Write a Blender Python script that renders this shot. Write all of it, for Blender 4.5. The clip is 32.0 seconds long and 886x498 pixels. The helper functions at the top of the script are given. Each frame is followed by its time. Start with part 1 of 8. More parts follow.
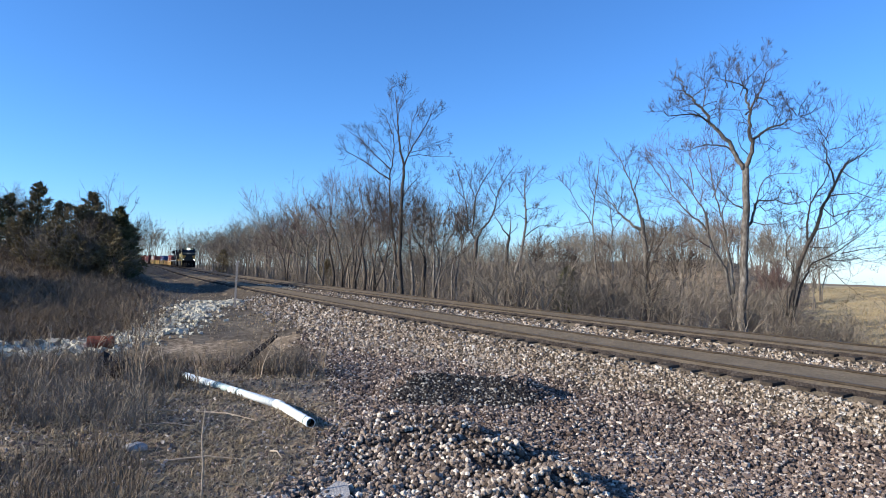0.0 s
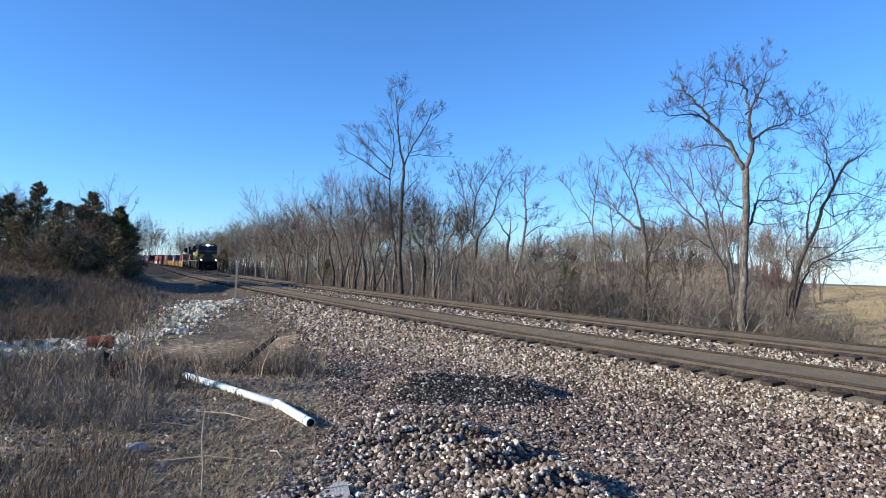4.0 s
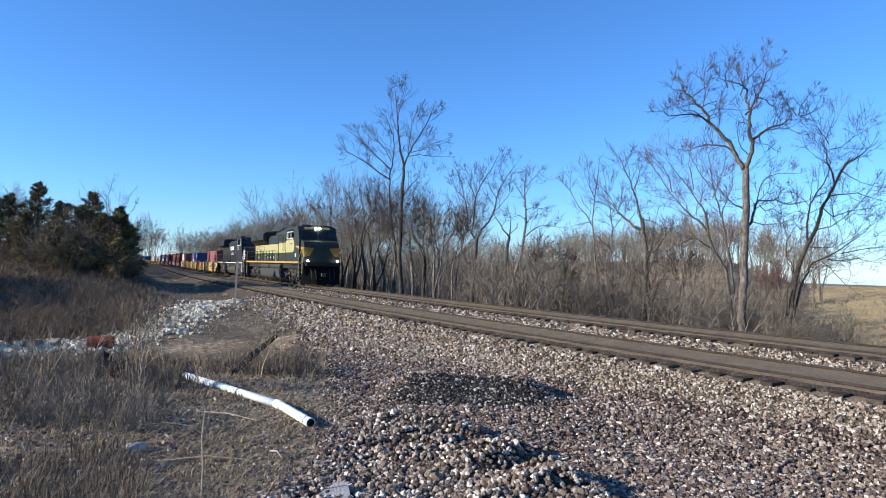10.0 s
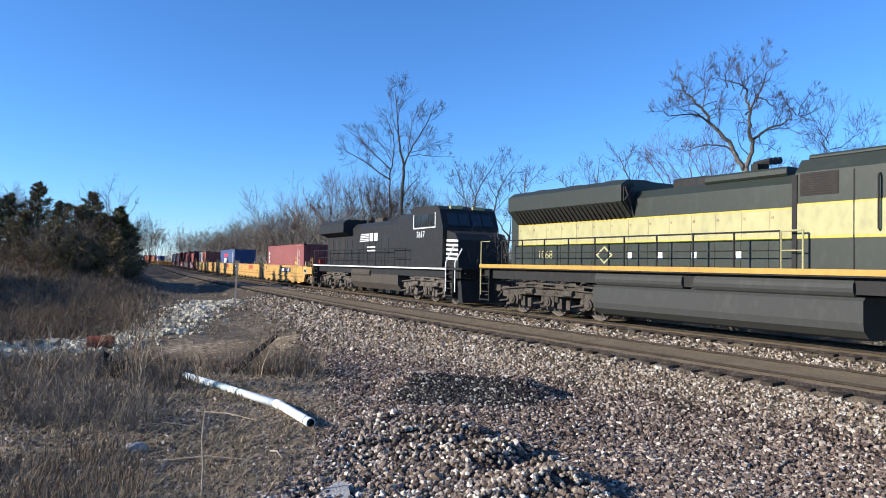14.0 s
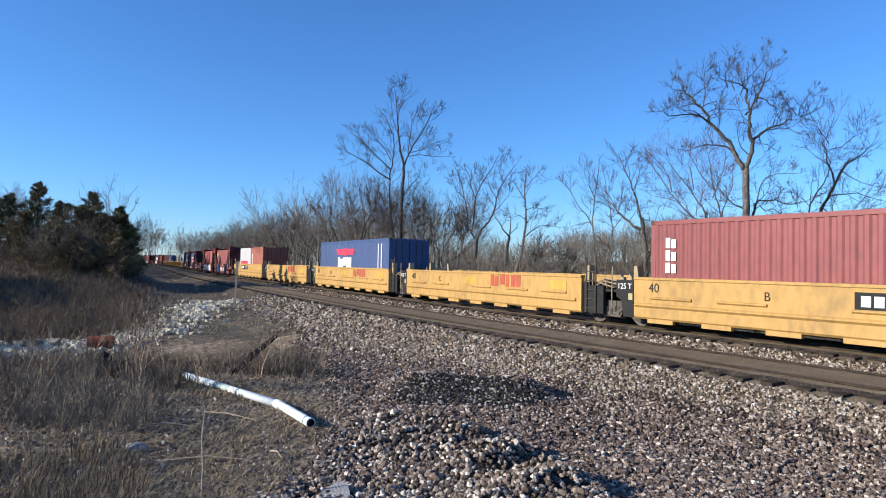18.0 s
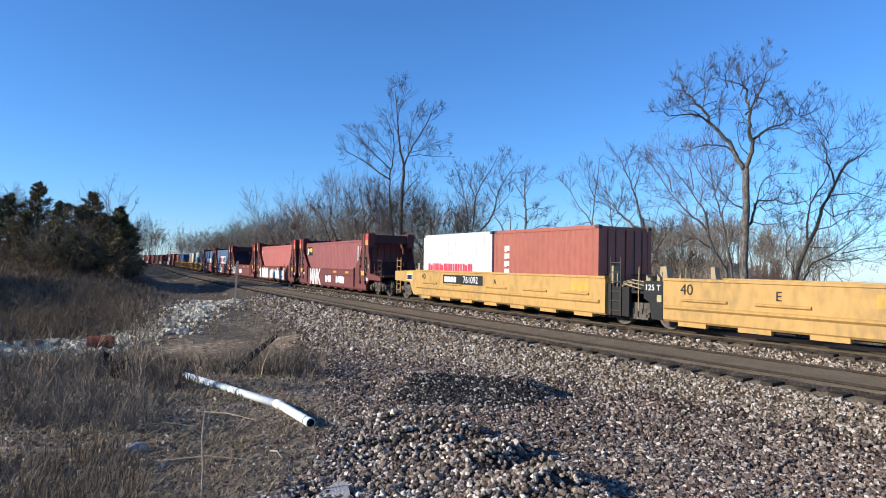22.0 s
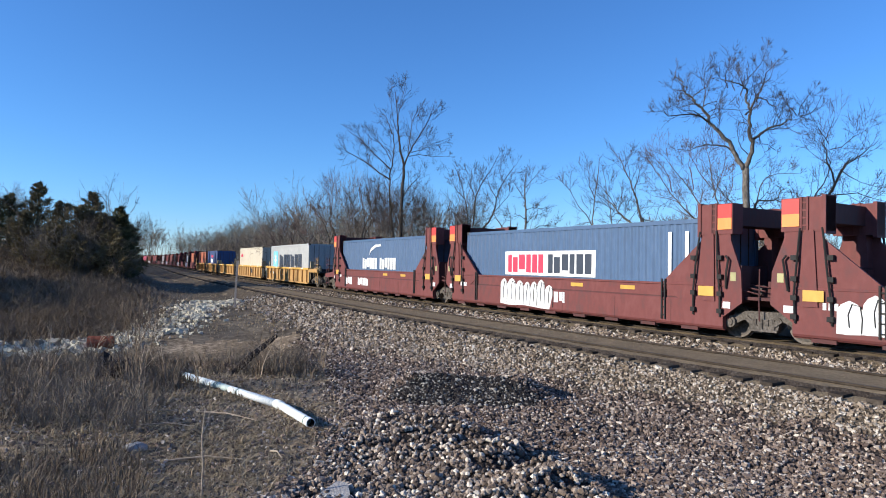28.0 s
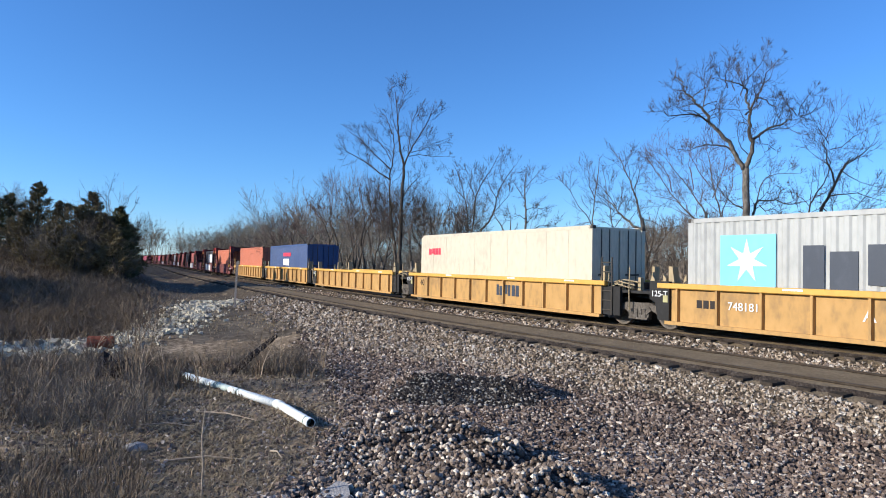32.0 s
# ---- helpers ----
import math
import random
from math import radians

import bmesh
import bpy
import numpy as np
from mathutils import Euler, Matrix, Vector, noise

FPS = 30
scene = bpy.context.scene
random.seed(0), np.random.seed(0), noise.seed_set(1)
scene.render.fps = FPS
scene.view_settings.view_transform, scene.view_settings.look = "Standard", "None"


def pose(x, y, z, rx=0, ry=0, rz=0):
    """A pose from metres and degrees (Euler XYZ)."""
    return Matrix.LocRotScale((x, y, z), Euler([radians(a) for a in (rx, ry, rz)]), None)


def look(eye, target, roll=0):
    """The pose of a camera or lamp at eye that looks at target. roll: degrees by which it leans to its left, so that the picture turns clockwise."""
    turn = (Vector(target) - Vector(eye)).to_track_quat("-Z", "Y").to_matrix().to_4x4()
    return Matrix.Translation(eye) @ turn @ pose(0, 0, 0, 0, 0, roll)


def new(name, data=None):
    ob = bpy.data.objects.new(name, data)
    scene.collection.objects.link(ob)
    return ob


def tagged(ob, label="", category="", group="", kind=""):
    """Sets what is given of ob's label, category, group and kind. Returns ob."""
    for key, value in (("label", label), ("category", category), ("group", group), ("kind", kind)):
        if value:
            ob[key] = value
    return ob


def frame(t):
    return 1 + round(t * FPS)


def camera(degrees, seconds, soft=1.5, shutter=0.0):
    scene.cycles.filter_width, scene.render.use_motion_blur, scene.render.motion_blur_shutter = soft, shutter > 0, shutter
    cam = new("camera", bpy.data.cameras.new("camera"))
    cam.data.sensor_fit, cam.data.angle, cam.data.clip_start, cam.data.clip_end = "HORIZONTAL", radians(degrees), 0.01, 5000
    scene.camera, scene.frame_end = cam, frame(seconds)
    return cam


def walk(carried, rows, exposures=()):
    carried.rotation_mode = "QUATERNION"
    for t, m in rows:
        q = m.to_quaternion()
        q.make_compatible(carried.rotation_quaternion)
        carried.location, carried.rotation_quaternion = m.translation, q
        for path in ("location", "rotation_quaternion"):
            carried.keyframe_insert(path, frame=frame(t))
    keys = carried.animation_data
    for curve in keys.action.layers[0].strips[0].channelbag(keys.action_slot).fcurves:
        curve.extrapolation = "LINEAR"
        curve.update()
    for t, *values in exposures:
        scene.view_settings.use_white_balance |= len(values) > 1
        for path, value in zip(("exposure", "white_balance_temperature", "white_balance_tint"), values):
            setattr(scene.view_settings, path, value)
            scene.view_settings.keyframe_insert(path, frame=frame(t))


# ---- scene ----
# ---------------------------------------------------------------- camera
# The camera stands still on the lineside. Rail tops lie at z = 0.
EYE = (0.0, 0.0, 1.792)
cam = camera(67.42, 32.0, soft=1.0)
VIEW = look(EYE, (0.0, 1.0, 1.792 + math.tan(radians(1.341))), 0.996)
walk(cam, [(0.0, VIEW), (32.0, VIEW)], exposures=[(0.0, 0.70, 5600, 10), (13.0, 0.68, 5600, 10), (14.5, 0.66, 5600, 10), (16.8, 0.74, 5600, 10), (17.8, 0.50, 5600, 10), (32.0, 0.47, 5600, 10)])

# ---------------------------------------------------------------- light
SUN_AZ, SUN_EL = 254.0, 20.5      # degrees clockwise from +y, degrees up
sun_dir = Vector((math.sin(radians(SUN_AZ)) * math.cos(radians(SUN_EL)),
                  math.cos(radians(SUN_AZ)) * math.cos(radians(SUN_EL)), math.sin(radians(SUN_EL))))
world = bpy.data.worlds.new("world")
scene.world = world
world.use_nodes = True
sky = world.node_tree.nodes.new("ShaderNodeTexSky")
sky.sky_type, sky.sun_disc = "NISHITA", False
sky.sun_elevation, sky.sun_rotation = radians(SUN_EL), radians(SUN_AZ)
sky.air_density, sky.dust_density, sky.ozone_density, sky.altitude = 1.0, 0.0, 7.5, 200
world.node_tree.nodes["Background"].inputs[1].default_value = 0.123
world.node_tree.links.new(sky.outputs[0], world.node_tree.nodes["Background"].inputs[0])
sun = new("sun", bpy.data.lights.new("sun", "SUN"))
sun.data.energy, sun.data.angle, sun.data.color = 5.0, radians(0.5), (1.0, 0.85, 0.64)
sun.matrix_world = look((0, 0, 60), Vector((0, 0, 60)) - sun_dir)


# ---------------------------------------------------------------- materials
def surface(name, cols, scale=4.0, rough=0.7, metal=0.0, bump=0.0, bscale=40.0, island=0.0, rand=0.0, fine=6.0, spec=0.3, stretch=None):
    """A procedural surface: colours mixed by two scales of noise, fine relief, and a spread of tone from piece to piece."""
    m = bpy.data.materials.new(name)
    m.use_nodes = True
    nt = m.node_tree
    n, lk = nt.nodes, nt.links
    b = n["Principled BSDF"]
    b.inputs["Roughness"].default_value = rough
    b.inputs["Metallic"].default_value = metal
    b.inputs["Specular IOR Level"].default_value = spec if rough < 0.85 else 0.06
    tc = n.new("ShaderNodeTexCoord")
    vec = tc.outputs["Object"]
    if stretch:
        mp = n.new("ShaderNodeMapping")
        mp.inputs["Scale"].default_value = stretch
        lk.new(vec, mp.inputs["Vector"])
        vec = mp.outputs["Vector"]
    a = n.new("ShaderNodeTexNoise")
    a.inputs["Scale"].default_value, a.inputs["Detail"].default_value = scale, 5.0
    c = n.new("ShaderNodeTexNoise")
    c.inputs["Scale"].default_value, c.inputs["Detail"].default_value = scale * fine, 4.0
    lk.new(vec, a.inputs["Vector"])
    lk.new(vec, c.inputs["Vector"])
    mix = n.new("ShaderNodeMath")
    mix.operation = "MULTIPLY_ADD"
    lk.new(c.outputs[0], mix.inputs[0])
    mix.inputs[1].default_value = 0.6
    half = n.new("ShaderNodeMath")
    half.operation = "MULTIPLY"
    lk.new(a.outputs[0], half.inputs[0])
    half.inputs[1].default_value = 0.4
    lk.new(half.outputs[0], mix.inputs[2])
    fac = mix.outputs[0]
    if island or rand:
        g = n.new("ShaderNodeNewGeometry") if island else n.new("ShaderNodeObjectInfo")
        out = g.outputs["Random Per Island"] if island else g.outputs["Random"]
        w = island or rand
        k = n.new("ShaderNodeMix")
        k.inputs["Factor"].default_value = w
        lk.new(fac, k.inputs[2])
        lk.new(out, k.inputs[3])
        fac = k.outputs[0]
    ramp = n.new("ShaderNodeValToRGB")
    el = ramp.color_ramp.elements
    lo, hi = (0.32, 0.68) if not island else (0.1, 0.95)
    el[0].position, el[1].position = lo, hi
    el[0].color, el[1].color = (*cols[0], 1), (*cols[-1], 1)
    for i, col in enumerate(cols[1:-1]):
        e = el.new(lo + (hi - lo) * (i + 1) / (len(cols) - 1))
        e.color = (*col, 1)
    lk.new(fac, ramp.inputs[0])
    lk.new(ramp.outputs[0], b.inputs["Base Color"])
    if bump:
        d = n.new("ShaderNodeTexNoise")
        d.inputs["Scale"].default_value, d.inputs["Detail"].default_value = bscale, 4.0
        lk.new(vec, d.inputs["Vector"])
        bp = n.new("ShaderNodeBump")
        bp.inputs["Strength"].default_value, bp.inputs["Distance"].default_value = min(1.0, bump), 0.05
        lk.new(d.outputs[0], bp.inputs["Height"])
        lk.new(bp.outputs[0], b.inputs["Normal"])
    return m


def paint(name, col, dirt=0.35, rough=0.5, scale=1.2, metal=0.0):
    """Weathered paint: the colour, with dustier and darker patches."""
    d = tuple(c * (1 - dirt) + 0.05 * dirt for c in col)
    w = tuple(min(1, c * 1.08 + 0.01) for c in col)
    return surface(name, [d, col, w], scale, rough, metal, 0.06, 60.0, fine=9.0, stretch=(0.5, 1.0, 0.25))


def glow(name, col, strength):
    m = bpy.data.materials.new(name)
    m.use_nodes = True
    b = m.node_tree.nodes["Principled BSDF"]
    b.inputs["Base Color"].default_value = (*col, 1)
    b.inputs["Emission Color"].default_value = (*col, 1)
    b.inputs["Emission Strength"].default_value = strength
    return m


# Ground under loose stones: the shade in their gaps is put into its colour.
M_BALLAST = surface("ballast", [(0.0357, 0.028, 0.02), (0.1, 0.0791, 0.0554), (0.214, 0.175, 0.126)], 6.0, 0.9, 0, 1.0, 26.0, fine=5.0)
M_GRAVEL = surface("gravel", [(0.015, 0.012, 0.0105), (0.042, 0.0336, 0.0287), (0.102, 0.087, 0.0744)], 6.0, 0.9, 0, 1.0, 24.0, fine=5.0)
M_DUST = surface("track_dust", [(0.15, 0.115, 0.0702), (0.211, 0.162, 0.101), (0.28, 0.218, 0.138)], 1.6, 0.95, 0, 0.5, 30.0, fine=9.0)
M_SOIL = surface("grassy_soil", [(0.0839, 0.0615, 0.0382), (0.213, 0.162, 0.106), (0.504, 0.394, 0.267)], 0.7, 0.95, 0, 1.0, 12.0, fine=9.0)
M_DIRT = surface("dirt_lane", [(0.057, 0.046, 0.0336), (0.128, 0.104, 0.0756), (0.218, 0.184, 0.139)], 0.5, 0.95, 0, 0.7, 12.0, fine=9.0)
M_FIELD = surface("dry_field", [(0.30, 0.23, 0.12), (0.42, 0.33, 0.18), (0.52, 0.42, 0.25)], 0.5, 0.95, 0, 0.8, 8.0, fine=12.0)
M_STONE_B = surface("ballast_stone", [(0.0981, 0.0745, 0.0547), (0.213, 0.166, 0.12), (0.306, 0.241, 0.175), (0.398, 0.33, 0.252), (0.742, 0.67, 0.568)], 9.0, 0.85, 0, 0.3, 60.0, island=0.8)
M_STONE_G = surface("gravel_stone", [(0.0682, 0.0484, 0.0364), (0.139, 0.099, 0.0749), (0.204, 0.149, 0.112), (0.308, 0.24, 0.187), (0.792, 0.693, 0.557)], 9.0, 0.8, 0, 0.3, 60.0, island=0.8)
M_STONE_H = surface("heap_stone", [(0.0647, 0.0476, 0.0342), (0.137, 0.1, 0.0728), (0.207, 0.156, 0.116), (0.329, 0.262, 0.199), (0.878, 0.769, 0.607)], 9.0, 0.8, 0, 0.3, 60.0, island=0.85)
# Stone darker than the rest; the hollow face's shade is in the colour too.
M_GRAVEL_DARK_SHADE = surface("dark_gravel", [(0.012, 0.01, 0.01), (0.025, 0.021, 0.02), (0.05, 0.043, 0.04)], 6.0, 0.9, 0, 1.0, 24.0, fine=5.0)
M_RIPRAP = surface("pale_limestone", [(0.226, 0.199, 0.144), (0.404, 0.36, 0.268), (0.565, 0.511, 0.387)], 5.0, 0.9, 0, 0.4, 30.0, rand=0.6)
M_BARK = surface("grey_bark", [(0.0319, 0.0265, 0.0213), (0.0691, 0.0574, 0.0467), (0.133, 0.111, 0.0935)], 2.2, 0.95, 0, 0.6, 30.0, stretch=(1, 1, 0.25))
M_BARK_PALE = surface("pale_bark", [(0.0528, 0.0444, 0.0359), (0.132, 0.114, 0.095), (0.285, 0.259, 0.222)], 2.5, 0.95, 0, 0.6, 30.0, stretch=(1, 1, 0.3))
M_TWIG = surface("twigs", [(0.0365, 0.0297, 0.0244), (0.0669, 0.0546, 0.0453), (0.109, 0.0915, 0.0766)], 0.7, 0.95, fine=5.0)
M_TWIG_RED = surface("budding_twigs", [(0.075, 0.0492, 0.042), (0.119, 0.0816, 0.0708), (0.169, 0.12, 0.106)], 0.7, 0.95, fine=5.0)
M_WOODS = surface("far_twigs", [(0.111, 0.0918, 0.0706), (0.191, 0.16, 0.123), (0.292, 0.245, 0.193)], 0.12, 0.95, fine=6.0)
M_CEDAR = surface("cedar_leaf", [(0.0408, 0.0434, 0.0204), (0.0816, 0.0805, 0.0394), (0.136, 0.126, 0.0646)], 0.8, 0.9, fine=7.0)
M_CEDAR_BROWN = surface("cedar_leaf_brown", [(0.0921, 0.0737, 0.0402), (0.167, 0.134, 0.0737), (0.243, 0.197, 0.117)], 0.8, 0.9, fine=7.0)
M_STRAW = surface("dry_grass", [(0.152, 0.118, 0.0737), (0.304, 0.24, 0.153), (0.543, 0.451, 0.311)], 0.7, 0.9, fine=8.0, island=0.35)
M_WEED = surface("dead_weeds", [(0.0825, 0.0618, 0.0428), (0.171, 0.131, 0.0902), (0.319, 0.254, 0.181)], 0.7, 0.9, fine=8.0, island=0.35)
M_TIE = surface("creosote_timber", [(0.03, 0.024, 0.019), (0.06, 0.048, 0.038), (0.10, 0.082, 0.064)], 3.0, 0.9, 0, 0.4, 30.0, rand=0.3, stretch=(1, 0.2, 1))
M_RAIL = surface("rail_steel", [(0.03, 0.023, 0.017), (0.05, 0.039, 0.029), (0.075, 0.06, 0.046)], 3.0, 0.85, 0.05, fine=6.0)
M_TIETOP = surface("dusty_tie_top", [(0.045, 0.036, 0.0264), (0.063, 0.0505, 0.0374), (0.084, 0.0667, 0.0495)], 2.0, 0.95, 0, 0.4, 30.0, rand=0.35)
M_RAILTOP = surface("rail_head", [(0.07, 0.056, 0.043), (0.105, 0.085, 0.066)], 2.0, 0.7, 0.15)
# Dark stones of the crescent, with its shade put into the colour.
M_STONE_D = surface("dark_shaded_stone", [(0.00864, 0.00648, 0.00574), (0.0173, 0.013, 0.0114), (0.0302, 0.0238, 0.0201), (0.0648, 0.054, 0.043), (0.54, 0.486, 0.392)], 9.0, 0.8, 0, 0.3, 60.0, island=0.85)


# ---------------------------------------------------------------- building helpers
class Build:
    """Collects faces of one mesh, with a material number for each."""

    def __init__(self):
        self.v, self.f, self.m = [], [], []

    def add(self, verts, faces, mat=0):
        o = len(self.v)
        self.v += [tuple(p) for p in verts]
        self.f += [tuple(i + o for i in q) for q in faces]
        self.m += [mat] * len(faces)
        return self

    def box(self, x0, x1, y0, y1, z0, z1, mat=0, c=0.0):
        """A box; c: chamfer of its four long edges along x."""
        if c:
            pr = [(y0 + c, z0), (y1 - c, z0), (y1, z0 + c), (y1, z1 - c), (y1 - c, z1), (y0 + c, z1), (y0, z1 - c), (y0, z0 + c)]
            return self.prism(pr, x0, x1, "x", mat)
        p = [(x, y, z) for x in (x0, x1) for y in (y0, y1) for z in (z0, z1)]
        return self.add(p, [(0, 1, 3, 2), (4, 6, 7, 5), (0, 4, 5, 1), (2, 3, 7, 6), (0, 2, 6, 4), (1, 5, 7, 3)], mat)

    def prism(self, prof, a, b, axis="x", mat=0):
        """A closed outline carried from a to b: (y, z) along x, (x, z) along y, (x, y) along z."""
        n = len(prof)
        put = {"x": lambda p, t: (t, p[0], p[1]), "y": lambda p, t: (p[0], t, p[1]), "z": lambda p, t: (p[0], p[1], t)}[axis]
        vs = [put(p, a) for p in prof] + [put(p, b) for p in prof]
        fs = [(i, (i + 1) % n, n + (i + 1) % n, n + i) for i in range(n)] + [tuple(range(n))[::-1], tuple(range(n, 2 * n))]
        return self.add(vs, fs, mat)

    def cyl(self, c, axis, r, length, n=12, mat=0, r2=None):
        """A cylinder centred at c along an axis."""
        r2 = r if r2 is None else r2
        u = {"x": ((0, 1, 0), (0, 0, 1), (1, 0, 0)), "y": ((1, 0, 0), (0, 0, 1), (0, 1, 0)), "z": ((1, 0, 0), (0, 1, 0), (0, 0, 1))}[axis]
        vs = []
        for k, rr in ((-0.5, r), (0.5, r2)):
            for i in range(n):
                a = 2 * math.pi * i / n
                vs.append([c[j] + u[2][j] * k * length + rr * (math.cos(a) * u[0][j] + math.sin(a) * u[1][j]) for j in range(3)])
        fs = [(i, (i + 1) % n, n + (i + 1) % n, n + i) for i in range(n)] + [tuple(range(n))[::-1], tuple(range(n, 2 * n))]
        return self.add(vs, fs, mat)

    def tube(self, pts, rs, n=5, mat=0):
        """A tube along points, with a radius at each."""
        pts = [Vector(p) for p in pts]
        rs = rs if isinstance(rs, (list, tuple)) else [rs] * len(pts)
        o, vs = None, []
        for i, p in enumerate(pts):
            d = (pts[min(i + 1, len(pts) - 1)] - pts[max(i - 1, 0)]).normalized()
            o = d.orthogonal().normalized() if o is None else (o - d * o.dot(d)).normalized()
            w = d.cross(o)
            vs += [p + rs[i] * (math.cos(2 * math.pi * k / n) * o + math.sin(2 * math.pi * k / n) * w) for k in range(n)]
        fs = [(i * n + k, i * n + (k + 1) % n, (i + 1) * n + (k + 1) % n, (i + 1) * n + k) for i in range(len(pts) - 1) for k in range(n)]
        m = len(vs)
        return self.add(vs, fs + ([tuple(range(n))[::-1], tuple(range(m - n, m))] if n > 3 else []), mat)

    def mesh(self, name, mats, smooth=False):
        me = bpy.data.meshes.new(name)
        me.from_pydata(self.v, [], self.f)
        for m in mats if isinstance(mats, (list, tuple)) else [mats]:
            me.materials.append(m)
        me.polygons.foreach_set("material_index", self.m)
        if smooth:
            me.polygons.foreach_set("use_smooth", [True] * len(self.f))
        me.validate()
        me.update()
        return me


def piece(name, data, parent=None, label="", at=None):
    """Links a mesh (or a Build with its material) as one object, a part where a parent is given."""
    ob = new(name, data)
    ob.parent = parent
    if at is not None:
        ob.matrix_basis = at
    if label:
        ob["label"] = label
    return ob


def part(name, b, mats, parent, label="", at=None, smooth=False):
    return piece(name, b.mesh(name, mats, smooth), parent, label, at)


def raw(name, v, f, mats, mi=None, smooth=False):
    """A mesh from numpy arrays of vertices and of triangles or quads."""
    me = bpy.data.meshes.new(name)
    v, f = np.asarray(v, np.float32), np.asarray(f, np.int32)
    k = f.shape[1]
    me.vertices.add(len(v))
    me.vertices.foreach_set("co", v.ravel())
    me.loops.add(f.size)
    me.loops.foreach_set("vertex_index", f.ravel())
    me.polygons.add(len(f))
    me.polygons.foreach_set("loop_start", np.arange(0, f.size, k, dtype=np.int32))
    for m in mats if isinstance(mats, (list, tuple)) else [mats]:
        me.materials.append(m)
    if mi is not None:
        me.polygons.foreach_set("material_index", np.asarray(mi, np.int32))
    me.polygons.foreach_set("use_smooth", np.full(len(f), smooth))
    me.update(calc_edges=True)
    return me


# ---------------------------------------------------------------- the line of the railway
# s runs along the far track in the way of travel, 0 where it passes the camera; bend in radians a metre.
BEND_S = [-900, -420, -320, -220, -160, -110, -70, -40, -15, 0, 6, 400]
BEND_K = [0.0009, 0.0013, 0.00138, 0.00079, 0.00019, -0.0004, -0.00086, -0.00054, -0.00297, -0.0050, 0.0, 0.0]
S0, S1 = -900, 400
grid_s = np.arange(S0, S1 + 1, 1.0)
turn = np.cumsum(np.interp(grid_s, BEND_S, BEND_K))
turn += radians(56.216) - turn[-S0]
line_x, line_y = np.cumsum(np.cos(turn)), np.cumsum(-np.sin(turn))
line_x += 17.02 * math.sin(radians(56.216)) - line_x[-S0]
line_y += 17.02 * math.cos(radians(56.216)) - line_y[-S0]
GAP = 4.86      # between the centres of the two tracks


def on_line(s, lat=0.0):
    """The place s along the far track and lat to its far side, and its heading in radians."""
    th = float(np.interp(s, grid_s, turn))
    x, y = float(np.interp(s, grid_s, line_x)), float(np.interp(s, grid_s, line_y))
    return x + lat * math.sin(th), y + lat * math.cos(th), th


def track_coords(x, y):
    """s and lat of points, for arrays."""
    k = (grid_s > -520) & (grid_s < 200)
    gs, gx, gy, gt = grid_s[k][::2], line_x[k][::2], line_y[k][::2], turn[k][::2]
    s, lat = np.empty(len(x)), np.empty(len(x))
    for a in range(0, len(x), 4000):
        dx, dy = x[a:a + 4000, None] - gx, y[a:a + 4000, None] - gy
        j = np.argmin(dx * dx + dy * dy, axis=1)
        r = np.arange(len(j))
        ddx, ddy, th = dx[r, j], dy[r, j], gt[j]
        s[a:a + 4000] = gs[j] + ddx * np.cos(th) - ddy * np.sin(th)
        lat[a:a + 4000] = ddx * np.sin(th) + ddy * np.cos(th)
    return s, lat


# ---------------------------------------------------------------- ground
def lumps(x, y, size, seed=0.0):
    """Cheap smooth noise for arrays, about -1 to 1."""
    r = np.random.RandomState(int(seed * 10) + 3)
    out = 0
    for i in range(7):
        a, f = r.uniform(0, 6.28), (1 + 0.5 * i) / size
        out = out + np.sin(f * (x * math.cos(a) + y * math.sin(a)) * 6.28 + r.uniform(0, 6.28)) / (1 + 0.5 * i)
    return out / 2.6


def bump_at(x, y, cx, cy, rx, ry, a=0.0):
    c, s = math.cos(radians(a)), math.sin(radians(a))
    u, w = (x - cx) * c + (y - cy) * s, -(x - cx) * s + (y - cy) * c
    return np.exp(-(u / rx) ** 2 - (w / ry) ** 2)


def ridge(x, y, ax, ay, bx, by, gentle, steep, high):
    """A heap with its crest from a to b: a long slope on one side, a steep one on the other."""
    d = math.hypot(bx - ax, by - ay)
    ux, uy = (bx - ax) / d, (by - ay) / d
    along = (x - ax) * ux + (y - ay) * uy
    e = (x - ax) * -uy + (y - ay) * ux
    end = np.clip(1 - np.maximum(-along, along - d) / 0.7, 0, 1)
    side = np.where(e > 0, np.clip(1 - e / steep, 0, 1), np.exp(-(e / gentle) ** 2))
    return high * end * side


LAT_Z = [-400, -60, -30, -17, -12, -9.2, -7.6, -6.9, -6.4, -6.2, -5.9, -3.55, -3.3, -1.6, -1.2, 1.3, 1.6, 2.2, 4.4, 9, 20, 60, 150, 400, 3500]
VAL_Z = [-1.2, -1.2, -0.75, -0.38, -0.52, -0.62, -0.56, -0.39, -0.22, -0.175, -0.15, -0.15, -0.24, -0.24, -0.15, -0.15, -0.25, -0.33, -1.35, -1.75, -2.6, -2.4, -3.2, -6.4, -76.0]


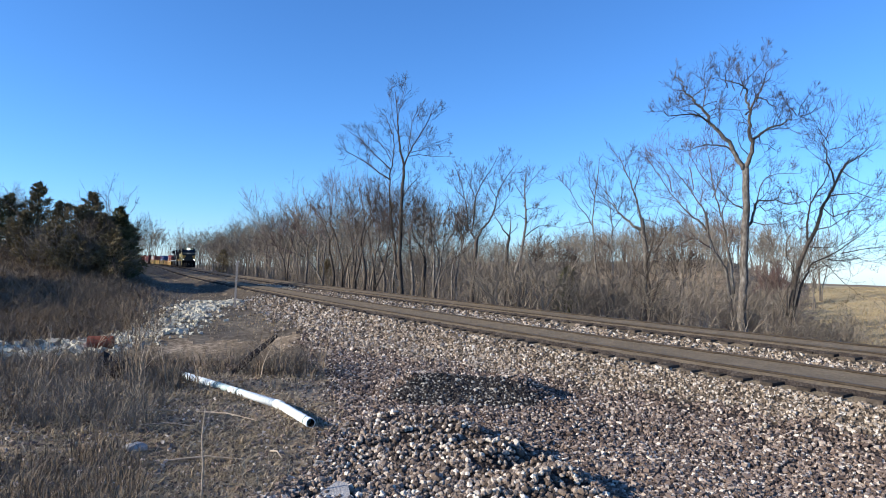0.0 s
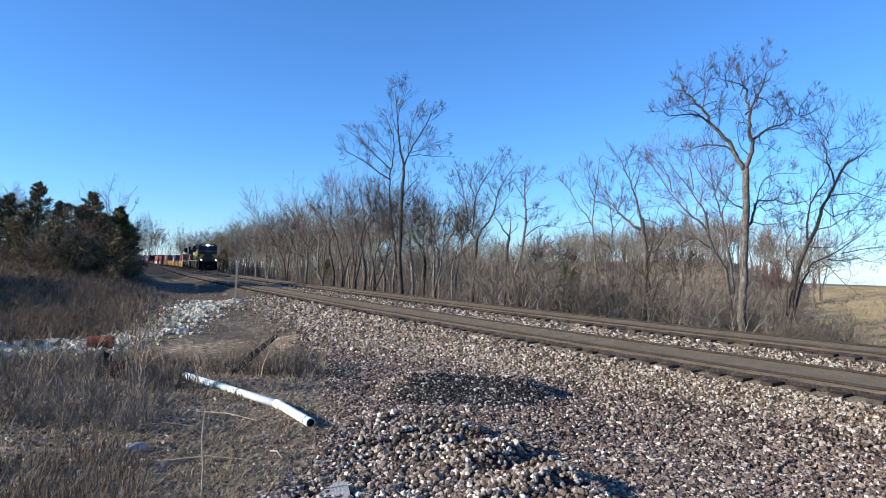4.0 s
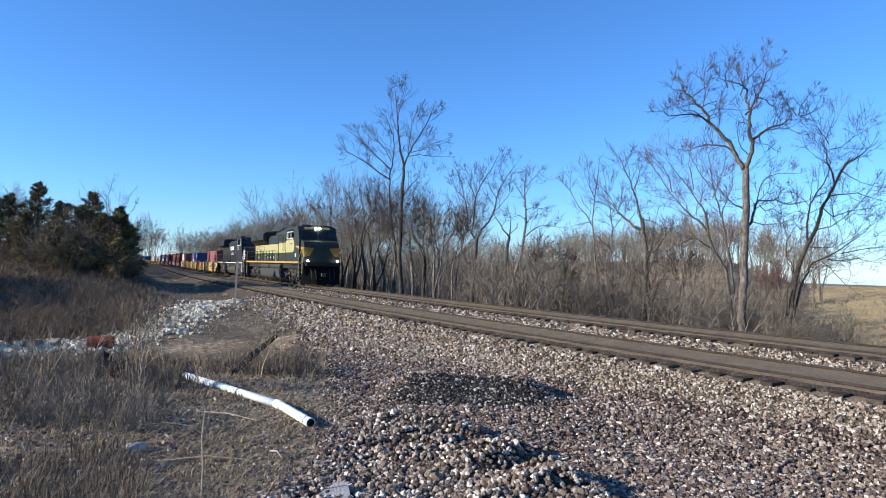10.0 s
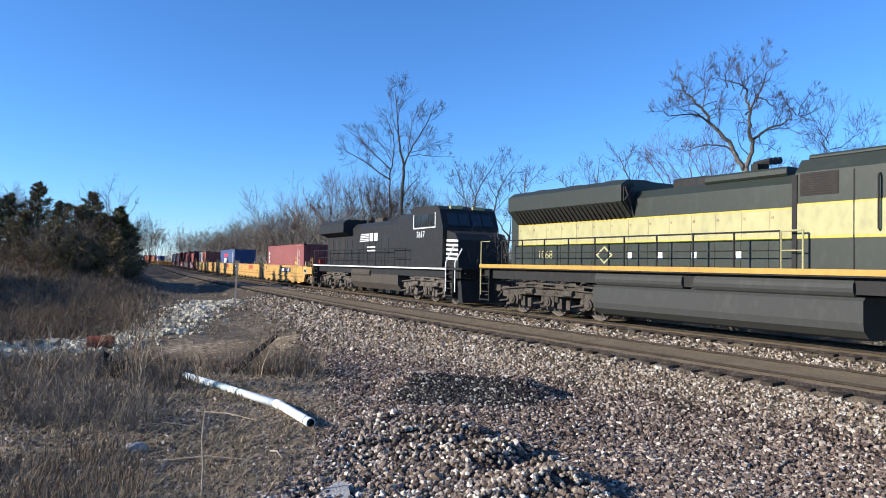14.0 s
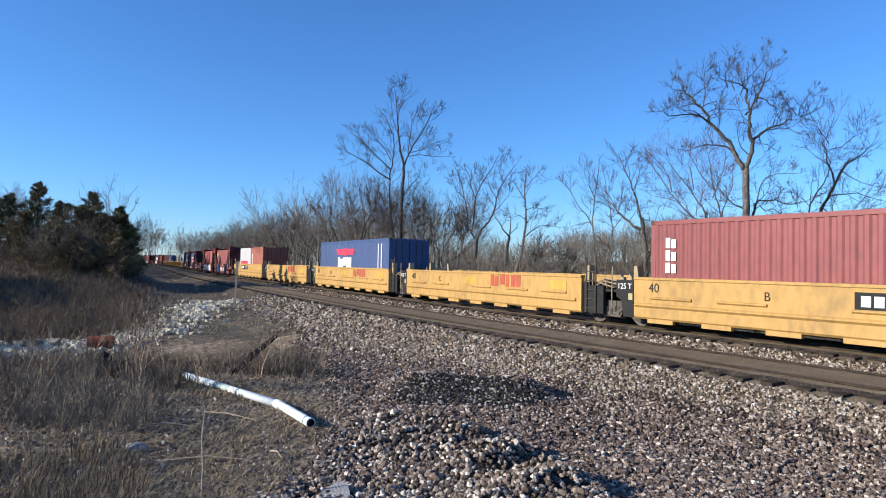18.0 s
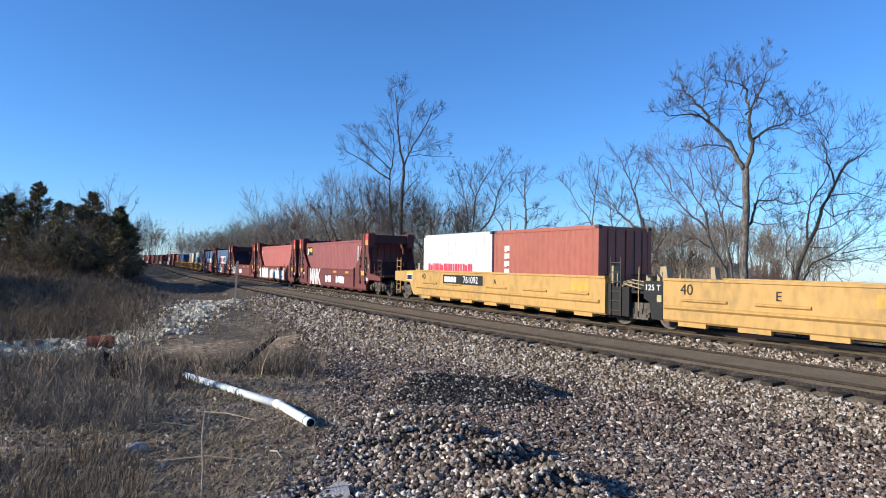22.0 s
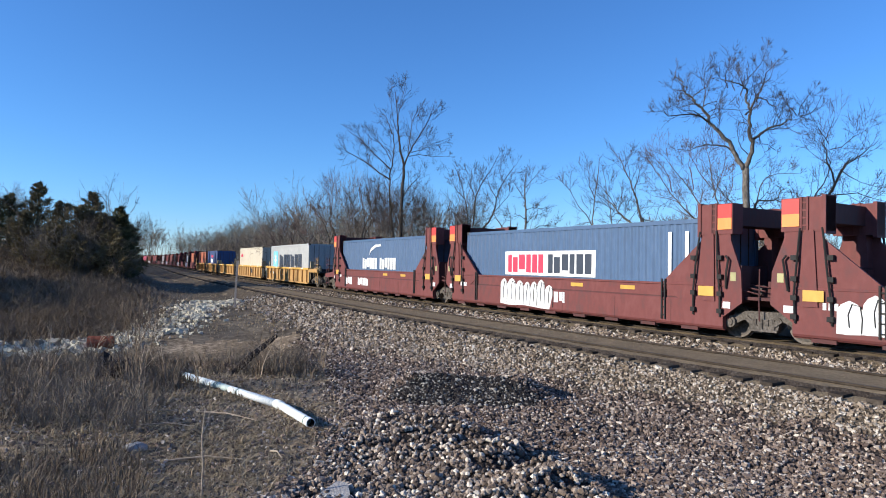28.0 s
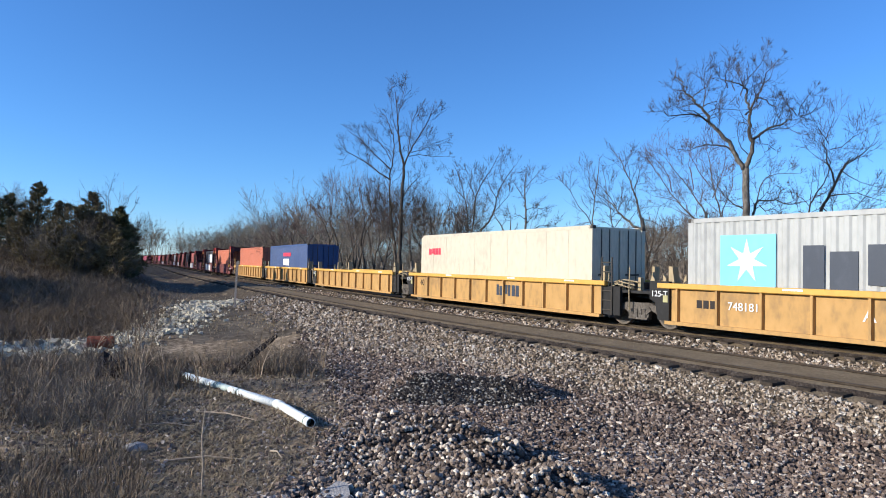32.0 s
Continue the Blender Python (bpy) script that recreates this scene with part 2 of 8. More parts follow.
def height(x, y):
    s, lat = track_coords(x, y)
    z = np.interp(lat, LAT_Z, VAL_Z)
    off = np.clip((np.abs(lat + 2.4) - 4.4) / 3.0, 0, 1)
    away = np.clip((-lat - 7.5) / 3.0, 0, 1)
    # ditch, bank with the cedars, rise of the lane
    z = z - away * 0.75 * bump_at(x, y, -10.5, 19, 7, 4.5, 20) - away * 0.7 * bump_at(x, y, -22, 24, 13, 5.5, 5)
    z = z + np.clip((-lat - 9.5) / 5.0, 0, 1) * 4.3 * bump_at(x, y, -45, 54, 24, 15, 25)
    z = z + 2.7 * np.clip(lat - 4, 0, 10) / 10 * bump_at(x, y, 52, 62, 26, 42, 0)
    # wooded rise behind the trees
    open_ = np.clip((0.55 - x / np.maximum(y, 1.0)) / 0.13, 0, 1) * np.clip((y - 5) / 10, 0, 1)
    z = z + 5.4 * open_ * np.clip((lat - 24) / 52, 0, 1) * np.clip((lat - 24) / 26, 0, 1) * np.clip((s + 230) / 80, 0, 1)
    z = z + off * (0.05 * lumps(x, y, 5.0, 1) + 0.10 * lumps(x, y, 19.0, 2) * np.clip(np.hypot(x, y) / 25, 0, 1))
    # low spoil bank between the lane and the track on the bend
    z = z + 0.2 * (1 + 0.35 * lumps(x, y, 9.0, 14)) * np.clip((-92 - s) / 35, 0, 1) * np.clip((s + 330) / 60, 0, 1) * np.exp(-((lat + 8.6) / 2.2) ** 2)
    # heaps of gravel in the foreground
    z = z + ridge(x + 0.22 * lumps(x, y, 1.5, 12), y, 0.1, 9.7, 2.2, 4.9, 1.1, 0.42, 0.24) * np.clip(0.62 + 0.6 * lumps(x, y, 1.25, 11), 0.1, 1.1)
    z = z + ridge(x, y, 1.5, 12.15, -0.5, 12.05, 1.1, 0.85, 0.40)
    return z


def dark_shaded_face(x, y):
    """Crescent of dark stone on the far heap's hollow side, shade painted in."""
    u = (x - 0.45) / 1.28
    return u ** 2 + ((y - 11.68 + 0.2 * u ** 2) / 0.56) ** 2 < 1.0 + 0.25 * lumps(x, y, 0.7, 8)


def big_heap(x, y):
    """The heap of coarser stone in the foreground."""
    return (x < 2.2 - (y - 4.9) * 0.4375 + 0.15) & (x > -1.4 + 0.12 * (y - 6)) & (y < 10.3) & (lumps(x, y, 1.6, 9) > -0.75)


def zone(x, y, s, lat):
    """The kind of ground: 0 ballast, 1 gravel, 2 grassy soil, 3 dirt, 4 field, 5 dust between the rails."""
    k = np.full(len(x), 2)
    wob = lumps(x, y, 3.0, 5) * 0.6 + lumps(x, y, 0.9, 6) * 0.5 + lumps(x, y, 0.3, 7) * 0.25
    shoulder = (lat > np.interp(s, [-45, -16, -12, -8, 0], [-8.2, -9.0, -8.2, -7.3, -6.9]) + np.where(s > -14, 0.7, 1.3) * wob) & (lat < 3.6 + wob * 0.4)
    k[shoulder] = 0
    edge = -1.6 + np.clip(y - 7.5, 0, 4) * 0.12 - np.clip(y - 9, 0, 30) * 0.28
    k[(k == 2) & (lat < 0) & (s > -45) & (x > edge + 0.5 * wob) & (y < 24)] = 1
    lane = (np.abs(lat + 10.6) < 2.4 + wob) & (s < -34)
    k[lane] = 3
    k[dark_shaded_face(x, y)] = 6
    k[(k == 1) & big_heap(x, y)] = 7
    k[(lat < -8.0) & (y > 23.5 + wob) & (x > -0.47 * y + wob) & (k == 2) & (s > -140)] = 3
    k[(lat > 9 + 2 * wob) & (x > 0.555 * y + wob) & (y < 300)] = 4
    k[((np.abs(lat) < 1.32 + 0.12 * wob) | (np.abs(lat + GAP) < 1.36))] = 5
    return k


rings = [0.01, 0.4, 0.8, 1.2]
while rings[-1] < 3500:
    rings.append(rings[-1] * 1.021 + 0.004)
spokes = np.concatenate([np.linspace(-42, 42, 270), np.linspace(50, 310, 36)])
rr, aa = np.meshgrid(np.array(rings), np.radians(spokes), indexing="ij")
gx, gy = (rr * np.sin(aa)).ravel(), (rr * np.cos(aa)).ravel()
gz = height(gx, gy)
nr, na = rr.shape
ii, jj = np.meshgrid(np.arange(nr - 1), np.arange(na), indexing="ij")
j2 = (jj + 1) % na
quads = np.stack([ii * na + jj, ii * na + j2, (ii + 1) * na + j2, (ii + 1) * na + jj], -1).reshape(-1, 4)[:, ::-1]
gv = np.stack([gx, gy, gz], -1)
mid = gv[quads].mean(1)
ms, ml = track_coords(mid[:, 0], mid[:, 1])
ground = new("ground", raw("ground", gv, quads, [M_BALLAST, M_GRAVEL, M_SOIL, M_DIRT, M_FIELD, M_DUST, M_GRAVEL_DARK_SHADE, M_GRAVEL], zone(mid[:, 0], mid[:, 1], ms, ml), True))
tagged(ground, "stony lineside ground with dry grass, dirt and gravel", "ground", kind="structure")


# ---------------------------------------------------------------- the two tracks
def sweep(prof, s_from, s_to, lat, step=2.0, mats=None, top=None):
    """A rail's outline carried along the line."""
    b = Build()
    ss = np.arange(s_from, s_to + step, step)
    n, vs = len(prof), []
    for s in ss:
        x, y, th = on_line(s, lat)
        vs += [(x + p[0] * math.sin(th), y + p[0] * math.cos(th), p[1]) for p in prof]
    fs = [(i * n + k, i * n + (k + 1) % n, (i + 1) * n + (k + 1) % n, (i + 1) * n + k) for i in range(len(ss) - 1) for k in range(n)]
    b.add(vs, fs)
    b.m = [1 if (i % n) == top else 0 for i in range(len(fs))]
    return b


RAIL = [(-0.07, -0.175), (0.07, -0.175), (0.07, -0.16), (0.012, -0.14), (0.012, -0.045), (0.036, -0.035), (0.036, -0.004), (0.03, 0.0),
        (-0.03, 0.0), (-0.036, -0.004), (-0.036, -0.035), (-0.012, -0.045), (-0.012, -0.14), (-0.07, -0.16)]


def build_track(name, lat, label):
    track = tagged(new(name), label, "railway track", kind="structure")
    for side in (-0.753, 0.753):
        part("rail", sweep(RAIL, -360, 60, lat + side, 2.0, top=7), [M_RAIL, M_RAILTOP], track)
    # dust that has filled the track almost to the rail heads
    bed, ss = Build(), np.arange(-330, 40, 0.3)
    prof = [(-1.13, -0.24), (-1.03, -0.062), (-0.84, -0.047), (-0.70, -0.045), (0.0, -0.05), (0.70, -0.045), (0.84, -0.047), (1.03, -0.062), (1.13, -0.24)]
    wr = random.Random(int(-lat * 7) + 2)
    vs = []
    for s in ss:
        x, y, th = on_line(s, lat)
        a, c = wr.uniform(-0.06, 0.08), wr.uniform(-0.08, 0.06)
        for o, z in prof:
            o += (a if o < -1 else c if o > 1 else 0)
            vs.append((x + o * math.sin(th), y + o * math.cos(th), z + wr.uniform(-0.008, 0.008)))
    n = len(prof)
    bed.add(vs, [(i * n + k, i * n + k + 1, (i + 1) * n + k + 1, (i + 1) * n + k) for i in range(len(ss) - 1) for k in range(n - 1)])
    bed.m = [1 if i % (n - 1) in (0, n - 2) else 0 for i in range(len(bed.f))]
    part("dust_bed", bed, [M_DUST, M_GRAVEL], track, "brown dust packed between the rails")
    tb = Build().box(-0.115, 0.115, -1.28, 1.28, -0.30, -0.112, c=0)
    tb.m[5] = 1
    tie = tb.mesh("tie", [M_TIE, M_TIETOP])
    pb = Build()
    for y in (-0.753, 0.753):
        pb.box(-0.09, 0.09, y - 0.17, y + 0.17, -0.178, -0.162)
    plate = pb.mesh("tie_plate", M_RAIL)
    rest = Build()
    s, k = 14.0, 0
    rnd = random.Random(int(-lat * 10) + 5)
    while s > -230:
        x, y, th = on_line(s, lat + rnd.uniform(-0.11, 0.11))
        m = Matrix.Translation((x, y, rnd.uniform(-0.03, 0.012))) @ pose(0, 0, 0, 0, 0, -math.degrees(th) + rnd.uniform(-1.5, 1.5))
        if k < 250:
            piece("tie", tie, track, at=m)
        else:
            rest.add([m @ Vector(v) for v in tb.v], tb.f)
            rest.m[-1] = 1
        s, k = s - 0.53, k + 1
    ob = part("far_ties", rest, [M_TIE, M_TIETOP], track)
    ob["kind"] = "stuff"
    return track


build_track("track_far", 0.0, "far railway track, rusty rails on dusty timber ties")
build_track("track_near", -GAP, "near railway track, rusty rails on dusty timber ties")


# ---------------------------------------------------------------- loose stones
def rock_shapes(n, seed, fine=True):
    r = np.random.RandomState(seed)
    out = []
    for _ in range(n):
        bm = bmesh.new()
        if fine:
            bmesh.ops.create_icosphere(bm, subdivisions=1, radius=1.0)
        else:
            bmesh.ops.create_cube(bm, size=1.4)
            bmesh.ops.triangulate(bm, faces=bm.faces)
        v = np.array([p.co for p in bm.verts])
        f = np.array([[p.index for p in q.verts] for q in bm.faces])
        bm.free()
        v = v * r.uniform(0.72, 1.12, (len(v), 1)) * r.uniform(0.65, 1.15, 3) + (0 if fine else r.uniform(-0.3, 0.3, v.shape))
        out.append((v, f))
    return out


def scatter(x, y, z, size, shapes, seed, flat=0.95):
    """Vertices and triangles of one stone at each place."""
    r = np.random.RandomState(seed)
    kind = r.randint(0, len(shapes), len(x))
    vs, fs, o = [], [], 0
    for k, (v, f) in enumerate(shapes):
        j = np.where(kind == k)[0]
        if not len(j):
            continue
        a, t = r.uniform(0, 6.283, len(j)), r.uniform(-0.6, 0.6, len(j))
        ca, sa, ct, st = np.cos(a), np.sin(a), np.cos(t), np.sin(t)
        px = v[None, :, 0] * ct[:, None] + v[None, :, 2] * st[:, None]
        pz = (-v[None, :, 0] * st[:, None] + v[None, :, 2] * ct[:, None]) * flat
        py = np.broadcast_to(v[None, :, 1], px.shape)
        wx, wy = px * ca[:, None] - py * sa[:, None], px * sa[:, None] + py * ca[:, None]
        sz = size[j][:, None]
        p = np.stack([wx * sz + x[j][:, None], wy * sz + y[j][:, None], pz * sz + z[j][:, None]], -1)
        vs.append(p.reshape(-1, 3))
        fs.append((f[None] + (np.arange(len(j)) * len(v))[:, None, None] + o).reshape(-1, 3))
        o += len(j) * len(v)
    return np.vstack(vs), np.vstack(fs)


def in_view(n, near, far, a0, a1, seed, power=1.0):
    """Random places in a fan before the camera, thinning with distance."""
    r = np.random.RandomState(seed)
    d = near * (far / near) ** (r.uniform(0, 1, n) ** power)
    a = np.radians(r.uniform(a0, a1, n))
    return d * np.sin(a), d * np.cos(a)


def stones(name, n, near, far, want, mat, label, seed, low, high, fine, a0=-36, a1=37):
    x, y = in_view(n, near, far, a0, a1, seed)
    s, lat = track_coords(x, y)
    keep = want(zone(x, y, s, lat), lat, x, y)
    x, y = x[keep], y[keep]
    r = np.random.RandomState(seed + 1)
    size = r.uniform(low, high, len(x)) * np.where(r.rand(len(x)) < 0.06, 1.5, 1)
    d = np.hypot(x, y)
    size = size * np.clip(d / 13.0, 1.0, 2.0)
    v, f = scatter(x, y, height(x, y) + size * 0.4, size, rock_shapes(7, seed, fine), seed)
    return tagged(new(name, raw(name, v, f, mat)), label, "gravel", kind="stuff")


stones("gravel", 110000, 3.6, 24, lambda k, l, x, y: (k == 1), M_STONE_G, "loose purplish-grey crushed stone gravel", 11, 0.017, 0.033, False)
stones("gravel_heap", 22000, 3.6, 11, lambda k, l, x, y: (k == 7), M_STONE_H, "heap of coarse dark crushed stone", 16, 0.025, 0.041, True, -26, 26)
stones("ballast_stones", 120000, 8.0, 42, lambda k, l, x, y: (k == 0) & (l < -6.2), M_STONE_B, "tan crushed stone ballast below the track", 12, 0.020, 0.036, False)
stones("ballast_between_tracks", 60000, 11.0, 60, lambda k, l, x, y: (k == 0) & (l > -3.6) & (l < -1.3), M_STONE_B, "strip of tan ballast between the two tracks", 13, 0.022, 0.036, False)
stones("gravel_among_weeds", 22000, 4.0, 16, lambda k, l, x, y: (k == 2) & (x > -7.5) & (l < -11), M_STONE_G, "scattered stones among the dead grass", 14, 0.012, 0.028, False)
stones("dark_gravel", 20000, 10.2, 13.0, lambda k, l, x, y: (k == 6), M_STONE_D, "crescent heap of dark crushed stone, its shade painted in", 15, 0.022, 0.036, True, -6, 12)


# ---------------------------------------------------------------- trees
class Wood:
    """Grows branches as tubes; thick ones into the trunk mesh, thin ones into the crown mesh."""

    def __init__(self, seed, thin=0.045, least=0.0045, flat=0.0):
        self.r = random.Random(seed)
        self.big, self.fine, self.thin, self.least, self.flat = Build(), Build(), thin, least, flat

    def away(self, a, up=0.0):
        u = self.r.uniform
        return Vector((u(-a, a), u(-a, a), u(-a, a) + up))

    def tube(self, pts, rs):
        r = max(rs)
        if r < self.flat:
            d = (pts[-1] - pts[0]).normalized()
            o = d.cross(self.away(1.0)).normalized()
            n = len(pts)
            self.fine.add([p + o * q for p, q in zip(pts, rs)] + [p - o * q for p, q in zip(pts, rs)], [(i, i + 1, n + i + 1, n + i) for i in range(n - 1)])
            return
        (self.big if r > self.thin else self.fine).tube(pts, rs, 8 if r > 0.12 else 5 if r > 0.04 else 3)

    def swing(self, d, deg, up=0.12):
        o = d.orthogonal().normalized()
        o.rotate(Matrix.Rotation(self.r.uniform(0, 6.283), 3, d))
        a = radians(deg)
        v = d * math.cos(a) + o * math.sin(a)
        v.z += up
        return v.normalized()

    def spray(self, p, d, length):
        """The last twigs: a slim kinked shoot with two side shoots."""
        w = self.least
        o = d.cross(self.away(1.0)).normalized() * w
        k = p + d * (length * 0.5)
        e = (d + self.away(0.35, 0.12)).normalized()
        t = k + e * (length * 0.5)
        a = k + (d + o.normalized() * 0.7 + self.away(0.3)).normalized() * (length * 0.45)
        b = p.lerp(k, 0.6) + (d - o.normalized() * 0.8 + self.away(0.3)).normalized() * (length * 0.4)
        c = p.lerp(k, 0.6)
        self.fine.add([p - o, p + o, k + o * 0.7, k - o * 0.7, t, a, b, c - o * 0.7, c + o * 0.7], [(0, 1, 2, 3), (3, 2, 4), (3, 2, 5), (7, 8, 6)])

    def fork(self, p, d, length, r, depth, up=0.06, spread=1.0):
        """A branch that forks again and again into finer ones."""
        u = self.r.uniform
        r = max(r, self.least * 1.1)
        n = 3 if depth > 1 and not self.flat else 2
        pts, rs, dirs = [p.copy()], [r], [d]
        for i in range(n):
            d = (d + self.away(0.24, up * 0.6)).normalized()
            p = p + d * (length / n)
            pts.append(p.copy())
            dirs.append(d)
            rs.append(max(self.least, r * (1 - 0.32 * (i + 1) / n)))
        self.tube(pts, rs)
        if depth <= 2:
            for i in range(1, n):
                self.spray(pts[i], self.swing(dirs[i], u(35, 60), up), length * u(0.5, 1.0))
        if depth <= 0:
            self.spray(p, d, length * u(0.8, 1.3))
            return
        self.fork(p, self.swing(d, u(5, 18), up), length * u(0.74, 0.94), rs[-1] * 0.88, depth - 1, up, spread)
        for _ in range(1 if u(0, 1) < 0.66 else 2):
            i = n if u(0, 1) < 0.6 else n - 1
            self.fork(pts[i], self.swing(dirs[i], u(26, 48) * spread, up), length * u(0.58, 0.86), rs[i] * 0.68, depth - 1, up, spread)

    def limb(self, pts, r0, r1, twigs, reach, start=0.25, crook=0.35, depth=2, up=0.1):
        """A limb along given points, with forking side branches beyond start."""
        fine, n = [], len(pts)
        pts = [Vector(p) for p in pts]
        for i in range(n - 1):
            for k in range(3):
                p = pts[i].lerp(pts[i + 1], k / 3)
                if i or k:
                    j = r0 * crook
                    p += Vector((self.r.uniform(-j, j), self.r.uniform(-j, j), self.r.uniform(-j, j) * 0.4))
                fine.append(p)
        fine.append(pts[-1])
        m = len(fine)
        rs = [r0 + (r1 - r0) * (i / (m - 1)) ** 0.75 for i in range(m)]
        self.tube(fine, rs)
        length = sum((pts[i + 1] - pts[i]).length for i in range(n - 1))
        count = int(max(1, length * twigs * (1 - start)))
        for c in range(count):
            t = start + (1 - start) * (c + self.r.random()) / count
            i = min(m - 2, int(t * (m - 1)))
            d = (fine[i + 1] - fine[i]).normalized()
            self.fork(fine[i], self.swing(d, self.r.uniform(35, 70), up), reach * (1.1 - 0.45 * t) * self.r.uniform(0.45, 0.85), min(rs[i] * 0.5, 0.018), depth - (self.r.random() < 0.35), up)
        if r1 < 0.06:
            self.fork(fine[-1], (fine[-1] - fine[-2]).normalized(), reach * 0.28, r1 * 0.9, depth, up)

    def stem(self, r0, r1, *pts):
        """The trunk, across and up, flaring a little at the foot."""
        pts = [(x, 0.0, z) for x, z in pts]
        self.tube([Vector(p) for p in [(pts[0][0], 0, pts[0][2] - 0.2), (pts[0][0], 0, pts[0][2] + 0.35)]], [r0 * 1.35, r0 * 1.02])
        self.limb(pts, r0, r1, 1.0 if r1 < 0.06 else 0.12, 0.6, 0.5, 0.15)

    def bough(self, r0, r1, reach, twigs, *pts):
        """A limb laid out across and up, that swings to the front or the back on its way."""
        far, n = self.r.choice((-1, 1)) * self.r.uniform(0.3, 1.0), len(pts) - 1
        self.limb([(x, far * (i / n) ** 1.2, z) for i, (x, z) in enumerate(pts)], r0, r1, twigs, reach, 0.2, 0.5, 3)


def finish_tree(w, name, at, label, bark, twig, group=""):
    tree = tagged(new(name), label, "tree", group)
    tree.matrix_basis = at
    part("trunk", w.big, bark, tree, smooth=True)
    if w.fine.v:
        part("crown", w.fine, twig, tree)
    return tree


def place(px, d):
    """A spot on the ground d metres ahead, px of that to the side."""
    x, y = d * px, d
    return x, y, float(height(np.array([x]), np.array([y]))[0])


def plant(px, d, turn=0.0, sink=0.1):
    x, y, z = place(px, d)
    return pose(x, y, z - sink, 0, 0, turn)


def vase(w, h, stems, depth=5, up=0.07, low=0.3):
    """A tree of one or more stems that fork into an upswept crown."""
    r = w.r
    a0 = r.uniform(0, 6.28)
    for k in range(stems):
        a, e, hh = a0 + 6.28 * k / stems + r.uniform(-0.5, 0.5), r.uniform(0.012, 0.04) * h * (stems > 1), h * r.uniform(0.85, 1.05)
        z = hh * low * r.uniform(0.75, 1.25)
        b = r.uniform(-0.03, 0.03) * h
        top = Vector((e * math.cos(a) + b, e * math.sin(a), z))
        q = [Vector((0.012 * h * math.cos(a) * (stems > 1), 0.012 * h * math.sin(a) * (stems > 1), -0.1)), Vector((e * 0.35 * math.cos(a) - b * 0.4, e * 0.35 * math.sin(a), z * 0.5)), top]
        r0 = 0.0115 * h * (1.0 if stems == 1 else 0.75)
        w.tube(q, [r0 * 1.15, r0, r0 * 0.85])
        w.fork(top, (top - q[1]).normalized(), (hh - z) * (0.27 if depth < 6 else 0.235), r0 * 0.8, depth, up)


ROW = "bare trees along the line"
# tall trees behind the far track
w = Wood(21, least=0.0058)
w.stem(0.19, 0.022, (0.08, -0.1), (-0.06, 1.77), (-0.2, 3.76), (-0.14, 5.75), (-0.09, 7.75), (-0.02, 9.34), (0.01, 10.14), (-0.28, 11.13), (-0.41, 12.13), (-0.5, 13.12), (-0.59, 14.12), (-0.68, 15.12))
w.bough(0.1, 0.02, 0.86, 3.72, (-0.06, 1.77), (-0.43, 3.16), (-0.57, 4.56), (-0.78, 5.75), (-0.87, 6.95), (-1.01, 8.14), (-0.98, 9.34), (-0.87, 10.33), (-0.76, 11.25), (-0.85, 12.33), (-1.18, 13.12), (-1.43, 13.72))
w.bough(0.055, 0.015, 0.86, 3.72, (-0.9, 9.74), (-1.51, 10.33), (-2.11, 10.85), (-2.72, 11.53), (-3.4, 12.13), (-4.12, 12.65))
w.bough(0.06, 0.015, 0.86, 3.72, (-0.98, 9.06), (-1.78, 9.54), (-2.5, 10.14), (-3.3, 10.61), (-4.19, 11.09), (-4.63, 11.65))
w.bough(0.04, 0.013, 0.86, 3.72, (-0.91, 10.33), (-1.32, 11.13), (-1.8, 11.73), (-2.32, 11.93), (-2.73, 12.33))
w.bough(0.07, 0.015, 0.86, 3.72, (0.01, 9.94), (0.36, 10.93), (0.75, 11.73), (1.14, 12.33), (1.53, 13.12), (1.84, 13.72), (2.31, 14.32))
w.bough(0.035, 0.012, 0.86, 3.72, (0.36, 10.73), (1.08, 10.85), (1.87, 10.73), (2.87, 10.69))
w.bough(0.035, 0.012, 0.86, 3.72, (0.52, 11.01), (1.27, 11.25), (2.06, 11.73), (2.97, 12.13))
w.bough(0.04, 0.012, 0.86, 3.72, (0.28, 10.85), (0.42, 12.13), (0.57, 13.12), (1.04, 13.92))
w.bough(0.03, 0.012, 0.86, 3.72, (-0.5, 13.12), (-0.35, 14.12), (-0.09, 15.12), (0.07, 15.71))
w.bough(0.045, 0.012, 0.86, 3.72, (-0.05, 7.75), (0.38, 8.54), (0.9, 9.14), (1.29, 9.74))
w.bough(0.03, 0.012, 0.86, 3.72, (-0.41, 12.13), (-0.78, 13.12), (-0.95, 14.32), (-0.97, 15.31))
w.bough(0.04, 0.012, 0.86, 3.72, (-0.11, 6.55), (0.32, 7.15), (0.71, 7.75), (0.82, 8.34))
w.bough(0.04, 0.012, 0.86, 3.72, (-0.78, 6.15), (-1.27, 7.15), (-1.6, 7.94), (-1.93, 8.54))
finish_tree(w, "bare_tree", plant(-0.0613, 47), "tall slender bare tree with an upswept crown", M_BARK, M_TWIG, ROW)
w = Wood(22, least=0.0044)
w.stem(0.2, 0.145, (0.01, -0.07), (-0.05, 1.03), (-0.09, 1.86), (-0, 2.93), (0.01, 4.11), (0.07, 5.3), (0.05, 6.49), (0.04, 7.75))
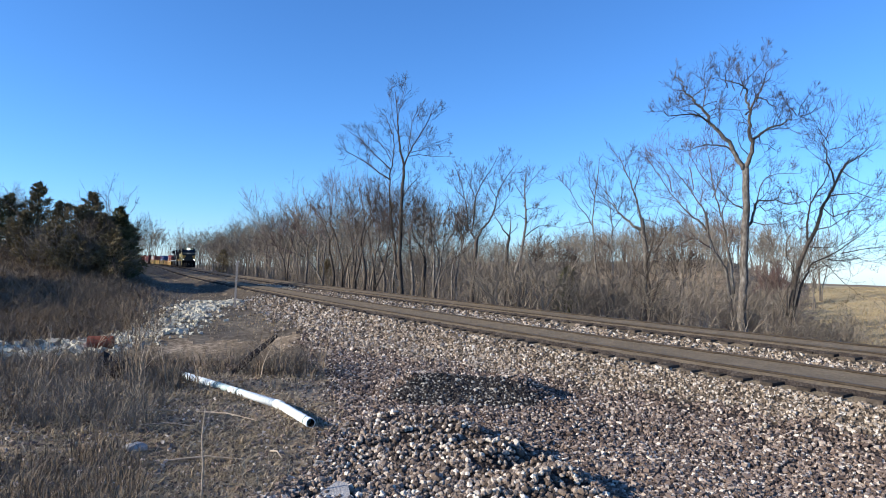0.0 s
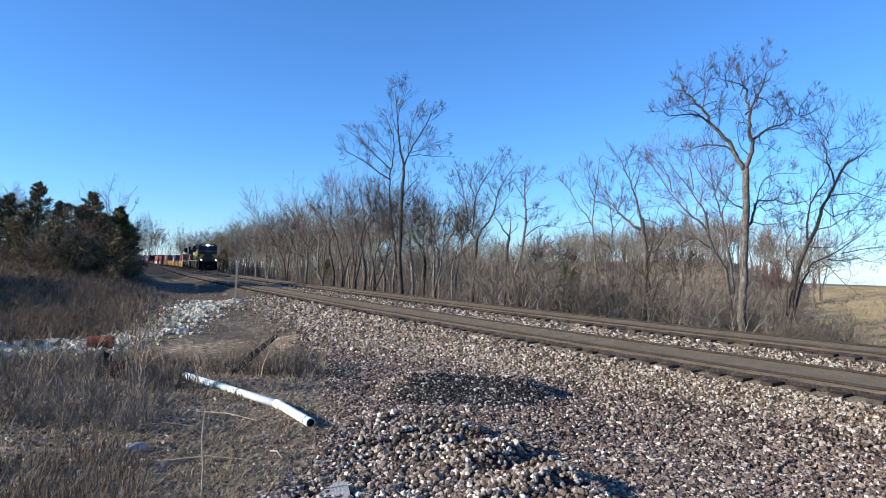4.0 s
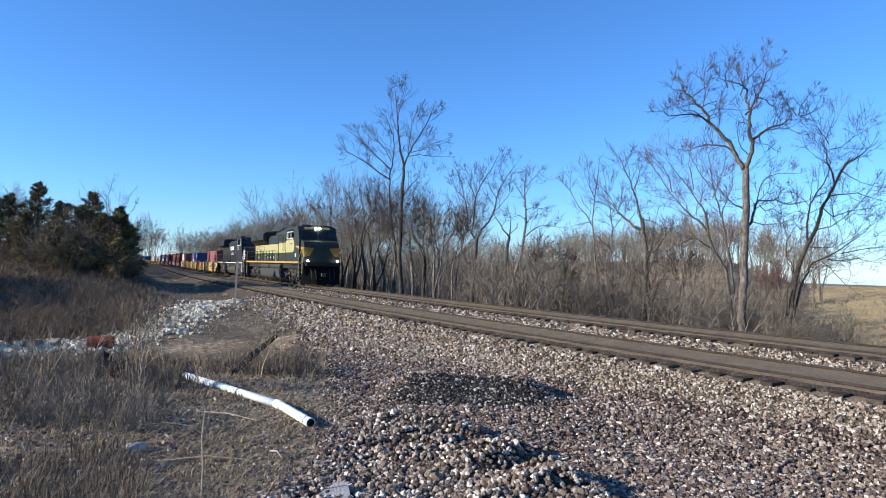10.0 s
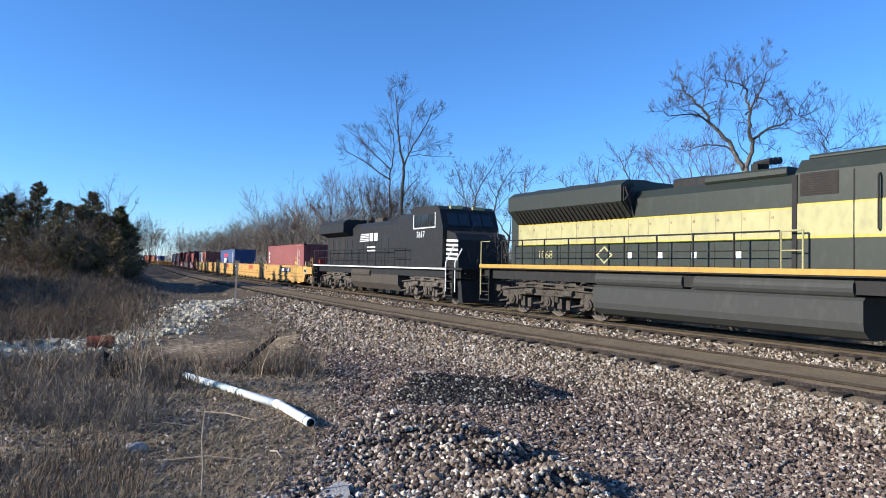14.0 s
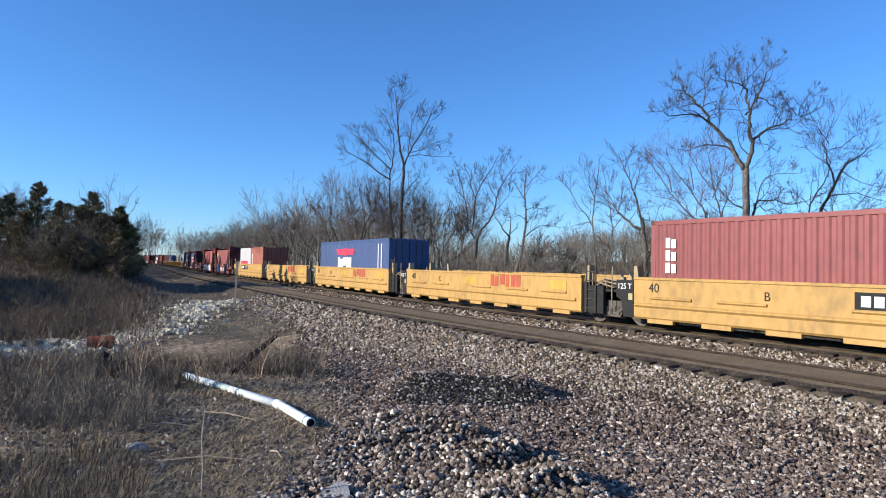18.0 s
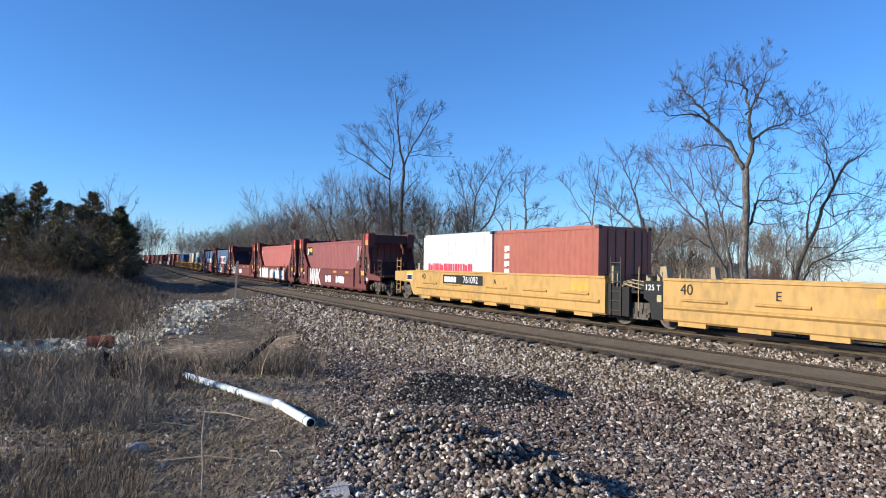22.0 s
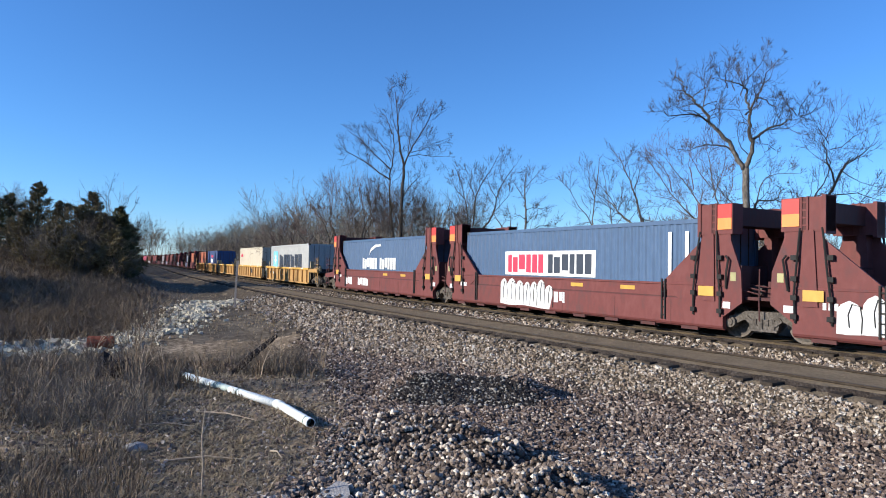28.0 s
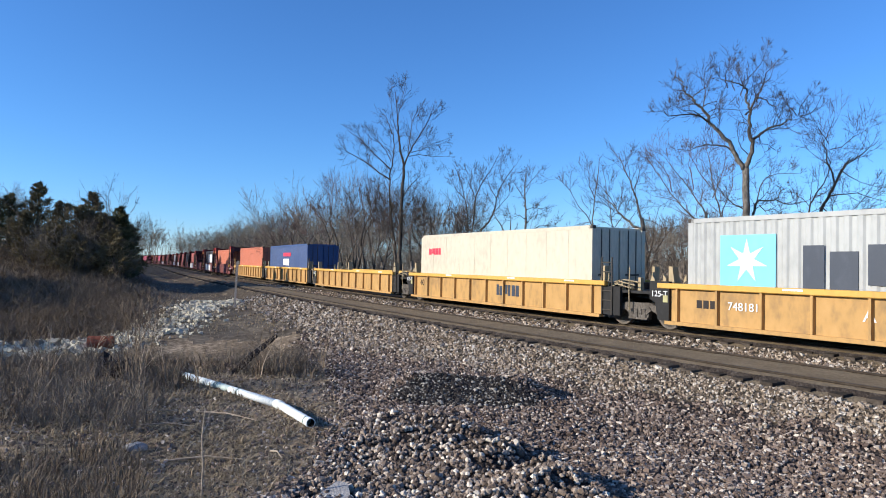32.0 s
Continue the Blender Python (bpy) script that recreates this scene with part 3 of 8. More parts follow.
w.bough(0.115, 0.014, 0.58, 4.18, (-0.06, 7.68), (-0.4, 8.27), (-0.69, 8.86), (-1.07, 9.29), (-1.48, 9.65), (-1.55, 10.05), (-1.77, 10.34), (-1.96, 10.53), (-2.16, 10.81), (-2.35, 11), (-2.49, 11.19), (-2.5, 11.48), (-2.74, 11.76), (-2.76, 12))
w.bough(0.045, 0.012, 0.58, 4.18, (-1.53, 9.7), (-1.91, 9.91), (-2.34, 9.98), (-2.86, 9.91), (-3.33, 9.84), (-3.57, 10.05), (-3.81, 10))
w.bough(0.03, 0.01, 0.58, 4.18, (-1.91, 9.98), (-2.27, 10.08), (-2.86, 10.05), (-3.29, 10.15))
w.bough(0.028, 0.01, 0.58, 4.18, (-1.77, 10.34), (-1.58, 10.48), (-1.32, 10.57), (-1.06, 10.67), (-0.95, 10.86))
w.bough(0.022, 0.01, 0.58, 4.18, (-1.56, 10.1), (-1.34, 10.22), (-0.96, 10.15), (-0.49, 10.05), (-0.2, 10.03))
w.bough(0.025, 0.01, 0.58, 4.18, (-1.92, 10.43), (-2.2, 10.48), (-2.63, 10.38), (-2.87, 10.62))
w.bough(0.03, 0.01, 0.58, 4.18, (-1.77, 10.34), (-1.73, 10.88), (-1.85, 11.36), (-1.88, 11.83), (-1.7, 12.07))
w.bough(0.045, 0.011, 0.58, 4.18, (-0.49, 8.44), (-0.76, 8.67), (-1.07, 8.72), (-1.54, 8.75), (-1.9, 8.67), (-2.25, 8.53), (-2.73, 8.56))
w.bough(0.026, 0.01, 0.58, 4.18, (-2.16, 10.81), (-1.85, 11.05), (-1.54, 11.24), (-1.41, 11.6), (-1.22, 11.95))
w.bough(0.115, 0.014, 0.58, 4.18, (0.04, 7.68), (0.18, 8.15), (0.27, 8.58), (0.19, 8.98), (0.04, 9.34), (0.02, 9.81), (0.01, 10.05), (-0.11, 10.34), (-0.18, 10.72), (-0.23, 10.95), (-0.45, 11.05), (-0.74, 11.14), (-1.16, 11.19), (-1.45, 11.24))
w.bough(0.045, 0.014, 0.58, 4.18, (0.01, 10), (0.2, 10.24), (0.27, 10.53), (0.24, 10.81), (0.1, 10.93))
w.bough(0.05, 0.012, 0.58, 4.18, (0.22, 10.22), (0.34, 10.46), (0.5, 10.72), (0.74, 10.81), (1, 10.74), (1.24, 10.57), (1.53, 10.5), (1.72, 10.65))
w.bough(0.035, 0.011, 0.58, 4.18, (0.5, 10.72), (0.6, 11), (0.69, 11.36), (0.73, 11.71), (0.97, 12), (1.15, 12.24))
w.bough(0.032, 0.01, 0.58, 4.18, (-0.19, 10.84), (-0.02, 11.24), (0.02, 11.48), (-0.08, 11.95), (-0.13, 12.31))
w.bough(0.026, 0.01, 0.58, 4.18, (0.02, 11.48), (0.26, 11.76), (0.44, 12.07), (0.53, 12.55))
w.bough(0.026, 0.01, 0.58, 4.18, (-0.45, 11.05), (-0.5, 11.36), (-0.36, 11.71), (-0.44, 12.07))
w.bough(0.024, 0.01, 0.58, 4.18, (0.69, 11.36), (0.97, 11.48), (1.28, 11.71), (1.51, 12.14))
w.bough(0.024, 0.01, 0.58, 4.18, (-0.74, 11.14), (-0.93, 11.43), (-0.98, 11.76), (-0.79, 12.05))
w.bough(0.075, 0.02, 0.58, 4.18, (0.22, 8.91), (0.59, 9.15), (0.9, 9.39), (1.18, 9.53), (1.54, 9.67), (1.82, 9.74), (2.01, 9.89), (2.17, 10.03), (2.37, 10))
w.bough(0.028, 0.01, 0.58, 4.18, (2.17, 10.03), (2.12, 10.29), (1.96, 10.53), (1.88, 10.88))
w.bough(0.028, 0.01, 0.58, 4.18, (2.27, 10.03), (2.27, 10.34), (2.48, 10.72), (2.64, 11))
w.bough(0.03, 0.01, 0.58, 4.18, (2.32, 10), (2.65, 10.1), (2.96, 10.24), (3.19, 10.48), (3.49, 11))
w.bough(0.024, 0.01, 0.58, 4.18, (2.37, 9.98), (2.72, 9.91), (3.13, 9.89))
w.bough(0.026, 0.01, 0.58, 4.18, (0.95, 9.39), (1.37, 9.46), (1.78, 9.43), (2.09, 9.2))
w.bough(0.02, 0.01, 0.58, 4.18, (1.18, 9.53), (1.08, 9.86), (1.22, 10.15))
w.bough(0.026, 0.01, 0.58, 4.18, (0.59, 9.1), (0.76, 8.82), (1.14, 8.86), (1.55, 8.67))
w.bough(0.03, 0.01, 0.58, 4.18, (0.13, 8.34), (-0.18, 8.58), (-0.38, 8.86), (-0.48, 9.22))
w.bough(0.075, 0.012, 0.58, 4.18, (0.07, 5.18), (0.3, 5.49), (0.46, 6.01), (0.58, 6.3), (0.79, 6.42), (1.34, 6.44), (1.55, 6.49), (1.74, 6.61), (1.85, 6.92), (2.16, 7.01))
w.bough(0.035, 0.011, 0.58, 4.18, (1.34, 6.44), (1.57, 6.3), (1.81, 6.23), (2.22, 6.3), (2.76, 6.49))
w.bough(0.035, 0.01, 0.58, 4.18, (0.46, 6.01), (0.62, 6.96), (0.78, 7.32), (1.21, 7.49), (1.92, 7.49))
w.bough(0.028, 0.01, 0.58, 4.18, (0.35, 5.49), (0.75, 5.35), (1.28, 5.42), (1.82, 5.59))
w.bough(0.04, 0.012, 0.58, 4.18, (-0.01, 6.01), (-0.37, 6.2), (-0.68, 6.49), (-0.93, 6.96), (-1.22, 7.44))
w.bough(0.022, 0.01, 0.58, 4.18, (-0.06, 6.11), (-0.68, 6.16), (-1.11, 6.2))
w.bough(0.024, 0.01, 0.58, 4.18, (0.63, 6.2), (0.98, 5.97), (1.51, 6.11), (1.93, 5.97))
finish_tree(w, "bare_tree", plant(0.4537, 28), "large old bare tree with spreading crooked limbs", M_BARK_PALE, M_TWIG, ROW)
w = Wood(23, least=0.0044)
w.stem(0.135, 0.05, (-0.24, -0.06), (-0.16, 1.44), (-0.12, 2.44), (0.04, 3.44), (0.31, 4.31), (0.6, 4.94), (0.95, 5.56), (1.09, 6.06), (1.21, 6.56), (1.46, 6.99), (1.77, 7.56), (2.07, 8.19), (2.26, 8.49))
w.bough(0.045, 0.012, 0.96, 3.30, (2.26, 8.49), (2.71, 8.74), (3.13, 8.99), (3.56, 9.31), (3.9, 9.61))
w.bough(0.05, 0.012, 0.96, 3.30, (1.78, 7.49), (1.72, 8.06), (1.51, 8.69), (1.56, 9.14), (1.45, 9.44), (1.7, 9.81), (1.99, 10.31), (2.24, 10.81))
w.bough(0.028, 0.01, 0.96, 3.30, (1.5, 9.39), (1.2, 9.74), (0.9, 9.99), (0.64, 10.31))
w.bough(0.028, 0.01, 0.96, 3.30, (1.56, 9.14), (2.01, 9.24), (2.5, 9.69), (3, 9.99))
w.bough(0.055, 0.012, 0.96, 3.30, (0.6, 4.94), (0.49, 5.69), (0.54, 6.19), (0.58, 6.69), (0.78, 7.14), (0.95, 7.44), (1.15, 7.89), (1.21, 8.44), (0.91, 8.94), (0.75, 9.44))
w.bough(0.025, 0.01, 0.96, 3.30, (1.22, 8.39), (1.51, 8.74), (1.96, 8.89))
w.bough(0.07, 0.012, 0.96, 3.30, (-0.11, 1.31), (0.13, 2.19), (0.33, 2.94), (0.57, 3.44), (0.94, 4.06), (1.44, 4.24), (2.06, 4.51), (2.68, 4.94), (3.3, 5.31), (3.99, 5.89))
w.bough(0.035, 0.01, 0.96, 3.30, (1.44, 4.24), (2.19, 4.19), (3.06, 4.31), (4.06, 4.14))
w.bough(0.03, 0.01, 0.96, 3.30, (2.06, 4.51), (2.81, 4.69), (3.55, 4.81), (4.18, 4.84))
w.bough(0.025, 0.009, 0.96, 3.30, (1.19, 4.14), (1.69, 3.81), (2.32, 3.24), (2.95, 2.89))
w.bough(0.04, 0.011, 0.96, 3.30, (1.53, 7.06), (2.03, 7.14), (2.65, 7.19), (3.28, 6.94), (4.03, 6.74))
w.bough(0.035, 0.01, 0.96, 3.30, (1.21, 6.54), (1.66, 6.14), (2.29, 6.39), (3.04, 6.49), (3.78, 6.81))
w.bough(0.03, 0.01, 0.96, 3.30, (0.95, 5.56), (1.54, 5.69), (2.04, 6.06), (2.66, 6.69), (3.15, 7.44))
w.bough(0.03, 0.01, 0.96, 3.30, (0.55, 4.79), (1.18, 4.74), (1.8, 4.79), (2.43, 5.19), (3.04, 5.69))
w.bough(0.03, 0.01, 0.96, 3.30, (2.07, 8.19), (2.52, 7.94), (3.02, 7.74), (3.77, 7.56))
w.bough(0.035, 0.011, 0.96, 3.30, (0.04, 3.44), (-0.19, 3.94), (-0.56, 4.31), (-0.7, 4.94), (-0.6, 5.39))
w.bough(0.05, 0.016, 0.96, 3.30, (-0.36, 1.69), (-0.42, 2.69), (-0.23, 3.44), (-0.29, 3.94))
w.bough(0.02, 0.009, 0.96, 3.30, (0.5, 5.64), (0.17, 5.56), (-0.16, 5.81), (-0.46, 5.69))
w.bough(0.018, 0.009, 0.96, 3.30, (0.54, 6.24), (0.24, 6.39), (-0.01, 6.24))
finish_tree(w, "bare_tree", plant(0.53, 29.5), "bare tree leaning out, with long drooping branches", M_BARK, M_TWIG, ROW)
w = Wood(26, least=0.0044)
w.stem(0.11, 0.05, (0.32, -0.08), (0.33, 1.24), (0.16, 2.51), (0.05, 3.52), (-0.23, 3.98), (-0.57, 4.48), (-0.81, 5.25), (-0.86, 5.93))
w.bough(0.055, 0.012, 0.96, 3.63, (-0.81, 5.3), (-1.14, 5.75), (-1.53, 6.01), (-2.04, 6.57), (-2.43, 7.07), (-2.94, 7.84), (-3.33, 8.47))
w.bough(0.05, 0.012, 0.96, 3.63, (-0.86, 5.86), (-0.94, 6.26), (-1.2, 6.69), (-1.46, 7.2), (-1.8, 7.71), (-2.06, 8.09), (-2.39, 8.6))
w.bough(0.028, 0.01, 0.96, 3.63, (-2.04, 6.57), (-2.42, 6.77), (-3.06, 6.95))
w.bough(0.03, 0.01, 0.96, 3.63, (-1.46, 7.2), (-1.52, 7.78), (-1.63, 8.34), (-1.48, 8.85))
w.bough(0.028, 0.01, 0.96, 3.63, (-2.43, 7.07), (-2.53, 7.71), (-2.74, 8.22), (-3, 8.6))
w.bough(0.075, 0.014, 0.96, 3.63, (0.37, 2.51), (0.25, 3.77), (0.06, 4.54), (-0.1, 5.3), (-0.26, 5.93), (-0.49, 6.57), (-0.7, 7.33), (-0.84, 8.09), (-1.05, 8.9))
w.bough(0.032, 0.01, 0.96, 3.63, (-0.26, 5.98), (-0.01, 6.77), (0.11, 7.33), (-0, 8.09))
w.bough(0.03, 0.01, 0.96, 3.63, (-0.6, 6.82), (-0.4, 7.53), (-0.31, 8.22), (-0.41, 8.85))
w.bough(0.03, 0.01, 0.96, 3.63, (-0.7, 7.33), (-1.12, 7.96), (-1.38, 8.55), (-1.56, 9.05))
w.bough(0.026, 0.01, 0.96, 3.63, (-1.14, 5.75), (-1.78, 6.11), (-2.42, 6.52))
w.bough(0.03, 0.01, 0.96, 3.63, (0.25, 3.77), (0.47, 4.15), (0.6, 4.59))
w.bough(0.03, 0.01, 0.96, 3.63, (-0.57, 4.48), (-1.13, 4.79), (-1.77, 5.25), (-2.28, 5.42))
finish_tree(w, "bare_tree", plant(0.4255, 30), "bare tree leaning, with reddish budding twigs", M_BARK_PALE, M_TWIG_RED, ROW)
w = Wood(24, least=0.0048)
w.stem(0.17, 0.1, (0.05, -0.08), (0.06, 0.92), (0.03, 1.71), (0.1, 2.5), (0.08, 3.55), (0.05, 4.33), (-0.06, 5.12), (-0.12, 5.78))
w.bough(0.085, 0.022, 0.76, 3.46, (-0.09, 5.2), (-0.49, 5.38), (-0.81, 5.7), (-1.07, 5.96), (-1.34, 6.3), (-1.6, 6.56))
w.bough(0.04, 0.012, 0.76, 3.46, (-1.07, 5.91), (-1.39, 5.96), (-1.65, 5.78))
w.bough(0.06, 0.013, 0.76, 3.46, (-0.12, 5.65), (-0.34, 6.43), (-0.56, 6.96), (-0.77, 7.54), (-1.04, 8.01), (-1.23, 8.4), (-1.57, 8.8))
w.bough(0.035, 0.011, 0.76, 3.46, (-0.56, 7.01), (-0.3, 7.48), (-0.15, 8.01), (0.08, 8.4))
w.bough(0.05, 0.012, 0.76, 3.46, (0.08, 4.15), (0.52, 4.2), (0.83, 4.6), (1.04, 4.99), (1.43, 5.33), (1.82, 5.51))
w.bough(0.05, 0.018, 0.76, 3.46, (0.18, 1.58), (0.42, 2.02), (0.54, 2.76), (0.8, 3.28), (0.92, 3.55))
w.bough(0.022, 0.01, 0.76, 3.46, (-1.04, 8.01), (-0.78, 8.4), (-0.58, 8.74))
w.bough(0.028, 0.01, 0.76, 3.46, (-1.34, 6.3), (-1.61, 6.83), (-1.82, 7.22))
w.bough(0.05, 0.035, 0.76, 3.46, (0.17, 0.4), (0.29, 1.58), (-0.12, 2.63), (0.16, 3.68), (-0.11, 4.73))
w.bough(0.045, 0.03, 0.76, 3.46, (-0.14, 0.13), (-0.21, 1.45), (0.17, 2.5), (-0.1, 3.6), (0.1, 4.6))
w.bough(0.04, 0.03, 0.76, 3.46, (-0.07, 0.79), (0.23, 1.97), (-0.01, 3.02), (0.21, 3.94))
w.bough(0.03, 0.01, 0.76, 3.46, (-0.12, 5.7), (0.25, 5.59), (0.46, 5.33))
w.bough(0.03, 0.01, 0.76, 3.46, (-0.12, 5.7), (-0.39, 5.8), (-0.6, 6.12))
finish_tree(w, "bare_tree", plant(0.303, 31), "old bare tree wrapped in pale dead vines", M_BARK_PALE, M_TWIG, ROW)
w = Wood(25, least=0.0048)
w.stem(0.085, 0.016, (0.05, -0.08), (0.03, 0.98), (-0.06, 1.96), (-0.37, 2.51), (-0.52, 3.21), (-0.61, 4.05), (-0.68, 5.03), (-0.74, 5.73), (-0.65, 6.84), (-0.49, 7.96), (-0.44, 8.66))
w.bough(0.04, 0.011, 0.80, 2.77, (-0.69, 5.39), (-1.03, 6.01), (-1.39, 6.42), (-1.82, 7.26), (-2.02, 7.54))
w.bough(0.025, 0.01, 0.80, 2.77, (-0.74, 5.64), (-1.25, 5.59), (-1.58, 5.45))
w.bough(0.028, 0.01, 0.80, 2.77, (-0.65, 6.84), (-0.99, 7.4), (-1.13, 7.96))
w.bough(0.07, 0.014, 0.80, 2.77, (0.21, 0.14), (0.34, 1.4), (0.27, 2.37), (0.4, 3.21), (0.3, 4.33), (0.38, 5.45), (0.28, 6.28), (0.13, 7.12), (0.07, 7.96))
w.bough(0.026, 0.01, 0.80, 2.77, (0.31, 6.23), (-0.08, 6.62), (-0.31, 7.12))
w.bough(0.026, 0.01, 0.80, 2.77, (0.38, 5.39), (0.65, 5.87), (0.81, 6.42))
w.bough(0.05, 0.02, 0.80, 2.77, (0.03, 1.12), (0.31, 1.68), (0.52, 2.23), (0.46, 2.71))
finish_tree(w, "bare_tree", plant(0.247, 33), "slender pale bare tree", M_BARK_PALE, M_TWIG, ROW)
w = Wood(27, least=0.0053)
w.stem(0.15, 0.11, (0.17, -0.09), (0.23, 1.51), (0.28, 2.9), (0.37, 3.94), (0.43, 4.91))
w.bough(0.085, 0.014, 0.76, 3.50, (0.43, 4.84), (0.74, 5.5), (1.18, 5.95), (1.46, 6.55), (1.62, 7.41), (1.82, 8.11), (2.37, 8.98), (2.78, 9.5))
w.bough(0.07, 0.014, 0.76, 3.50, (0.4, 4.84), (0.04, 5.4), (-0.31, 5.68), (-0.66, 6.09), (-0.87, 6.55))
w.bough(0.06, 0.013, 0.76, 3.50, (0.11, 5.33), (0.24, 6.37), (0.3, 7.41), (0.57, 8.11), (0.98, 8.8), (1.39, 9.43), (1.66, 10.02))
w.bough(0.05, 0.013, 0.76, 3.50, (-0.2, 5.61), (-0.17, 6.37), (-0.32, 7.41), (-0.58, 8.45), (-0.83, 9.15))
w.bough(0.035, 0.011, 0.76, 3.50, (1.62, 7.41), (1.26, 8.11), (1.05, 8.98))
w.bough(0.035, 0.011, 0.76, 3.50, (1.46, 6.55), (1.97, 7.14), (2.45, 7.69))
w.bough(0.03, 0.011, 0.76, 3.50, (0.3, 7.41), (0.01, 8.28), (0.07, 9.15))
w.bough(0.03, 0.01, 0.76, 3.50, (-0.32, 7.34), (-0.82, 7.83), (-1.1, 8.45))
finish_tree(w, "bare_tree", plant(0.04, 41), "bare tree forking low into upswept limbs", M_BARK, M_TWIG, ROW)
w = Wood(28, least=0.0053)
w.stem(0.14, 0.02, (0.43, -0.1), (0.61, 1.9), (0.87, 3.08), (1.2, 4.1), (1.35, 5.12), (1.45, 5.97), (1.44, 6.81), (1.36, 7.66), (1.35, 8.51), (1.41, 9.02))
w.bough(0.045, 0.012, 0.68, 3.50, (1.29, 5.05), (1.79, 5.53), (2.29, 5.86), (2.97, 5.9), (3.65, 5.8))
w.bough(0.03, 0.011, 0.68, 3.50, (1.44, 6.2), (1.03, 6.47), (0.6, 6.31))
w.bough(0.03, 0.011, 0.68, 3.50, (1.4, 7.42), (1.02, 8), (0.74, 8.51))
w.bough(0.028, 0.01, 0.68, 3.50, (1.44, 6.81), (1.94, 6.98), (2.39, 6.75))
w.bough(0.028, 0.01, 0.68, 3.50, (1.35, 8.1), (1.76, 8.58), (2.09, 9.02))
w.bough(0.028, 0.01, 0.68, 3.50, (1.45, 5.93), (1.92, 6.47), (2.18, 7.08))
w.bough(0.025, 0.01, 0.68, 3.50, (1.36, 7.66), (1.63, 8.17), (1.69, 8.78))
finish_tree(w, "bare_tree", plant(0.088, 40), "bare tree with a leaning trunk", M_BARK_PALE, M_TWIG, ROW)
w = Wood(29, least=0.0053)
w.stem(0.12, 0.09, (0.36, -0.11), (0.38, 1.67), (0.4, 3.1), (0.49, 4.52), (0.62, 5.3))
w.bough(0.06, 0.02, 0.30, 0.86, (0.59, 5.3), (0.22, 5.77), (-0.07, 6.3), (-0.28, 6.65))
w.bough(0.05, 0.025, 0.30, 0.86, (0.62, 5.3), (0.69, 5.94), (0.75, 6.48))
w.bough(0.04, 0.015, 0.30, 0.86, (0.62, 5.41), (0.87, 5.66), (1.04, 5.94))
finish_tree(w, "bare_tree", plant(0.085, 42), "broken bare snag with a forked top", M_BARK, M_TWIG, ROW)

# the row of slimmer trees along the line, each its own
rnd = random.Random(77)
for k, (px, d, h) in enumerate([(-0.235, 78, 11), (-0.205, 70, 11), (-0.18, 66, 11.5), (-0.165, 60, 11), (-0.15, 62, 12), (-0.132, 56, 11), (-0.118, 58, 12), (-0.102, 53, 10.5), (-0.088, 55, 11),
                                (-0.072, 52, 9.5), (-0.045, 50, 10.5), (-0.028, 48, 10), (-0.01, 47, 9.5), (0.018, 46, 9.5), (0.125, 42, 6.0), (0.15, 44, 6.5), (0.20, 38, 5.0), (0.275, 36, 6), (0.36, 36, 6), (0.49, 36, 5), (0.505, 40, 5)]):
    w = Wood(100 + k, least=0.0075)
    vase(w, h * 0.97, rnd.choice((1, 2, 2, 3)), 6, 0.08, rnd.uniform(0.26, 0.42))
    finish_tree(w, "bare_tree", plant(px, d), "slim bare tree at the edge of the woods", rnd.choice([M_BARK, M_BARK, M_BARK_PALE]), rnd.choice([M_TWIG, M_TWIG, M_TWIG_RED]), ROW)


# ---------------------------------------------------------------- far woods and thickets
def shrub_template(seed, h, depth, least=0.012, stems=(1, 2), low=0.25, up=0.08):
    w = Wood(seed, thin=99.0, least=least, flat=0.03 * h / 9)
    vase(w, h, w.r.randint(*stems), depth, up, low)
    tri = []
    for f in w.fine.f:
        tri += [(f[0], f[k], f[k + 1]) for k in range(1, len(f) - 1)]
    return np.array(w.fine.v), np.array(tri)


def woods(name, spots, templates, mat, label, seed, grow=(0.7, 1.25), fat=1.0):
    r = np.random.RandomState(seed)
    vs, fs, o = [], [], 0
    z = height(spots[:, 0], spots[:, 1])
    for (x, y), zz in zip(spots, z):
        v, f = templates[r.randint(len(templates))]
        a, k = r.uniform(0, 6.28), r.uniform(*grow)
        c, s = math.cos(a) * k, math.sin(a) * k
        vs.append(np.stack([v[:, 0] * c - v[:, 1] * s + x, v[:, 0] * s + v[:, 1] * c + y, v[:, 2] * k + zz - 0.1], -1))
        fs.append(f + o)
        o += len(v)
    return tagged(new(name, raw(name, np.vstack(vs), np.vstack(fs), mat)), label, "woods", kind="stuff")


def strip(n, s0, s1, l0, l1, seed):
    r = np.random.RandomState(seed)
    out = []
    for _ in range(n):
        x, y, th = on_line(r.uniform(s0, s1), r.uniform(l0, l1))
        out.append((x, y))
    return np.array(out)


TALL = [shrub_template(300 + i, 9.0, 5, 0.010) for i in range(6)]
FAR = [shrub_template(310 + i, 9.0, 4, 0.017, (2, 3), 0.22) for i in range(6)]
LOW = [shrub_template(320 + i, 4.0, 3, 0.0075, (2, 4), 0.12, 0.05) for i in range(6)]


def not_field(p):
    """Keeps clear of the open field."""
    return p[(p[:, 0] / p[:, 1] < 0.57) | (np.hypot(p[:, 0], p[:, 1]) < 30)]


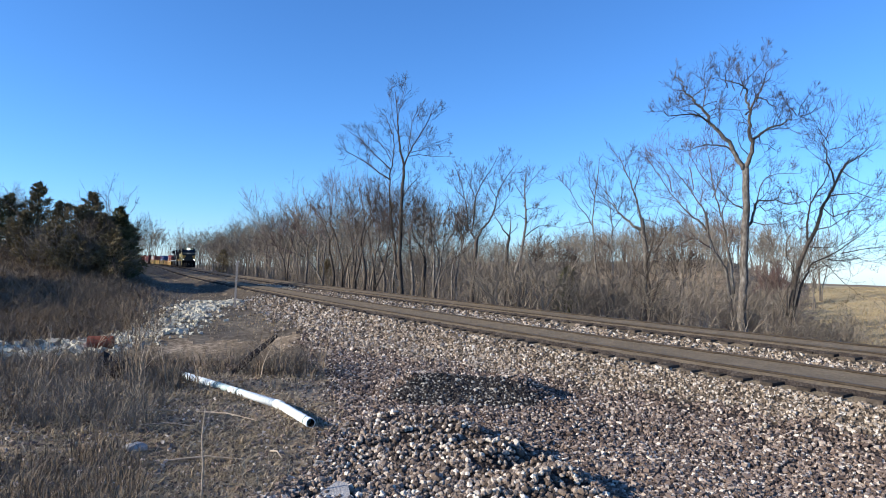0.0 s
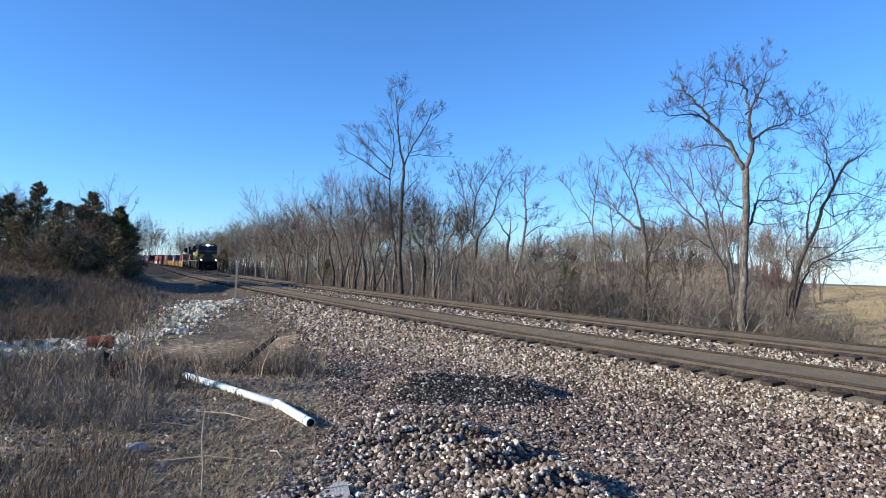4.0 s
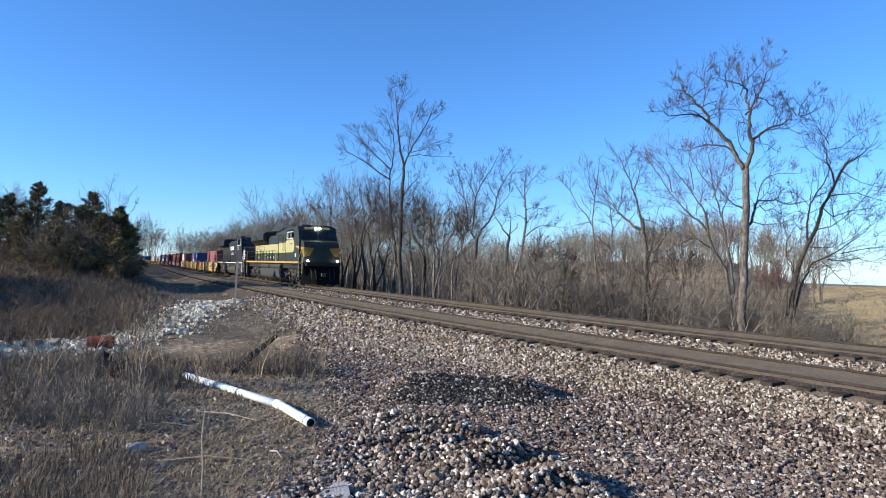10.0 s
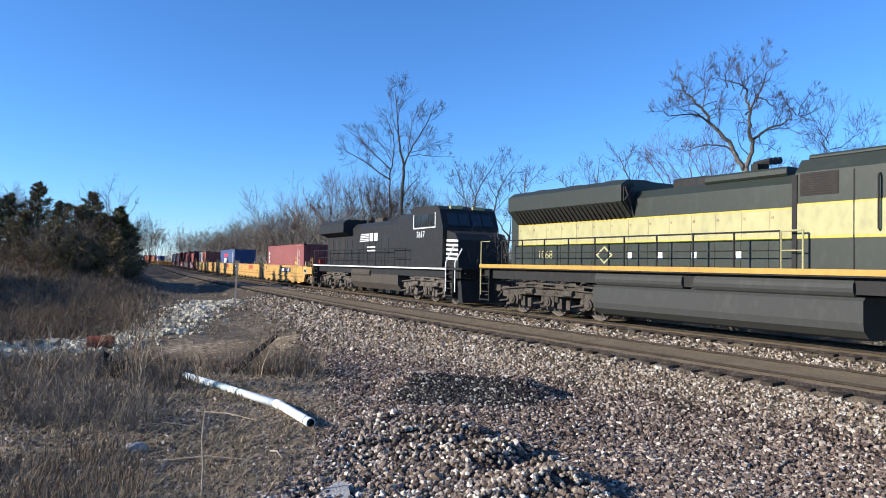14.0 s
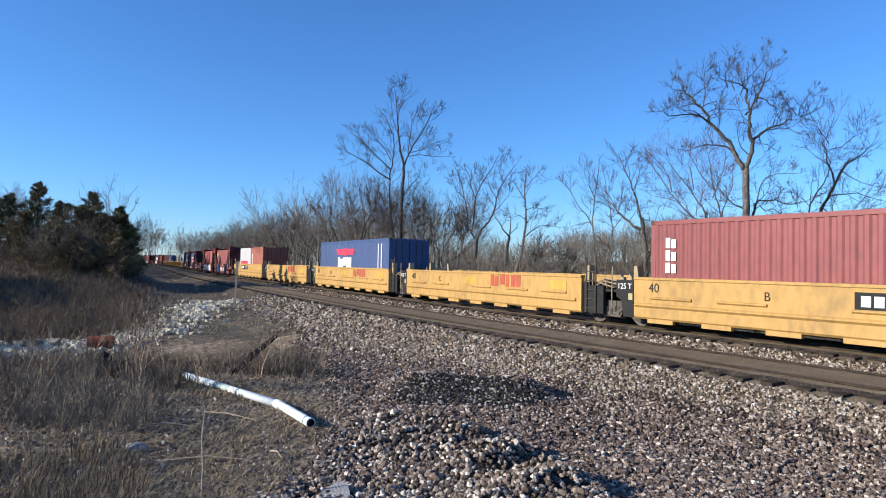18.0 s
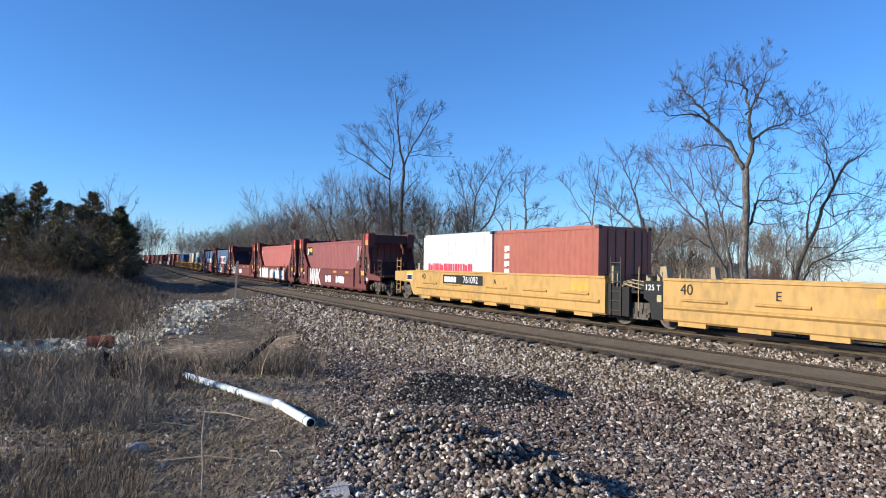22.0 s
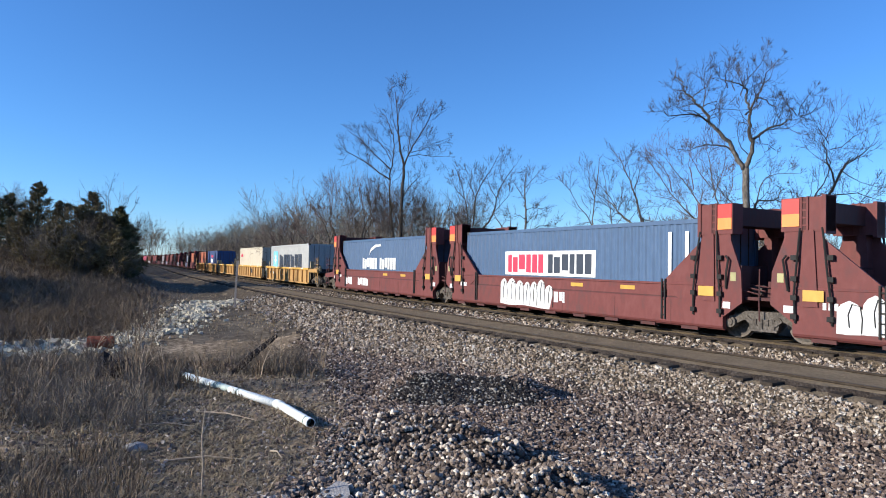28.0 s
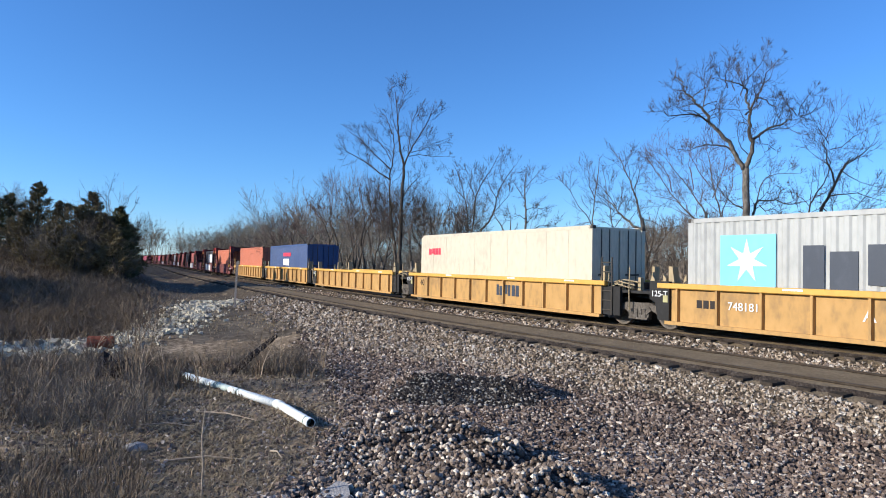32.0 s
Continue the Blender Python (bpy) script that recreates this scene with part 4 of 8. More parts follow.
woods("woods_edge", not_field(strip(90, -140, 4, 10, 28, 1)), TALL, M_WOODS, "grey-brown bare woods behind the railway", 41, (0.4, 0.72))
woods("woods_behind", not_field(strip(270, -130, -10, 22, 80, 2)), FAR, M_WOODS, "grey-brown bare woods behind the railway", 42, (0.42, 0.9))
woods("woods_on_bend", strip(150, -330, -95, 10, 45, 4), FAR, M_WOODS, "bare woods on the rising ground by the bend", 47, (1.3, 1.75))
woods("tall_woods_on_bend", strip(75, -230, -75, 8, 26, 14), TALL, M_WOODS, "tall bare trees on the outer side of the bend", 51, (1.3, 1.8))
woods("woods_by_line", strip(40, -150, -50, 7, 16, 5), TALL, M_WOODS, "bare trees close behind the railway", 48, (0.9, 1.3))
woods("thicket", not_field(strip(300, -150, 10, 5.5, 20, 3)), LOW, M_WOODS, "tangled leafless thicket beside the railway", 43, (0.5, 1.0))
rt = np.random.RandomState(29)
td, tt = rt.uniform(29, 50, 240), rt.uniform(0.05, 0.535, 240)
woods("dense_thicket", np.stack([td * tt, td], -1), LOW, M_WOODS, "dense grey-brown thicket under the trees", 49, (0.7, 1.1))
rt = np.random.RandomState(31)
td, tt = rt.uniform(26.5, 36, 90), rt.uniform(0.49, 0.615, 90)
woods("trackside_brush", np.stack([td * tt, td], -1), LOW, M_WOODS, "low grey-brown brush at the edge of the field", 52, (0.28, 0.62))
r_ = np.random.RandomState(9)
ang, dist = np.radians(r_.uniform(-28, -9, 90)), r_.uniform(340, 480, 90)
woods("far_woods", np.stack([dist * np.sin(ang), dist * np.cos(ang)], -1), FAR, M_WOODS, "distant bare woods on the horizon", 44, (1.8, 2.7))
ang, dist = np.radians(r_.uniform(-10, 29, 210)), r_.uniform(65, 140, 210)
woods("woods_across_valley", np.stack([dist * np.sin(ang), dist * np.cos(ang)], -1), FAR, M_WOODS, "bare woods across the shallow valley", 45, (0.6, 0.9))
r_ = np.random.RandomState(33)
inner = []
for _ in range(500):
    x, y, th = on_line(r_.uniform(-340, -85))
    d = r_.uniform(13, 38)
    x, y = x - 0.961 * d, y - 0.276 * d
    if x < -0.49 * y:
        inner.append((x, y))
woods("woods_inside_bend", np.array(inner[:85]), FAR, M_WOODS, "bare woods on the inner side of the bend", 50, (1.0, 1.4))


# ---------------------------------------------------------------- cedars on the bank
def cedar(seed, at, h, wide, mat, label, per=100, leaf=1.0, group="cedars on the bank"):
    """A ragged cedar: many boughs of leaf sprays on a trunk, down to the ground."""
    r = np.random.RandomState(seed)
    tree = tagged(new("cedar_tree"), label, "tree", group)
    tree.matrix_basis = at
    part("trunk", Build().tube([(0, 0, 0), (0.05, 0, h * 0.5), (0, 0, h * 0.92)], [0.03 * h, 0.02 * h, 0.005 * h], 7), M_BARK, tree)
    boughs = int(22 + 9 * h)
    n = boughs * per
    t = np.repeat(np.linspace(0.03, 0.97, boughs) ** 0.9, per)
    a = np.repeat(r.uniform(0, 6.283, boughs), per)
    reach = np.repeat(wide * r.uniform(0.3, 1.2, boughs) * (1 - np.linspace(0.03, 0.97, boughs)) ** 0.85 + 0.10, per)
    u = r.uniform(0.08, 1.0, n) ** 0.75
    fat = 0.16 * (1.15 - u) + 0.05
    c = np.stack([np.cos(a) * reach * u, np.sin(a) * reach * u, t * h + reach * u * (0.35 + 0.5 * t) - 0.12 * reach * u ** 2], -1) + r.normal(0, 1, (n, 3)) * (fat * np.clip(reach, 0.5, 1.6))[:, None]
    c[:, 2] = np.maximum(c[:, 2], 0.05)
    d = np.stack([np.cos(a), np.sin(a), r.uniform(0.0, 1.1, n)], -1) + r.normal(0, 0.45, (n, 3))
    d /= np.linalg.norm(d, axis=1, keepdims=True)
    e = np.cross(d, r.normal(0, 1, (n, 3)))
    e /= np.linalg.norm(e, axis=1, keepdims=True)
    ln, wd = r.uniform(0.12, 0.32, (n, 1)) * leaf, r.uniform(0.018, 0.045, (n, 1)) * leaf
    v = np.stack([c - e * wd, c + e * wd, c + d * ln], 1).reshape(-1, 3)
    piece("crown", raw("crown", v, np.arange(3 * n).reshape(-1, 3), mat), tree)
    return tree


for k, (px, d, h, w_, brown) in enumerate([(-0.74, 52, 4.6, 2.4, 0), (-0.69, 54, 4.6, 2.3, 0), (-0.655, 52, 4.2, 2.2, 0), (-0.612, 53, 5.4, 2.1, 1), (-0.63, 48, 3.6, 2.2, 1), (-0.575, 51, 4.2, 2.4, 1), (-0.585, 47, 3.0, 2.0, 1),
                                           (-0.545, 50, 4.4, 2.4, 1), (-0.530, 52, 5.4, 1.8, 1), (-0.555, 46.5, 2.6, 1.9, 1), (-0.51, 49, 4.2, 2.3, 1), (-0.496, 47, 3.4, 2.0, 1), (-0.488, 51, 5.0, 1.7, 0), (-0.482, 48, 3.6, 1.4, 0),
                                           (-0.175, 88, 4.0, 2.2, 1), (-0.33, 150, 6.0, 2.6, 1), (0.189, 36.5, 3.3, 1.0, 0)]):
    cedar(500 + k, plant(px, d), h, w_, M_CEDAR_BROWN if brown else M_CEDAR, "dark green cedar tree" if not brown else "olive-brown winter cedar tree")
# unseen cedars further along the bank, added for the shade across it
rc = random.Random(8)
for k in range(13):
    x, y, h, w_ = -27.5 - 0.95 * k + rc.uniform(-0.7, 0.7), 15.5 + 1.75 * k + rc.uniform(-0.5, 0.5), rc.uniform(6.6, 8.2) if k > 5 else rc.uniform(5.2, 6.2), rc.uniform(2.5, 3.2)
    cedar(540 + k, pose(x, y, float(height(np.array([x * 1.0]), np.array([y * 1.0]))[0]) - 0.1), h, w_, M_CEDAR, "dark green cedar tree", 24, 2.0)
# an unseen row inside the bend, added for its shade on the train
for k in range(48):
    x, y, th = on_line(-86.0 - 5.2 * k + rc.uniform(-2.5, 2.5))
    d = 11.0 + rc.uniform(0, 2)
    while x - 0.961 * d > -0.482 * (y - 0.276 * d):
        d += 0.5
    x, y = x - 0.961 * d, y - 0.276 * d
    cedar(560 + k, pose(x, y, float(height(np.array([x]), np.array([y]))[0]) - 0.1), min(0.374 * d + rc.uniform(4.0, 6.5), 0.08 * y + 0.4), rc.uniform(2.8, 4.0), M_CEDAR, "dark green cedar beside the bend, hidden, added for its shade", 36, 2.4, "cedars inside the bend")
for k, (px, d, h, st) in enumerate(((-0.507, 49, 6.6, 1), (-0.478, 48, 5.0, 2), (-0.53, 47.5, 4.2, 3))):
    w = Wood(140 + k, least=0.006)
    vase(w, h, st, 5, 0.14, 0.3)
    finish_tree(w, "bare_tree", plant(px, d), "bare tree standing among the cedars", M_BARK, M_TWIG, "bare trees among the cedars")
rb = np.random.RandomState(23)
bd, bt = rb.uniform(46.0, 50, 60), rb.uniform(-0.62, -0.475, 60)
woods("bank_thicket", np.stack([bd * bt, bd], -1), LOW, M_WOODS, "brown bare saplings in front of the cedars", 85, (0.5, 1.1))
r_ = np.random.RandomState(19)
ang, dist = np.radians(r_.uniform(-44, -28, 60)), r_.uniform(58, 90, 60)
woods("woods_on_bank", np.stack([dist * np.sin(ang), dist * np.cos(ang)], -1), TALL, M_WOODS, "bare trees behind the cedars", 46, (0.42, 0.68))


# ---------------------------------------------------------------- dead grass and weeds
def blades(name, x, y, high, lean, mat, label, seed, wide=0.006):
    r = np.random.RandomState(seed)
    n = len(x)
    z = height(x, y) - 0.02
    a = r.uniform(0, 6.283, n)
    h = high * r.uniform(0.45, 1.15, n)
    l = lean * h * r.uniform(0.2, 1.2, n)
    d = np.hypot(x, y)
    w = wide * np.clip(d / 7, 1, 6)
    p = np.stack([x, y, z], -1)
    side = np.stack([np.cos(a + 1.57) * w, np.sin(a + 1.57) * w, 0 * w], -1)
    mid_ = p + np.stack([np.cos(a) * l * 0.3, np.sin(a) * l * 0.3, h * 0.6], -1)
    tip = p + np.stack([np.cos(a) * l, np.sin(a) * l, h], -1)
    v = np.stack([p - side, p + side, mid_ + side * 0.7, mid_ - side * 0.7, tip], 1).reshape(-1, 3)
    o = (np.arange(n) * 5)[:, None]
    f = np.concatenate([o + [0, 1, 2], o + [0, 2, 3], o + [3, 2, 4]])
    return tagged(new(name, raw(name, v, f, mat)), label, "grass", kind="stuff")


def clumps(n, per, spread, near, far, a0, a1, want, seed):
    x, y = in_view(n, near, far, a0, a1, seed)
    s, lat = track_coords(x, y)
    k = want(zone(x, y, s, lat), lat, x, y, s)
    x, y = x[k], y[k]
    r = np.random.RandomState(seed + 7)
    sp = spread * np.clip(np.hypot(x, y) / 10, 1, 4)
    x = np.repeat(x, per) + r.normal(0, 1, len(x) * per) * np.repeat(sp, per)
    y = np.repeat(y, per) + r.normal(0, 1, len(y) * per) * np.repeat(sp, per)
    s, lat = track_coords(x, y)
    ok = (lat < -7.2) | (lat > 3.2)
    return x[ok], y[ok]


x, y = clumps(2600, 14, 0.14, 4.2, 15, -37, -6, lambda k, l, x, y, s: (k == 2), 61)
blades("dead_grass", x, y, 0.075, 3.4, M_STRAW, "matted dead grass on stony soil", 62)
x, y = clumps(170, 14, 0.05, 4.2, 15, -37, -13, lambda k, l, x, y, s: (k == 2), 71)
blades("grass_tufts", x, y, 0.16, 1.1, M_STRAW, "upright tufts of dead grass", 72, 0.004)


def weedy(x, y):
    """Where the weeds stand: the near side of the ditch, clear of the pipe and of the rocks."""
    return ((x < -3.9 - 0.25 * (y - 9)) & (y > 8.3) & (x < -0.38 * y) & (y < 17.0 + 0.1 * x)) | ((y > 13.4) & (y < 20.5 + 0.35 * x) & (x >= -5.0))


x, y = clumps(600, 12, 0.25, 10, 24, -37, -9, lambda k, l, x, y, s: (k == 2) & weedy(x, y) & (lumps(x, y, 6.0, 7) > -0.3), 63)
blades("dead_weeds", x, y, 0.28, 1.2, M_WEED, "dead brown weeds in the ditch", 64)
x, y = clumps(2600, 20, 0.3, 27, 62, -37, -18, lambda k, l, x, y, s: (k == 2) & (x < -0.45 * y), 65)
blades("bank_grass", x, y, 0.45, 1.5, M_WEED, "tall dead grass on the bank", 66, 0.003)
x, y = clumps(2200, 14, 0.3, 24, 110, 27, 38, lambda k, l, x, y, s: (l > 5) & (x > 0.55 * y), 67)
blades("field_grass", x, y, 0.12, 1.8, M_FIELD, "golden dry grass beyond the railway", 68)
BRUSH = [shrub_template(340 + i, 1.0, 1, 0.0035, (4, 6), 0.25, 0.02) for i in range(5)]
x, y = in_view(1150, 8.3, 21, -37, -8, 81)
s, lat = track_coords(x, y)
k = (zone(x, y, s, lat) == 2) & (lat < -9.0) & weedy(x, y)
woods("brush", np.stack([x[k], y[k]], -1), BRUSH, M_WOODS, "twiggy leafless brush in the ditch", 82, (0.4, 0.9))
x, y = in_view(80, 27, 50, -37, -20, 83)
s, lat = track_coords(x, y)
k = (zone(x, y, s, lat) == 2) & (x < -0.46 * y)
woods("bank_brush", np.stack([x[k], y[k]], -1), LOW, M_WEED, "twiggy brown brush on the bank", 84, (0.25, 0.5))
x, y = clumps(1500, 12, 0.35, 26, 130, -27, -12, lambda k, l, x, y, s: ((k == 3) | ((l < -7.5) & (s < -70))) & (lumps(x, y, 7.0, 4) > -0.1), 73)
blades("lane_weeds", x, y, 0.14, 1.4, M_STRAW, "sparse dead weeds along the dirt lane", 74, 0.003)
x, y = clumps(150, 16, 0.06, 4.4, 8.5, -37, -24, lambda k, l, x, y, s: (k == 2), 75)
blades("tall_grass", x, y, 0.34, 0.9, M_WEED, "tall pale dead grass by the camera", 76, 0.004)


# ---------------------------------------------------------------- the train: materials
M_GREEN = paint("dark_green_paint", (0.027, 0.033, 0.025), 0.3, 0.5)
M_CREAM = paint("pale_yellow_paint", (0.40, 0.37, 0.175), 0.25, 0.55)
M_AMBER = paint("amber_stripe_paint", (0.47, 0.27, 0.05), 0.25, 0.55)
M_BLACK = paint("black_paint", (0.017, 0.016, 0.015), 0.3, 0.72)
M_WHITE = paint("white_paint", (0.78, 0.78, 0.76), 0.15, 0.55)
M_GREY = paint("grimy_grey_paint", (0.075, 0.066, 0.055), 0.5, 0.85)
# Darker amber for the nose: its shade put into the colour.
M_WING_SHADED = paint("shaded_amber_paint", (0.30, 0.19, 0.035), 0.3, 0.6)
M_LEMON = paint("lemon_stripe_paint", (0.50, 0.40, 0.06), 0.25, 0.55)
M_TANK = paint("tank_paint", (0.045, 0.046, 0.042), 0.4, 0.7)
M_PLOUGH = paint("plough_black", (0.008, 0.008, 0.008), 0.3, 0.9)
M_STEEL = surface("bogie_steel", [(0.034, 0.030, 0.026), (0.07, 0.061, 0.052), (0.125, 0.108, 0.09)], 3.0, 0.75, 0.1, 0.3, 30.0)
M_WHEEL = surface("wheel_steel", [(0.07, 0.06, 0.05), (0.13, 0.11, 0.09), (0.20, 0.17, 0.14)], 5.0, 0.6, 0.4)
M_BOGIE = surface("dusty_bogie_steel", [(0.055, 0.047, 0.039), (0.115, 0.10, 0.084), (0.19, 0.166, 0.14)], 3.0, 0.85, 0.0, 0.3, 30.0)
M_BOGIE_DARK = surface("grimy_bogie_steel", [(0.035, 0.03, 0.025), (0.08, 0.069, 0.057), (0.135, 0.117, 0.098)], 3.0, 0.85, 0.0, 0.3, 30.0)
M_PATCH = paint("repainted_yellow_patch", (0.54, 0.33, 0.055), 0.25, 0.6)
M_COAL = paint("dusty_black_paint", (0.015, 0.015, 0.015), 0.3, 0.62)
M_CHORD = paint("orange_yellow_paint", (0.60, 0.35, 0.07), 0.2, 0.6)
M_YELLOW = paint("yellow_car_paint", (0.47, 0.285, 0.085), 0.32, 0.6)
M_YELLOW_OLD = paint("worn_yellow_car_paint", (0.44, 0.26, 0.085), 0.45, 0.65)
M_YELLOW_BRIGHT = paint("fresh_yellow_paint", (0.72, 0.44, 0.05), 0.12, 0.5)
M_TAN = paint("tan_paint", (0.36, 0.28, 0.16), 0.4, 0.7)
M_OXIDE = paint("oxide_red_car_paint", (0.15, 0.045, 0.04), 0.42, 0.7)
# Darker copy of the red; on beams, slots and ends it holds their shade.
M_OXIDE_DARK = paint("dark_shaded_oxide_paint", (0.085, 0.03, 0.027), 0.45, 0.75)
M_ORANGE = paint("orange_panel", (0.80, 0.28, 0.07), 0.1, 0.5)
M_REDPANEL = paint("bright_red_panel", (0.62, 0.06, 0.05), 0.1, 0.5)
M_DECAL_RED = paint("red_lettering", (0.42, 0.095, 0.045), 0.2, 0.55)
M_DECAL_CRIMSON = paint("crimson_lettering", (0.66, 0.05, 0.09), 0.1, 0.5)
M_DECAL_DARK = paint("dark_lettering", (0.045, 0.055, 0.075), 0.1, 0.5)
M_DECAL_SKY = paint("pale_blue_panel", (0.22, 0.56, 0.72), 0.1, 0.5)
M_DARKIN = paint("dark_interior", (0.03, 0.025, 0.022), 0.3, 0.8)
M_GLASS = surface("dark_cab_glass", [(0.015, 0.018, 0.02), (0.03, 0.034, 0.038)], 1.0, 0.08, 0, spec=0.6)
M_LAMP = glow("lamp_glow", (1.0, 0.94, 0.84), 40.0)
M_DITCH = glow("ditch_lamp_glow", (1.0, 0.80, 0.55), 14.0)
BOX_PAINT = {k: paint("container_" + k, c, d, 0.5) for k, c, d in [
    ("maroon", (0.255, 0.078, 0.072), 0.25), ("blue", (0.055, 0.09, 0.205), 0.25), ("brown", (0.35, 0.112, 0.074), 0.22), ("white", (0.56, 0.545, 0.53), 0.2),
    ("red", (0.40, 0.12, 0.10), 0.2), ("steel_blue", (0.075, 0.125, 0.215), 0.15), ("grey", (0.40, 0.405, 0.385), 0.2), ("cream", (0.56, 0.50, 0.38), 0.2),
    ("orange", (0.48, 0.15, 0.08), 0.2), ("dark", (0.055, 0.05, 0.06), 0.3), ("pink", (0.62, 0.12, 0.18), 0.15)]}

SPEED = 11.787      # metres a second
MOVING = []         # (thing, metres behind the headlight, height)
WHEELS = []         # (wheelset, pose in its parent, radius)


def train_thing(name, q, label, category, group="", z=0.0):
    ob = tagged(new(name), label, category, group)
    MOVING.append((ob, q, z))
    return ob


def lettering(text, size, mats, parent, x, y, z, name="number", depth=0.004):
    """Raised characters on the side that faces the camera, centred at x, z."""
    cu = bpy.data.curves.new("text", "FONT")
    cu.body, cu.size, cu.extrude, cu.align_x, cu.align_y = text, size, depth, "CENTER", "CENTER"
    ob = bpy.data.objects.new("text", cu)
    scene.collection.objects.link(ob)
    me = bpy.data.meshes.new_from_object(ob.evaluated_get(bpy.context.evaluated_depsgraph_get()))
    bpy.data.objects.remove(ob)
    me.materials.clear()
    me.materials.append(mats)
    return piece(name, me, parent, at=pose(x, y, z, 90, 0, 0))


def bars(parent, x, z, y, widths, h, gap, mat, name="lettering", slant=0.0):
    """A word as plain blocks, each of two unequal uprights, on the side that faces the camera."""
    b, u = Build(), x
    for i, w in enumerate(widths):
        a = w * (0.40, 0.52, 0.46)[i % 3]
        c = (0.0, 0.16, 0.0)[i % 3] * h
        e = (0.14, 0.0, 0.0)[i % 3] * h
        for x0, x1, z0, z1 in ((0, w, 0, h),) if w <= 0.25 else ((0, a, c, h), (a + w * 0.10, w, 0, h - e)):
            b.prism([(u + x0 + slant * z0, z + z0), (u + x1 + slant * z0, z + z0), (u + x1 + slant * z1, z + z1), (u + x0 + slant * z1, z + z1)], y - 0.006, y + 0.002, "y")
        u += w + gap
    return part(name, b, mat, parent)


def wheelset_mesh(r, n=28):
    b = Build()
    for y in (-0.75, 0.75):
        o = 1 if y > 0 else -1
        b.cyl((0, y, 0), "y", r, 0.10, n, 0)
        b.cyl((0, y - o * 0.06, 0), "y", r + 0.028, 0.03, n, 0)
        b.cyl((0, y + o * 0.052, 0), "y", r * 0.84, 0.012, n, 1)
        b.cyl((0, y + o * 0.07, 0), "y", r * 0.26, 0.05, 12, 0)
        for k in range(3):
            a = k * 2.094
            b.cyl((r * 0.56 * math.cos(a), y + o * 0.06, r * 0.56 * math.sin(a)), "y", r * 0.11, 0.006, 8, 0)
    b.cyl((0, 0, 0), "y", 0.09, 2.0, 10, 0)
    return b.mesh("wheelset", [M_WHEEL, M_STEEL])


WHEEL_BIG, WHEEL_CAR = wheelset_mesh(0.533), wheelset_mesh(0.419)


def mirror_y(b):
    """Adds the other side of what is built."""
    n, k = len(b.v), len(b.f)
    b.v += [(x, -y, z) for x, y, z in b.v]
    b.f += [tuple(i + n for i in f[::-1]) for f in b.f[:k]]
    b.m += b.m[:k]
    return b


def car_truck_mesh():
    b = Build()
    prof = [(-1.12, 0.36), (-1.12, 0.55), (-0.8, 0.62), (-0.45, 0.74), (0.45, 0.74), (0.8, 0.62), (1.12, 0.55), (1.12, 0.36), (0.86, 0.34), (0.55, 0.5), (0.42, 0.52), (0.36, 0.26), (-0.36, 0.26), (-0.42, 0.52), (-0.55, 0.5), (-0.86, 0.34)]
    b.prism(prof, -1.12, -0.98, "y")
    for x in (-0.89, 0.89):
        b.cyl((x, -1.06, 0.43), "y", 0.15, 0.26, 12)
        b.cyl((x, -1.2, 0.43), "y", 0.09, 0.03, 10)
    for x in (-0.24, -0.08, 0.08, 0.24):
        b.cyl((x, -1.10, 0.42), "z", 0.075, 0.26, 8)
    b.box(-0.36, 0.36, -1.16, -0.94, 0.24, 0.30)
    b.prism([(-0.5, 0.52), (-0.42, 0.62), (-0.05, 0.30), (-0.12, 0.24)], -1.15, -1.10, "y")
    b.prism([(0.5, 0.52), (0.42, 0.62), (0.05, 0.30), (0.12, 0.24)], -1.15, -1.10, "y")
    mirror_y(b)
    b.box(-0.22, 0.22, -1.05, 1.05, 0.52, 0.72)
    b.cyl((0, 0, 0.78), "z", 0.32, 0.16, 14)
    for x in (-1.25, 1.25):
        b.box(x - 0.05, x + 0.05, -0.9, 0.9, 0.38, 0.46)
        for y in (-0.75, 0.75):
            b.box(min(x, x * 0.87), max(x, x * 0.87), y - 0.09, y + 0.09, 0.28, 0.52)
    return b.mesh("truck", M_BOGIE)


CAR_TRUCK = car_truck_mesh()


def add_car_truck(unit, x, turning=True):
    t = piece("truck", CAR_TRUCK, unit, "grimy cast steel bogie", pose(x, 0, 0))
    for dx in (-0.89, 0.89):
        w = piece("wheelset", WHEEL_CAR, t, at=pose(dx, 0, 0.419))
        if turning:
            WHEELS.append((w, (dx, 0, 0.419), 0.419))


